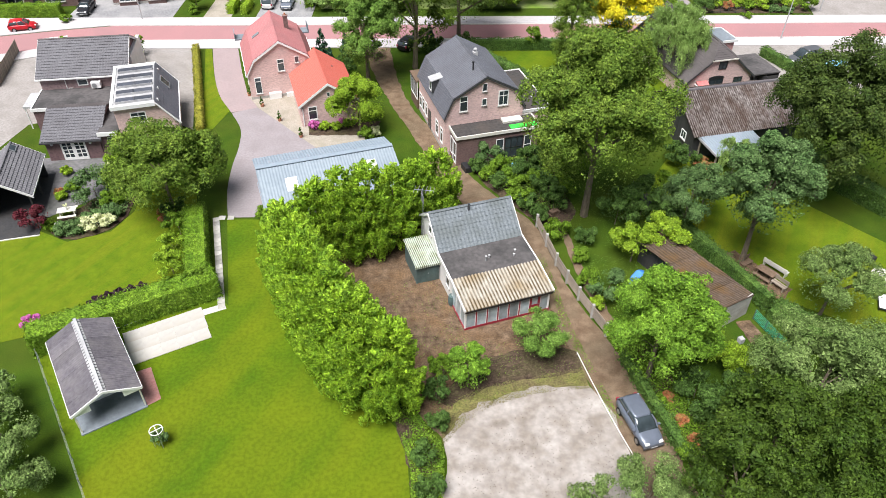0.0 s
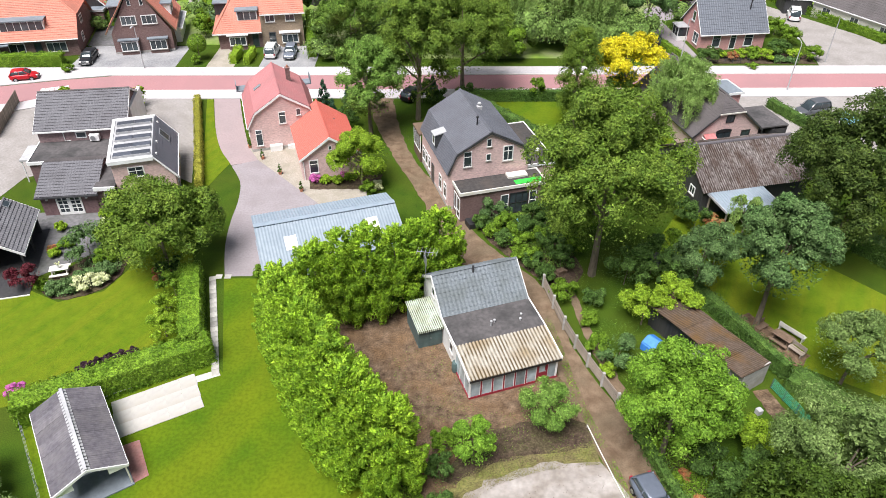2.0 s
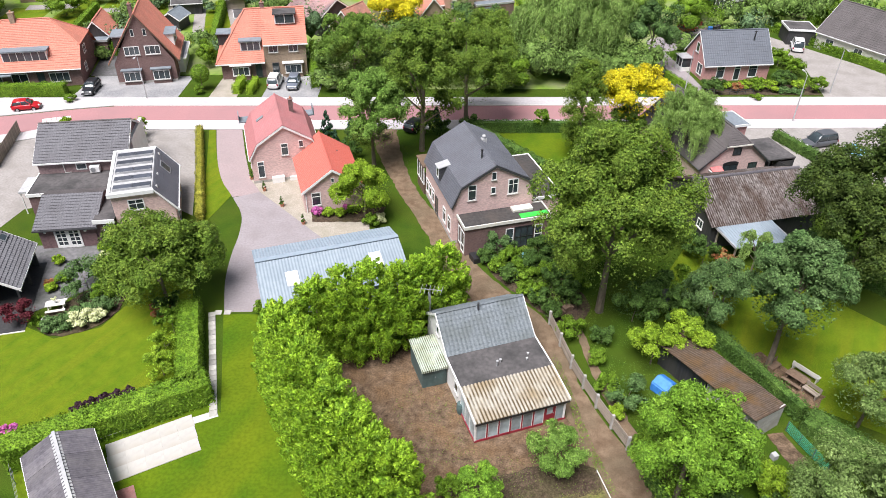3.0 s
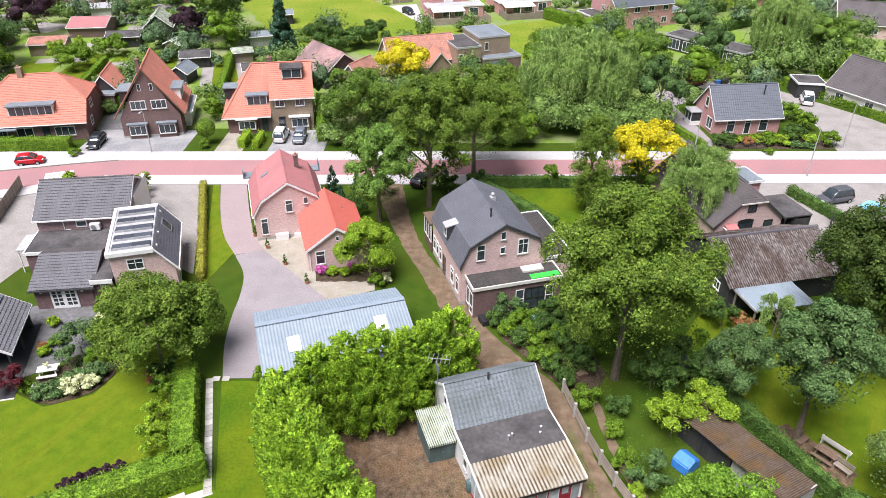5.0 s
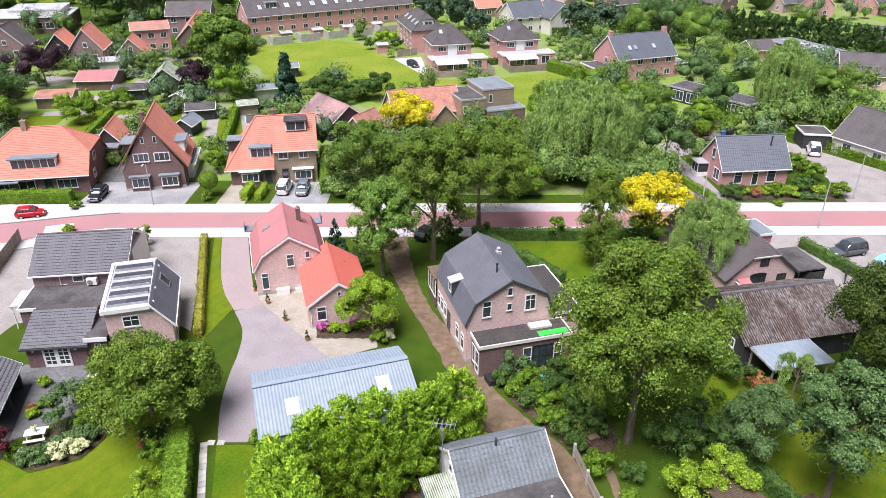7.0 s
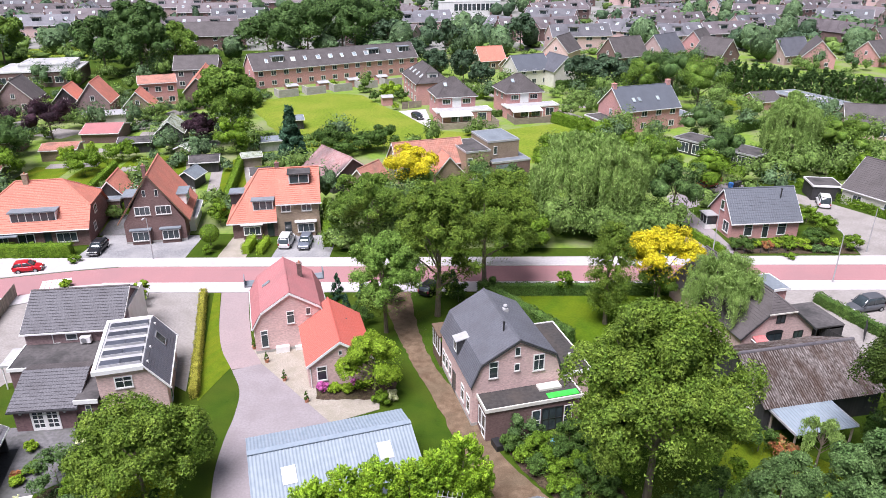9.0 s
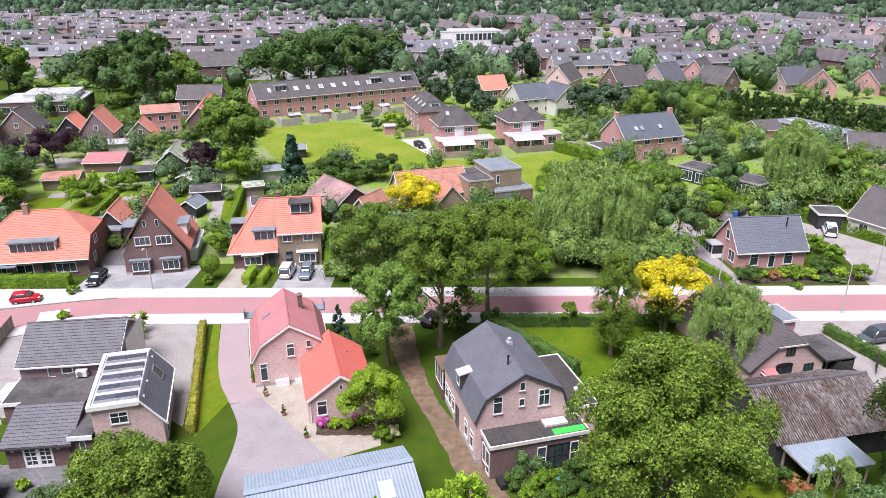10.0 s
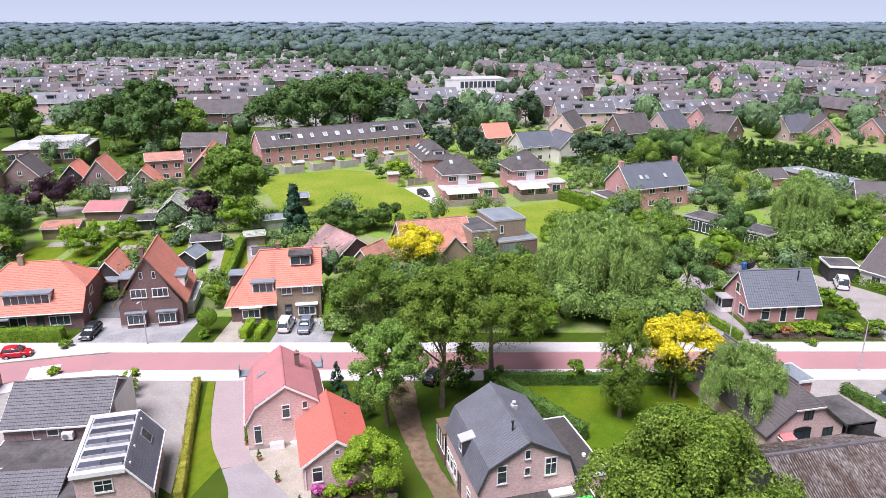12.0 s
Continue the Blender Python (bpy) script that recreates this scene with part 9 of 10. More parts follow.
half_hip_wall(g, 0.4, 17.6, 0.4, 9.2, 5.4, 5.55, 8.9, 4.4, 13.4, "brick_red", swap=True)
half_hip_roof(g, 0, 18, 0, 9.6, 5.4, 5.6, 9.2, 4.4, 13.6, "tile_brown", swap=True)
d_ = part("dormer", boxes((3.4, 6.2, 1.5, 4.2, 6.2, 7.9)), M["white"], g)
part("dormer_roof", boxes((3.2, 6.4, 1.3, 4.3, 7.9, 8.05)), M["felt"], d_)
window(g, "S", 1.5, 3.8, 6.5, 2.0, 1.1, 2, sill=False)
for k in (2.0, 6.0, 10.0, 14.0):
    window(g, "W", 0.4, k, 3.3, 1.4, 1.3, 2)
    window(g, "W", 0.4, k, 0.7, 1.6, 1.5, 2)
    roof_window(g, (1.6, k + 1.2, 6.75), (0, -1, 0), (4.8, 0, 3.8), 0.9, 1.2, frame_mat="white", glass="glass_pale")

f_ = thing("panel_fence", "grey panel fence beside the villa's drive", "fence", at(-9.3, 199.6, 25))
for k in range(3):
    part("panel", boxes((k * 1.85, k * 1.85 + 1.7, 0, 0.08, 0, 1.8)), M["wood_grey"], f_)
low_house(-14.4, 203.4, 14, 2.6, 2.6, 2.2, 2.5, "brick_red", "felt_pale", "small brick shed at the meadow's corner", verge=None, wins=0, name="garden_shed", fine=False)

# the long terrace behind the meadow
g = low_house(-52.0, 225.0, 30, 52.5, 9.4, 5.4, 9.2, "brick_red", "tile_brown", "long brick terrace with a dark roof and white roof windows", wins=14)
for k in range(12):
    roof_window(g, (4 + k * 3.9, 1.7, 6.75), (1, 0, 0), (0, 4.7, 3.8), 1.3 if k % 3 else 0.9, 1.5, frame_mat="white", glass="glass_pale")
for x in (6.0, 36.5, 47.0):
    dormer(g, x, x + 3.6, 1.9, 4.4, 6.8, 8.3, 3)
for k in range(5):
    w_ = thing("garden_wall", "pale rendered garden wall behind the terrace", "wall", at(-43.0 + k * 6.9, 213.2 + k * 4.0, 30))
    part("wall", boxes((0, 5.6, 0, 0.25, 0, 2.1)), M["concrete"], w_)
    part("return_wall", boxes((0, 0.25, 0.26, 4.0, 0, 2.1)), M["concrete"], w_)
    low_house(-41.6 + k * 8.0, 218.6 + k * 4.7, 30, 3.0, 2.8, 2.1, 2.4, "brick_red", "felt_pale", "small brick garden shed behind the terrace", verge=None, wins=0, name="garden_shed", fine=False)

# gardens, sheds and houses behind the left row
low_house(-77.0, 154.4, 12, 6.4, 5.6, 2.3, 2.8, "brick_tan", "tile_orange_old", "low shed with a faded orange roof", wins=0, name="shed")
low_house(-75.2, 167.6, 6, 7.4, 9.0, 2.2, 3.2, "brick_brown", "tile_red", "wide low shed with a dull red roof", wins=0, name="shed")
low_house(-81.2, 182.0, 18, 8.8, 4.6, 2.5, 2.8, "cream", "felt_pale", "long white flat-topped shed", wins=0, name="shed")
low_house(-53.5, 166.5, 100, 7.0, 5.4, 2.9, 5.2, "wood_black", "fibre_green", "black garden house with a pale green roof", wins=0, name="garden_house")
low_house(-64.4, 160.0, 10, 6.2, 4.5, 2.3, 2.8, "wood_black", "felt", "low black garden shed", wins=0, name="shed")
low_house(-42.5, 138.0, 80, 4.0, 3.0, 2.2, 3.2, "wood_black", "felt_blue", "small dark garden shed with pitched roof", wins=0, name="garden_shed")
low_house(-37.2, 150.5, 20, 3.4, 2.6, 2.1, 2.5, "wood_grey", "fibre_green", "little wooden garden shed", wins=0, name="garden_shed")
low_house(-34.2, 178.8, 15, 3.6, 4.6, 2.3, 2.7, "felt", "felt_blue", "dark shed at the edge of the meadow", wins=0, name="shed")
low_house(-36.4, 161.0, 20, 4.6, 3.6, 2.2, 2.6, "felt_pale", "felt_blue", "grey shed at the edge of the meadow", wins=0, name="shed")
for x, y, yaw, W, D, ze, zr, wl, tl, lb in (
        (-100, 197, 100, 9, 9, 3.2, 7.8, "brick_mauve", "tile_brown", "brick house with a steep brown roof"), (-86.6, 193.6, 100, 8, 7, 2.9, 6.8, "wood_black", "tile_orange", "black gabled house with an orange roof"),
        (-79.4, 192.5, 100, 9, 7.4, 3.6, 8.2, "brick_mauve", "tile_orange", "house with a steep orange roof"), (-76, 203, 22, 9, 8, 5.8, 7.0, "brick_red", "tile_orange_old", "tall brick double house with a low roof"),
        (-68.9, 191.6, 100, 6.5, 6.6, 2.8, 6.2, "brick_tan", "tile_orange", "small pale cottage with an orange roof"), (-57, 200, 100, 22, 6.5, 4.8, 8.0, "brick_brown", "tile_orange", "row of cottages with orange roofs"),
        (-75.0, 226, 6, 12, 9, 5.6, 8.6, "brick_mauve", "tile_brown", "brown-brick double house with dormers"), (-118, 186, 15, 12, 8, 3.0, 7.4, "brick_mauve", "tile_brown", "low house with a dark tiled roof"),
        (-95, 298, 12, 22, 10, 5.6, 10.0, "brick_brown", "tile_brown", "large brown-brick house with gable"), (-130, 326, 30, 9, 8, 3, 7, "brick_tan", "tile_orange", "small white house with an orange roof"),
        (14, 256, 20, 9, 8, 3.2, 7.0, "brick_tan", "tile_orange", "cottage with an orange roof among the villas"),
        (23, 244, 24, 15, 8, 2.8, 5.4, "brick_tan", "tile_orange", "long low cottage with an orange roof"), (23, 228, 24, 11, 9, 4.8, 8.4, "cream", "tile_blue", "pale rendered house with solar panels"), (41, 230, 112, 10, 8.4, 4.8, 8.6, "cream", "tile_grey", "pale house with a dark grey roof"),
        (44, 266, 60, 13, 9, 4.4, 9.2, "brick_pink", "tile_brown", "brick house with a broad gable"), (60, 262, 30, 14, 10, 3.4, 9.0, "brick_brown", "tile_brown", "detached house with a broad dark roof"),
        (78, 270, 40, 13, 10, 3.4, 9.0, "brick_town", "tile_grey", "detached house with a dark grey roof"), (95, 278, 55, 14, 10, 4.0, 9.6, "brick_red", "tile_brown", "detached brick house with a steep roof"),
        (103, 268, 120, 12, 9, 3.4, 8.6, "brick_brown", "tile_brown", "detached brick house with dark tiles"), (118, 266, 25, 13, 9, 3.4, 8.4, "brick_town", "tile_grey", "detached brick house with grey tiles"),
        (131, 258, 70, 15, 10, 4.0, 9.0, "brick_red", "tile_brown", "detached brick house with a long roof"), (148, 262, 30, 16, 10, 3.4, 8.0, "brick_red", "tile_brown", "detached brick house with a low roof"),
        (110, 205, -32, 15, 11, 3.2, 6.4, "brick_brown", "tile_brown", "low brown house with a dark roof"), (172, 300, 20, 16, 10, 3.4, 8.0, "brick_red", "tile_brown", "detached brick house beyond the hedge")):
    low_house(x, y, yaw, W, D, ze, zr, wl, tl, lb)
for x, y, yaw, W, D, wl, tl, lb in ((-46.0, 147.0, 12, 5.0, 3.4, "wood_black", "felt", "black garden shed with a flat roof"), (-49.0, 155.5, 70, 4.0, 3.0, "wood_grey", "fibre_green", "weathered garden shed with a green roof"),
                                    (-91.0, 160.5, 10, 6.5, 4.2, "brick_brown", "felt", "brick shed with a flat roof"), (-83.0, 139.0, 8, 6.0, 5.0, "wood_black", "tile_orange_old", "black shed with orange tiles"),
                                    (-33.0, 139.5, 15, 3.6, 2.8, "wood_grey", "felt", "small wooden shed beside a hedge"), (-27.0, 131.5, 10, 5.0, 3.2, "wood_black", "felt", "black shed behind the double house"),
                                    (-45.0, 128.6, 8, 4.6, 3.2, "brick_brown", "felt", "brick outhouse with a flat roof"), (-66.0, 131.5, 5, 5.2, 3.4, "wood_black", "tile_orange_old", "outhouse with old orange tiles")):
    low_house(x, y, yaw, W, D, 2.2, 2.9, wl, tl, lb, wins=0, name="garden_shed", fine=False)
g = thing("hall", "low hall with a large pale flat roof", "hall", at(87.0, 206.5, -68))
flat_block(g, 0, 27, 0, 8, 3.0, "brick_brown", "felt_blue", "felt_pale", name="wall")
for k in range(6):
    part("roof_light", soft_box(2 + k * 4.2, 4.6 + k * 4.2, 2.4, 5.2, 3.05, 3.3), M["felt_pale"], g)
low_house(79.6, 197.4, 15, 7.0, 6.0, 2.4, 4.2, "brick_red", "tile_brown", "low brick garage with a dark tiled roof", wins=0, name="garage")
low_house(88.2, 171.6, -16, 15, 10, 3.0, 6.6, "brick_pink", "tile_brown", "broad brick house with a low dark roof")
patch("lawn", [(79.6, 217.4), (88, 216), (100, 221.5), (97, 229), (84, 228)], 0.03, "lawn", "bright mown lawn behind the hall", "lawn")
patch("lawn", [(73.5, 197), (78.6, 200.5), (80.5, 208), (76.5, 212), (71, 204)], 0.03, "lawn", "bright mown lawn between the hedges", "lawn")
g = thing("school", "low modern building with white bands and flat roof", "school", at(-126, 226, 12))
flat_block(g, 0, 22, 0, 16, 4.4, "brick_brown", "felt_pale", "white", name="wall")
flat_block(g, 6, 20, 3, 14, 6.0, "white", "felt_pale", "white", name="upper_floor")
for k in range(7):
    window(g, "S", 0, 0.8 + k * 3.0, 1.2, 2.3, 1.8, 2)

# hedges, shrubs and trees across the street
hedge(-62.5, 109.9, -50.8, 110.6, 1.5, 1.7, "hedge", label="clipped front hedge of the orange-roofed house")
hedge(-27.2, 110.6, -27.0, 114.6, 1.1, 1.3, "lime", label="clipped front hedge beside the path")
hedge(-25.2, 110.4, -25.0, 114.4, 0.9, 1.2, "lime", label="clipped front hedge beside the path")
hedge(-16.2, 113.0, -18.2, 128.0, 1.2, 2.0, "hedge", label="tall clipped hedge beside the double house")
hedge(-58.0, 128.0, -60.0, 148.0, 1.0, 2.2, "hedge", label="clipped hedge between the back gardens")
hedge(-34.0, 124.0, -38.0, 152.0, 1.0, 2.0, "hedge", label="clipped hedge between the back gardens")
hedge(-49.5, 126.0, -52.0, 148.0, 0.9, 2.0, "hedge", label="clipped hedge between the back gardens")
f_ = thing("garden_fence", "low dark wire fence before a planted border", "fence", at(40.4, 110.4))
for k in range(7):
    part("post", boxes((k * 1.15 - 0.03, k * 1.15 + 0.03, -0.03, 0.03, 0, 0.85)), M["dark_metal"], f_)
for z in (0.25, 0.5, 0.8):
    part("rail", boxes((0.03, 6.87, -0.012, 0.012, z, z + 0.03)), M["dark_metal"], f_)
patch("flower_bed", [(40.2, 110.4), (57.4, 110.2), (57.6, 113.8), (52.0, 114.6), (41.0, 113.0)], 0.04, "soil", "densely planted front garden bed", "bed")
hedge(27.0, 186.0, 36.0, 172.5, 2.0, 2.4, "hedge", leaf=0.16, dens=30, label="tall clipped hedge beside the meadow")
hedge(60, 150, 72, 168, 2.2, 2.6, "hedge", leaf=0.16, dens=30, label="tall clipped garden hedge")
hedge(72.0, 118, 62.5, 139, 1.4, 1.4, "hedge", leaf=0.14, dens=40, label="clipped hedge beside the drive")
hedge(38.5, 99.0 + 10.9, 33.5, 125, 0.8, 1.2, "hedge", label="low hedge beside the paved drive")
for k, x, y, h, r, n in (("oak", -147.7, 270.1, 15.9, 8.8, 3800), ("dark", -104, 248.3, 18.1, 8.6, 3850), ("dark", -97.6, 260.8, 21.4, 9.0, 3850), ("oak", -84.4, 256.5, 13.5, 8.2, 3600), ("dark", -90, 246, 17.5, 8.4, 3850),
                         ("oak", -43.2, 167.4, 15.9, 6.2, 9000), ("cedar", -28.6, 154.4, 10.6, 3.0, 4000), ("dark", -60.4, 282.2, 14.7, 10, 3500), ("dark", -46.5, 284.8, 17.8, 11, 3500), ("dark", -36, 300.1, 21.3, 12, 3500),
                         ("dark", -22.5, 310.7, 17.3, 10, 3000), ("dark", -50, 290, 19, 10, 3000), ("dark", -30, 290, 17, 9, 2600), ("street", -7.5, 258.4, 9.3, 4.2, 1500), ("street", 3, 273.2, 13.7, 5.2, 1600),
                         ("street", -1, 232.3, 10, 3.7, 1500), ("street", 7.5, 234.9, 10.1, 4.1, 1500), ("street", 12, 220.1, 8.7, 3.5, 1500), ("street", 31.8, 299.9, 12.9, 6.3, 1600), ("street", -18.5, 300, 11.8, 5.6, 1600),
                         ("street", 39.3, 220, 10.7, 4.9, 1800), ("street", 46.3, 216.2, 10.8, 5.8, 2000), ("street", 52.5, 213, 10.0, 5.0, 1800)):
    tree(k, x, y, h, r, 0.36 if n > 3900 else 0.5, n, 60)
for k, x, y, h, r, n in (("dark", 57.0, 195.0, 16.0, 6.2, 4200), ("oak", 50.5, 199.0, 13.0, 5.2, 3600), ("dark", 57.5, 218, 12.4, 5.3, 2200), ("dark", 65.0, 216, 11.8, 5.3, 2200), ("oak", 62, 190.2, 14.2, 7.0, 3500), ("willow", 65.6, 151.0, 14.6, 5.6, 15000), ("greybush", 55.3, 167.9, 7.9, 4.6, 3000),
                         ("oak", 74, 148.9, 10.2, 6.0, 3500), ("bush", 75, 142.5, 5.2, 3.5, 1500), ("willow", 20.8, 121.5, 15.0, 8.2, 20000), ("willow", 27.5, 124.0, 12.6, 5.6, 9000), ("bush", 20.0, 145, 5.5, 4.0, 3000),
                         ("dark", 34.6, 121.0, 10.6, 4.0, 4000), ("oak", 37.8, 139.6, 8.6, 4.1, 3000), ("bush", 46.4, 136.8, 6.9, 4.6, 3200), ("oak", -10.4, 112.8, 10.6, 4.9, 9000), ("dark", 8.0, 124.0, 9.0, 4.6, 4000),
                         ("yellow", -5.0, 134.0, 8.4, 4.7, 5200), ("purple", -82.8, 170.6, 9.2, 5.2, 3500), ("dark", -80.6, 148.0, 9.9, 5.6, 3500), ("bush", -65.1, 146.3, 4.9, 3.9, 2600), ("purple", -49.0, 164.6, 6.8, 3.9, 3600), ("dark", -88.5, 150.5, 8.5, 4.2, 3200), ("dark", -84.6, 157.5, 8.0, 3.8, 3200), ("oak", -92.5, 158.0, 9.0, 4.4, 3200), ("dark", -97.0, 166.0, 9.0, 4.6, 3200), ("dark", -80.5, 144.0, 6.0, 3.2, 2400), ("oak", -100.0, 150.0, 8.0, 4.6, 3000), ("bush", -62.0, 155.5, 3.6, 3.2, 2600), ("limebush", -68.6, 157.6, 3.0, 1.3, 1200), ("limebush", -60.0, 181.0, 3.4, 1.6, 1200),
                         ("bush", -40.9, 160, 7.5, 4.4, 3000), ("darkbush", -22.4, 160.5, 5.2, 4.0, 3600), ("darkbush", -16.9, 160.8, 3.8, 3.4, 3000), ("darkbush", -11.2, 160.4, 5.6, 3.2, 3200), ("darkbush", -19.0, 157.5, 3.0, 2.6, 2200), ("limebush", -12.9, 211.6, 4.4, 3.3, 2600), ("darkbush", -16.6, 208.2, 3.2, 1.7, 1400), ("darkbush", -9.8, 207.6, 3.6, 2.2, 1600), ("limebush", -10.8, 199.2, 1.6, 1.1, 800), ("limebush", -41.0, 220.6, 2.6, 1.9, 1200), ("limebush", -30.2, 226.2, 2.6, 1.9, 1200), ("bush", -78.3, 143.1, 5.8, 4.3, 2600),
                         ("bush", -33.6, 121.5, 3.9, 1.9, 2200), ("limebush", -69.5, 150.0, 4.6, 2.0, 1600), ("darkbush", -3.5, 112.0, 4.0, 2.6, 2200), ("bush", 12.0, 113.0, 5.0, 3.4, 3000), ("bush", 15.0, 130.0, 4.6, 3.6, 3000),
                         ("dark", 27.0, 138.0, 9.0, 5.0, 3200), ("limebush", 40.5, 144.0, 6.0, 3.0, 2000), ("dark", 51.0, 145.5, 9.0, 4.0, 2800), ("bush", 36.5, 150.0, 7.0, 4.6, 2600), ("bush", 30.0, 160.0, 7.5, 4.6, 2600),
                         ("bush", 43.0, 157.0, 4.5, 3.4, 2600), ("bush", 22.0, 152.0, 6.0, 4.0, 2400), ("bush", 56.0, 117.5, 3.2, 1.8, 1600), ("darkbush", 52.9, 113.9, 2.2, 1.9, 2600), ("limebush", 46.9, 112.6, 1.3, 1.0, 900),
                         ("darkbush", 41.9, 111.8, 1.7, 1.8, 2400), ("redbush", 45.3, 111.7, 1.3, 0.9, 900), ("limebush", 50.3, 112.0, 1.4, 1.3, 1200), ("bush", 48.4, 111.6, 1.1, 0.9, 800), ("bush", 48.9, 113.2, 1.5, 1.1, 900), ("limebush", 54.6, 112.2, 1.4, 1.2, 1000), ("greybush", 52.2, 111.3, 0.6, 1.3, 900), ("greybush", 53.9, 110.9, 0.6, 1.1, 800), ("bush", 57.0, 111.6, 2.2, 1.5, 1600), ("limebush", 44.0, 112.5, 1.0, 0.8, 700), ("bush", 55.6, 121.5, 3.0, 2.0, 1600),
                         ("bush", -32.4, 110.7, 1.3, 0.7, 700), ("bush", -49.5, 108.2, 1.0, 1.0, 800), ("limebush", -47.2, 101.0, 0.8, 0.8, 600), ("bush", 47.2, 108.6, 0.8, 0.9, 600)):
    tree(k, x, y, h, r, 0.25 if r > 3 else 0.18, n, 45)
topiary = thing("topiary", "round clipped green topiary tree", "tree", at(-32.3, 112.2))
q_ = ball_dirs(2200)
part("foliage", leaf_mesh("topiary_leaves", q_ * rng.uniform(0.95, 1.06, 2200)[:, None] * 1.25 + np.array([0, 0, 2.5]), q_ + ball_dirs(2200) * 0.5, 0.11, 0.62, LEAF["hedge"]), None, topiary)
bm = bmesh.new()
tube(bm, [(0, 0, 0), (0, 0, 2.4)], [0.1, 0.06], 7)
part("trunk", bm, M["bark"], topiary)

for x0, y0, x1, y1, w_, h_, k_ in ((31, 169, 24, 163, 1.0, 1.6, "hedge"), (60, 172, 76, 182, 1.4, 2.0, "hedge_dark"), (58, 186, 72, 194, 1.2, 1.8, "hedge_dark"), (10, 190, 26, 197, 1.0, 1.4, "hedge_dark"),
                                   (44, 128, 56, 128, 1.0, 1.6, "hedge_dark"), (52, 150, 66, 158, 1.4, 2.2, "hedge"), (-3, 206, 12, 212, 1.0, 1.4, "hedge"), (70, 142, 86, 150, 1.4, 2.0, "hedge"), (34, 226, 66, 236, 1.4, 2.2, "hedge_dark"), (66, 238, 110, 246, 1.4, 2.2, "hedge_dark")):
    hedge(x0, y0, x1, y1, w_, h_, k_, leaf=0.2, dens=22, label="clipped hedge between the villa gardens")
for x, y, yaw, c_, lb in ((33.5, 197.5, 60, (0.6, 0.6, 0.6), "white car parked in the side street"), (22.5, 213.0, 60, (0.1, 0.1, 0.11), "dark car parked in the side street"), (40.5, 204.0, 12, (0.5, 0.51, 0.53), "silver car parked in the side street"), (-5.2, 189.6, -62, (0.03, 0.03, 0.034), "black car on a paved drive beside a villa"),
                          (56.0, 208.6, 12, (0.3, 0.02, 0.02), "red car parked in the side street"), (46.5, 138.5, 28, (0.3, 0.02, 0.02), "small red car on a garden drive")):
    car(x, y, yaw, c_, lb)

for x, y, m_, lb in ((50.2, 137.6, "blue_tarp", "blue plastic barrel in a garden yard"), (51.2, 138.0, "black", "black plastic barrel in a garden yard"), (52.0, 138.6, "black", "black waste bin in a garden yard")):
    b = thing("barrel", lb, "barrel", at(x, y))
    bm = bmesh.new()
    tube(bm, [(0, 0, 0), (0, 0, 0.5), (0, 0, 1.1)], [0.36, 0.42, 0.4], 12)
    part("body", bm, M[m_], b)
    bm = bmesh.new()
    tube(bm, [(0, 0, 1.1), (0, 0, 1.18)], [0.43, 0.36], 12)
    part("lid", bm, M[m_], b)
t_ = thing("trailer", "red garden trailer with low sides", "trailer", at(47.4, 139.4, 25))
part("body", boxes((0, 2.6, 0, 1.5, 0.5, 0.6), (0, 2.6, 0, 0.06, 0.6, 1.2), (0, 2.6, 1.44, 1.5, 0.6, 1.2), (0, 0.06, 0.06, 1.44, 0.6, 1.2), (2.54, 2.6, 0.06, 1.44, 0.6, 1.2)), M["red_paint"], t_)
for y in (-0.1, 1.6):
    bm = bmesh.new()
    tube(bm, [(1.3, y - 0.09, 0.32), (1.3, y + 0.09, 0.32)], 0.32, 14)
    part("wheel", bm, M["rubber"], t_)
part("drawbar", boxes((2.6, 3.8, 0.68, 0.82, 0.48, 0.56), (3.6, 3.72, 0.7, 0.8, 0, 0.48)), M["dark_metal"], t_)

# tall clipped tree hedge beyond the hall
for k in range(27):
    tree("hedgetree", 79.5 + k * 1.75 + float(rng.uniform(-0.3, 0.3)), 222.5 - k * 1.25, 8.4 + float(rng.uniform(-0.9, 0.9)), 1.7, 0.3, 700, 60, "tall hedge trees")


# ---- the town beyond ----
def window_row(bm, spots, w=2.6, h=1.2):
    """Windows of a far facade, frames proud of the wall and panes behind them: spots of (x, y, z, quarter turn)."""
    for x, y, z, side in spots:
        for (a, b, c, d, e, f), index in (((0, w, -0.06, 0.0, 0, h), 0), ((0.1, w / 2 - 0.04, -0.08, -0.061, 0.1, h - 0.1), 1), ((w / 2 + 0.04, w - 0.1, -0.08, -0.061, 0.1, h - 0.1), 1)):
            n = len(bm.faces)
            vs = box(bm, a, b, c, d, e, f)
            for v in vs:
                v.co = pose(x, y, z, 0, 0, side) @ v.co
            for q in list(bm.faces)[n:]:
                q.material_index = index


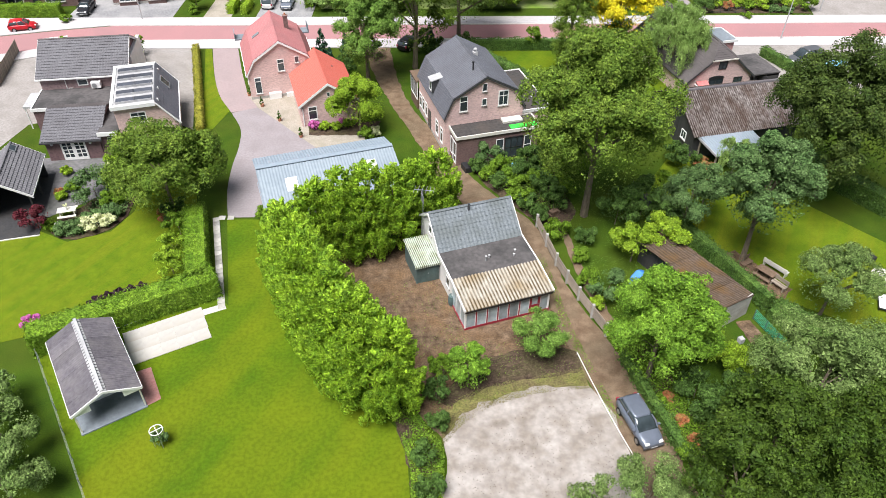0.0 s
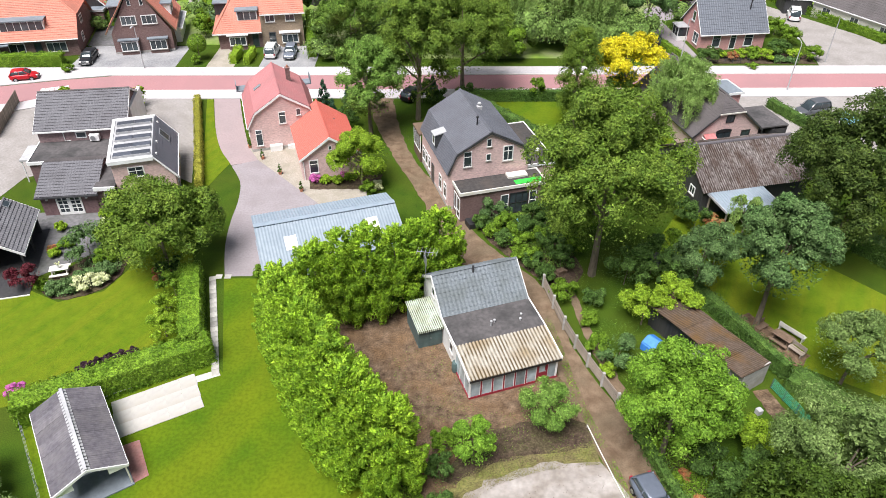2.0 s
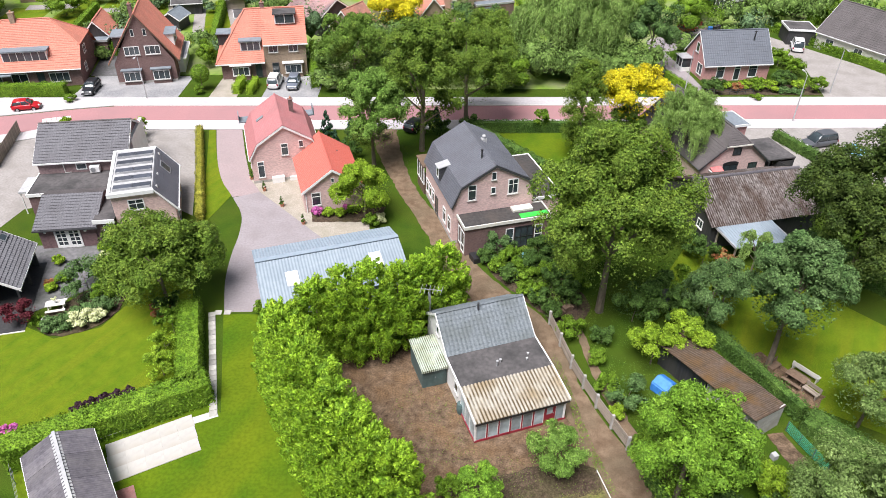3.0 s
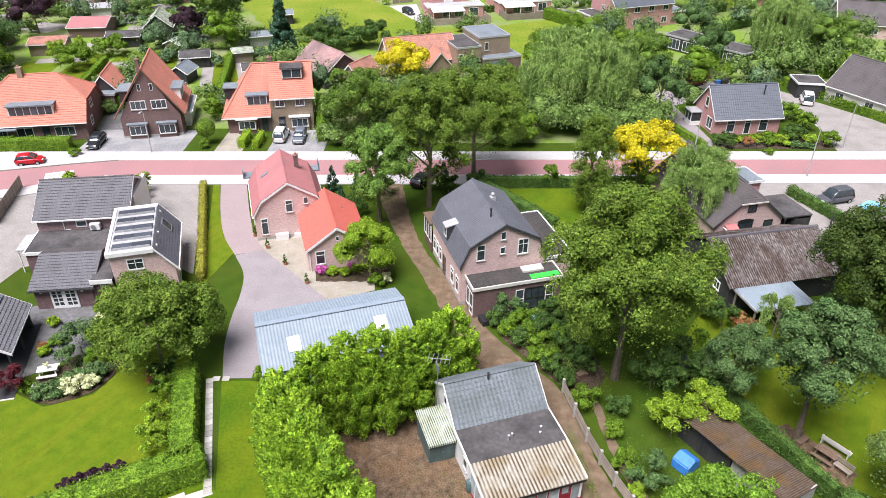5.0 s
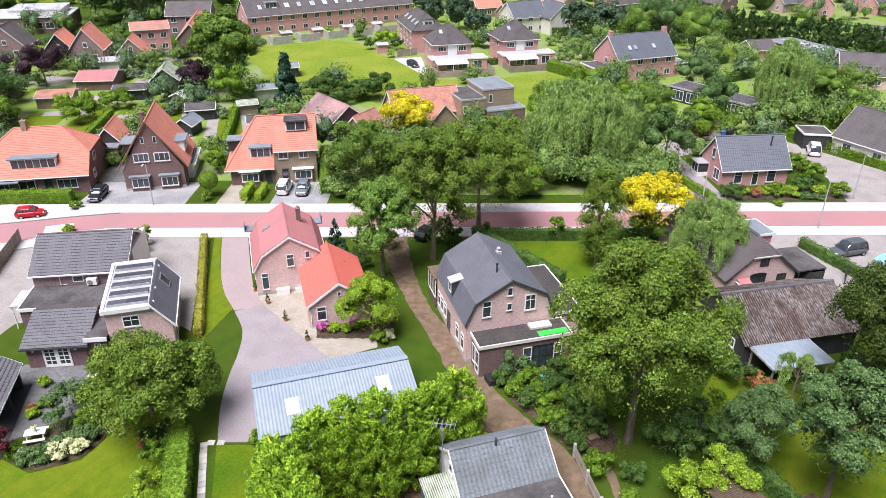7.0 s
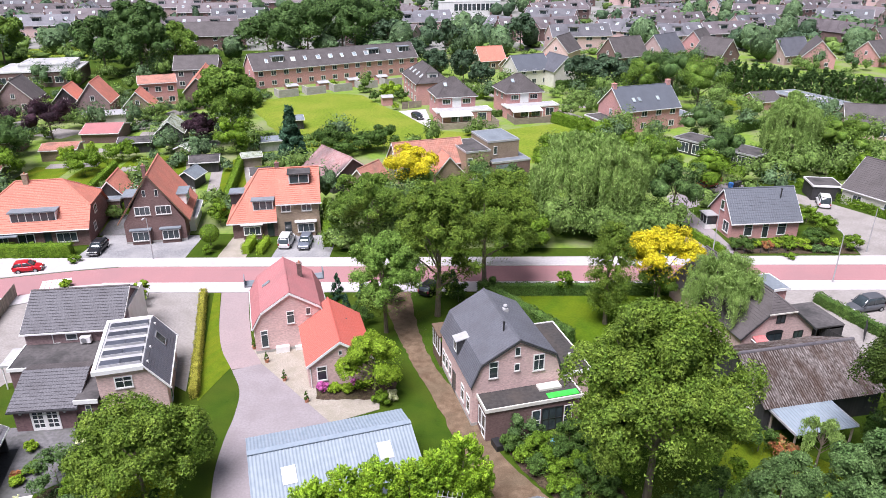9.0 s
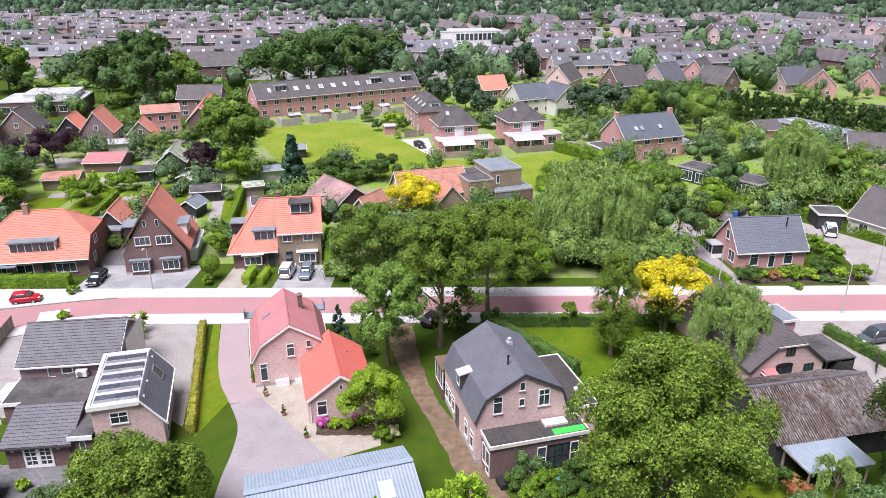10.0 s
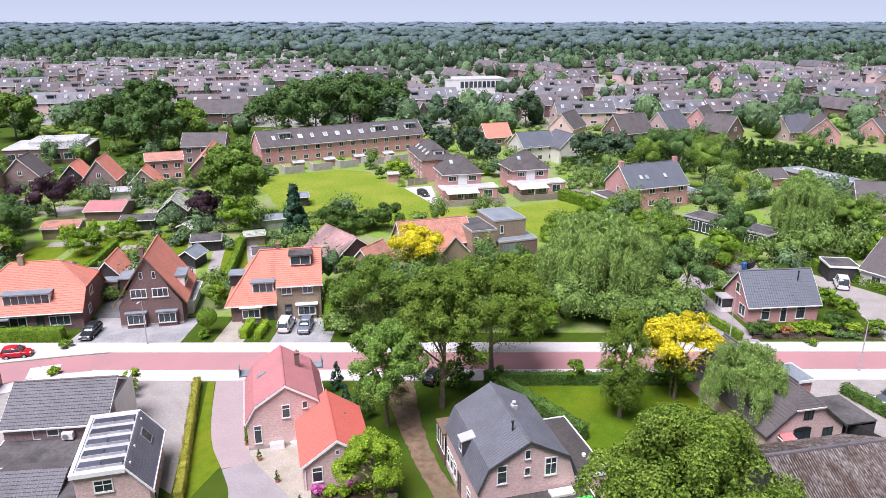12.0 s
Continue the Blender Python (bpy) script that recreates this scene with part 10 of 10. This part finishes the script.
def terrace_row(units, wall, tile, label):
    """A row of terraced houses, its ridge along x, built once and then copied about the town."""
    L, D, ze, zr = units * 6.0, 9.0, 5.3, 9.2
    h = thing("terrace_house_row", label, "houses", at(0, 0), "terraces of the town")
    bm = bmesh.new()
    extrude(bm, [(0, 0), (0, ze), (D / 2, zr - 0.15), (D, ze), (D, 0)], "x", 0, L)
    part("wall", bm, M[wall], h)
    for o, u, v in (((-0.2, -0.4, ze - 0.3), (1, 0, 0), (0, D / 2 + 0.4, zr - ze + 0.3)), ((L + 0.2, D + 0.4, ze - 0.3), (-1, 0, 0), (0, -D / 2 - 0.4, zr - ze + 0.3))):
        bm = bmesh.new()
        wave_sheet(bm, o, u, v, L + 0.4, math.hypot(D / 2 + 0.4, zr - ze + 0.3), 6.0, 0.0, 12, 0.05, sub=1)
        part("roof_slope", bm, M[tile], h)
    for xx in (-0.25, L + 0.2):
        bm = bmesh.new()
        extrude(bm, [(-0.4, ze - 0.5), (D / 2, zr - 0.2), (D + 0.4, ze - 0.5), (D + 0.4, ze - 0.2), (D / 2, zr + 0.08), (-0.4, ze - 0.2)], "x", xx, xx + 0.06)
        part("verge_board", bm, M["white"], h)
    part("gutter", boxes((-0.2, L + 0.2, -0.55, -0.4, ze - 0.42, ze - 0.26)), M["white"], h)
    bm = bmesh.new()
    window_row(bm, [(k * 6 + 1.6, 0, 0.9 + 2.6 * fl, 0) for k in range(units) for fl in range(2)] + [(0, D / 2 + 1.3, 3.4, -90), (L, D / 2 - 1.3, 3.4, 90)])
    part("window_band", bm, [M["white"], M["glass"]], h)["kind"] = "stuff"
    for k in range(units):
        if k % 3 == 1:
            d = part("dormer", boxes((k * 6 + 1.2, k * 6 + 4.6, 1.5, 4.0, 6.4, 8.1)), M["white"], h)
            part("pane", boxes((k * 6 + 1.4, k * 6 + 4.4, 1.46, 1.5, 6.75, 7.9)), M["glass"], d)
            part("dormer_roof", boxes((k * 6 + 1.0, k * 6 + 4.8, 1.2, 4.2, 8.1, 8.25)), M["felt"], d)
        else:
            roof_window(h, (k * 6 + 2.2, 2.0, 7.05), (1, 0, 0), (0, 4.9, 4.2), 1.1, 1.5, frame_mat="white", glass="glass_pale")
        if k % 2 == 0:
            part("chimney", boxes((k * 6 - 0.3, k * 6 + 0.3, D / 2 - 0.3, D / 2 + 0.3, zr - 0.4, zr + 0.9)), M["brick_brown"], h)
    return h


ROWS_OF = [terrace_row(u, w_, t_, l_) for u, w_, t_, l_ in ((5, "brick_town", "tile_town", "brick terrace with dark brown roof and white dormers"), (4, "brick_pink", "tile_town_grey", "brick terrace with dark grey roof and roof windows"),
                                                            (6, "brick_brown", "tile_town", "long brown-brick terrace with a dark tiled roof"), (2, "brick_town", "tile_town_grey", "semi-detached brick houses with a dark roof"))]
taken = []


def put_row(kind, x, y, yaw, first=[True, True, True, True]):
    """Place one of the terraces; the first of a kind is moved, later ones are copies."""
    m = at(x, y, yaw)
    taken.append((x, y))
    if first[kind]:
        ROWS_OF[kind].matrix_basis = m
        first[kind] = False
    else:
        copy_thing(ROWS_OF[kind], m)


# left quarter, then the right-hand quarters, street by street
for row in range(11):
    for col in range(7):
        y = 330 + row * 29 + 5 * math.sin(col * 2.1 + row)
        x = -0.68 * y + col * 48 + 9 * math.sin(row * 1.7) + 10 * float(rng.uniform(-1, 1))
        if x > -95 + row * 7 or (row + col * 3) % 8 == 7:
            continue
        put_row((row + col) % 3, x, y, float(rng.choice([8, 12, 16, 100])) if row > 0 else 10)
for row in range(10):
    for col in range(10):
        y = 314 + row * 28 + 8 * math.sin(col * 1.3 + row * 0.7)
        x = -25 + col * 47 + row * 9 + 12 * float(rng.uniform(-1, 1))
        if x > 0.8 * y or (row * 2 + col * 3) % 9 == 5 or (x < 20 and row > 2):
            continue
        put_row(3 if col > 5 and row < 3 else (row + 2 * col) % 3, x, y, float(rng.choice([-28, 18, 24, 30, 115])))
for x, y, yaw in ((-15, 352, 20), (20, 338, -48), (44, 300, 10), (70, 322, -45), (86, 300, 25)):
    put_row(1, x, y, yaw)
g = thing("sports_hall", "long white hall with a curved glazed front", "hall", at(2, 420, 12))
flat_block(g, 0, 34, 0, 18, 8.0, "white", "felt_pale", "white", name="wall")
for k in range(10):
    window(g, "S", 0, 8 + k * 2.5, 3.2, 2.2, 3.6, 1)


# ---- trees of the town and the woods on the horizon ----
def far_trees(name, label, spots, leaves, material, leaf, grid=3, core=0.92):
    """Many far crowns joined as one: each a lumpy mass of foliage under loose leaves."""
    C, N, shells = [], [], []
    near = leaves >= 70 and leaf < 0.4
    if near:
        leaves, leaf = int(leaves * 2.3), leaf * 0.68
    for x, y, h, r in spots:
        if near:
            # three leaf masses lean together inside one crown
            turn = float(rng.uniform(0, 6.28))
            for k in range(3):
                a, s = turn + k * 2.1, float(rng.uniform(0.27, 0.37))
                shells.append((x + 0.36 * r * math.cos(a), y + 0.36 * r * math.sin(a), h * (0.38 + 0.09 * k), r * s, h * 0.19, grid))
        for k in range(0 if near else 2 if r > 4.5 and leaves > 10 else 1):
            ox, oy, s = (0, 0, 1) if k == 0 else (float(rng.uniform(-0.5, 0.5)) * r, float(rng.uniform(-0.5, 0.5)) * r, float(rng.uniform(0.55, 0.8)))
            shells.append((x + ox, y + oy, h * 0.48 * s, r * core * s, h * 0.565 * core * s, grid))
        d = ball_dirs(leaves)
        d[:, 2] = np.abs(d[:, 2]) * 0.95 - 0.2
        bump_ = 1 + 0.26 * np.sin(d[:, 0] * 5 + x) * np.cos(d[:, 1] * 5 + y + d[:, 2] * 4)
        C.append(d * (bump_ * rng.uniform(0.6 if near else 0.78, 1.1, leaves))[:, None] * np.array([r, r, h * 0.54]) + np.array([x, y, h * 0.49]))
        N.append(d + ball_dirs(leaves) * 0.5 + np.array([0, 0, 0.3]))
    C, N = np.concatenate(C), np.concatenate(N)
    C[:, 2] = np.maximum(C[:, 2], 0.3)
    single(name, leaf_mesh(name, C, N, leaf, 0.75, material, 0.0, shells), None, label, "woods", kind="stuff")


def spots_in(count, y0, y1, spread, hs, rs, keep=lambda x, y: True):
    out = []
    while len(out) < count:
        y = y0 + (y1 - y0) * float(rng.uniform(0, 1)) ** 1.25
        x = float(rng.uniform(-spread, spread)) * y
        if keep(x, y):
            out.append((x, y, float(rng.uniform(*hs)), float(rng.uniform(*rs))))
    return out


def free(x, y):
    return all(abs(x - (tx + 13)) > 16 or abs(y - (ty + 6)) > 8 for tx, ty in taken)


far_trees("town_trees", "green trees between the terraces of the town", spots_in(320, 300, 640, 0.85, (6, 12), (3, 5.5), free), 60, LEAF["far"], 0.62, 2, 0.7)
far_trees("town_trees", "dark trees between the terraces of the town", spots_in(160, 270, 640, 0.85, (8, 15), (4, 7), free), 70, LEAF["far_dark"], 0.7, 2, 0.7)
BLOCKS = [(-64, 110, -47, 124), (-46, 112, -34, 126), (-31, 114, -16, 128), (-25, 134, -9, 152), (-11, 138, 20, 158), (39, 112, 56, 124), (60, 112, 80, 136), (45, 146, 60, 168), (34, 172, 60, 192), (-6, 182, 30, 206),
          (-46, 169, 2, 218), (-77, 136, -51, 152), (-49, 130, -30, 148), (14, 158, 35, 185), (-56, 222, -2, 260), (-84, 148, -58, 172), (33, 109, 42, 140), (76, 190, 112, 222)]


def clear_of(x, y):
    if any((x - fx) ** 2 + (y - fy) ** 2 < (fr * 0.85 + 1) ** 2 for fx, fy, fr in FOOT):
        return False
    return free(x, y) and not any(a < x < c and b_ < y < d for a, b_, c, d in BLOCKS)


far_trees("garden_trees", "small garden trees behind the houses", spots_in(170, 124, 300, 0.8, (3.5, 7.5), (2.0, 3.6), clear_of), 170, LEAF["far_hedge"], 0.29, 2, 0.6)
far_trees("garden_shrubs", "shrubs and hedges of the back gardens", spots_in(340, 120, 320, 0.8, (1.2, 3.4), (1.0, 2.6), clear_of), 80, LEAF["far_hedge"], 0.27, 2, 0.6)
far_trees("garden_trees", "dark garden trees behind the houses", spots_in(90, 122, 320, 0.8, (5, 9), (2.4, 4.2), clear_of), 180, LEAF["far_dark"], 0.31, 2, 0.6)
far_trees("thicket", "dense trees and shrubs beyond the street", [s_ for s_ in spots_in(900, 112, 168, 0.34, (3.5, 8.0), (2.2, 4.2), lambda x, y: -16 < x < 38 and not (0 < x < 21 and y > 126) and clear_of(x, y))][:80], 300, LEAF["far_hedge"], 0.26, 2, 0.6)
left_gardens = lambda x, y: -115 < x < -26 and clear_of(x, y)
far_trees("garden_shrubs", "dense mixed shrubs of the back gardens", spots_in(130, 122, 216, 0.62, (1.2, 4.2), (1.0, 2.4), left_gardens), 90, LEAF["far_dark"], 0.26, 2, 0.6)
far_trees("garden_shrubs", "bright garden shrubs behind the houses", spots_in(90, 122, 216, 0.62, (1.0, 3.2), (0.9, 2.0), left_gardens), 90, LEAF["far_hedge"], 0.26, 2, 0.6)
far_trees("garden_trees", "purple-leaved trees in the gardens", spots_in(4, 165, 205, 0.6, (5, 7), (2.3, 3.2), lambda x, y: x < -84 and left_gardens(x, y)), 200, LEAF["purple"], 0.28, 2, 0.6)
right_gardens = lambda x, y: 30 < x < 110 and clear_of(x, y)
far_trees("garden_trees", "lush green trees between the villas", spots_in(38, 140, 235, 0.62, (4, 10), (2.4, 4.6), right_gardens), 190, LEAF["far_hedge"], 0.31, 2, 0.6)
far_trees("town_gardens", "hedges and shrubs between the town's terraces", spots_in(700, 280, 680, 0.85, (1.5, 4.5), (1.5, 4.5), free), 24, LEAF["far_hedge"], 0.6, 2, 0.7)
far_trees("woodland", "belt of mixed woods behind the town", spots_in(1150, 590, 1050, 0.85, (7, 16), (3.5, 8), lambda x, y: free(x, y) and noise.noise((x * 0.008, y * 0.012, 3.0)) > -0.35), 34, LEAF["far"], 0.95, 2, 0.66)
# nearer belt, less strongly tinted for haze than the one behind
far_trees("woodland", "woods below the horizon with a painted haze tint", spots_in(1700, 900, 2300, 0.8, (9, 15), (7, 14), lambda x, y: noise.noise((x * 0.004, y * 0.006, 1.0)) > -0.4), 8, LEAF["distant"], 1.6, 2, 0.86)
# farthest belt, its haze put into the leaf colour
far_trees("woodland", "woods along the horizon, paled to stand in for haze", spots_in(1100, 2000, 4500, 0.75, (10, 15), (16, 32), lambda x, y: noise.noise((x * 0.003, y * 0.004, 5.0)) > -0.5), 1, LEAF["horizon"], 2.0, 2, 0.95)
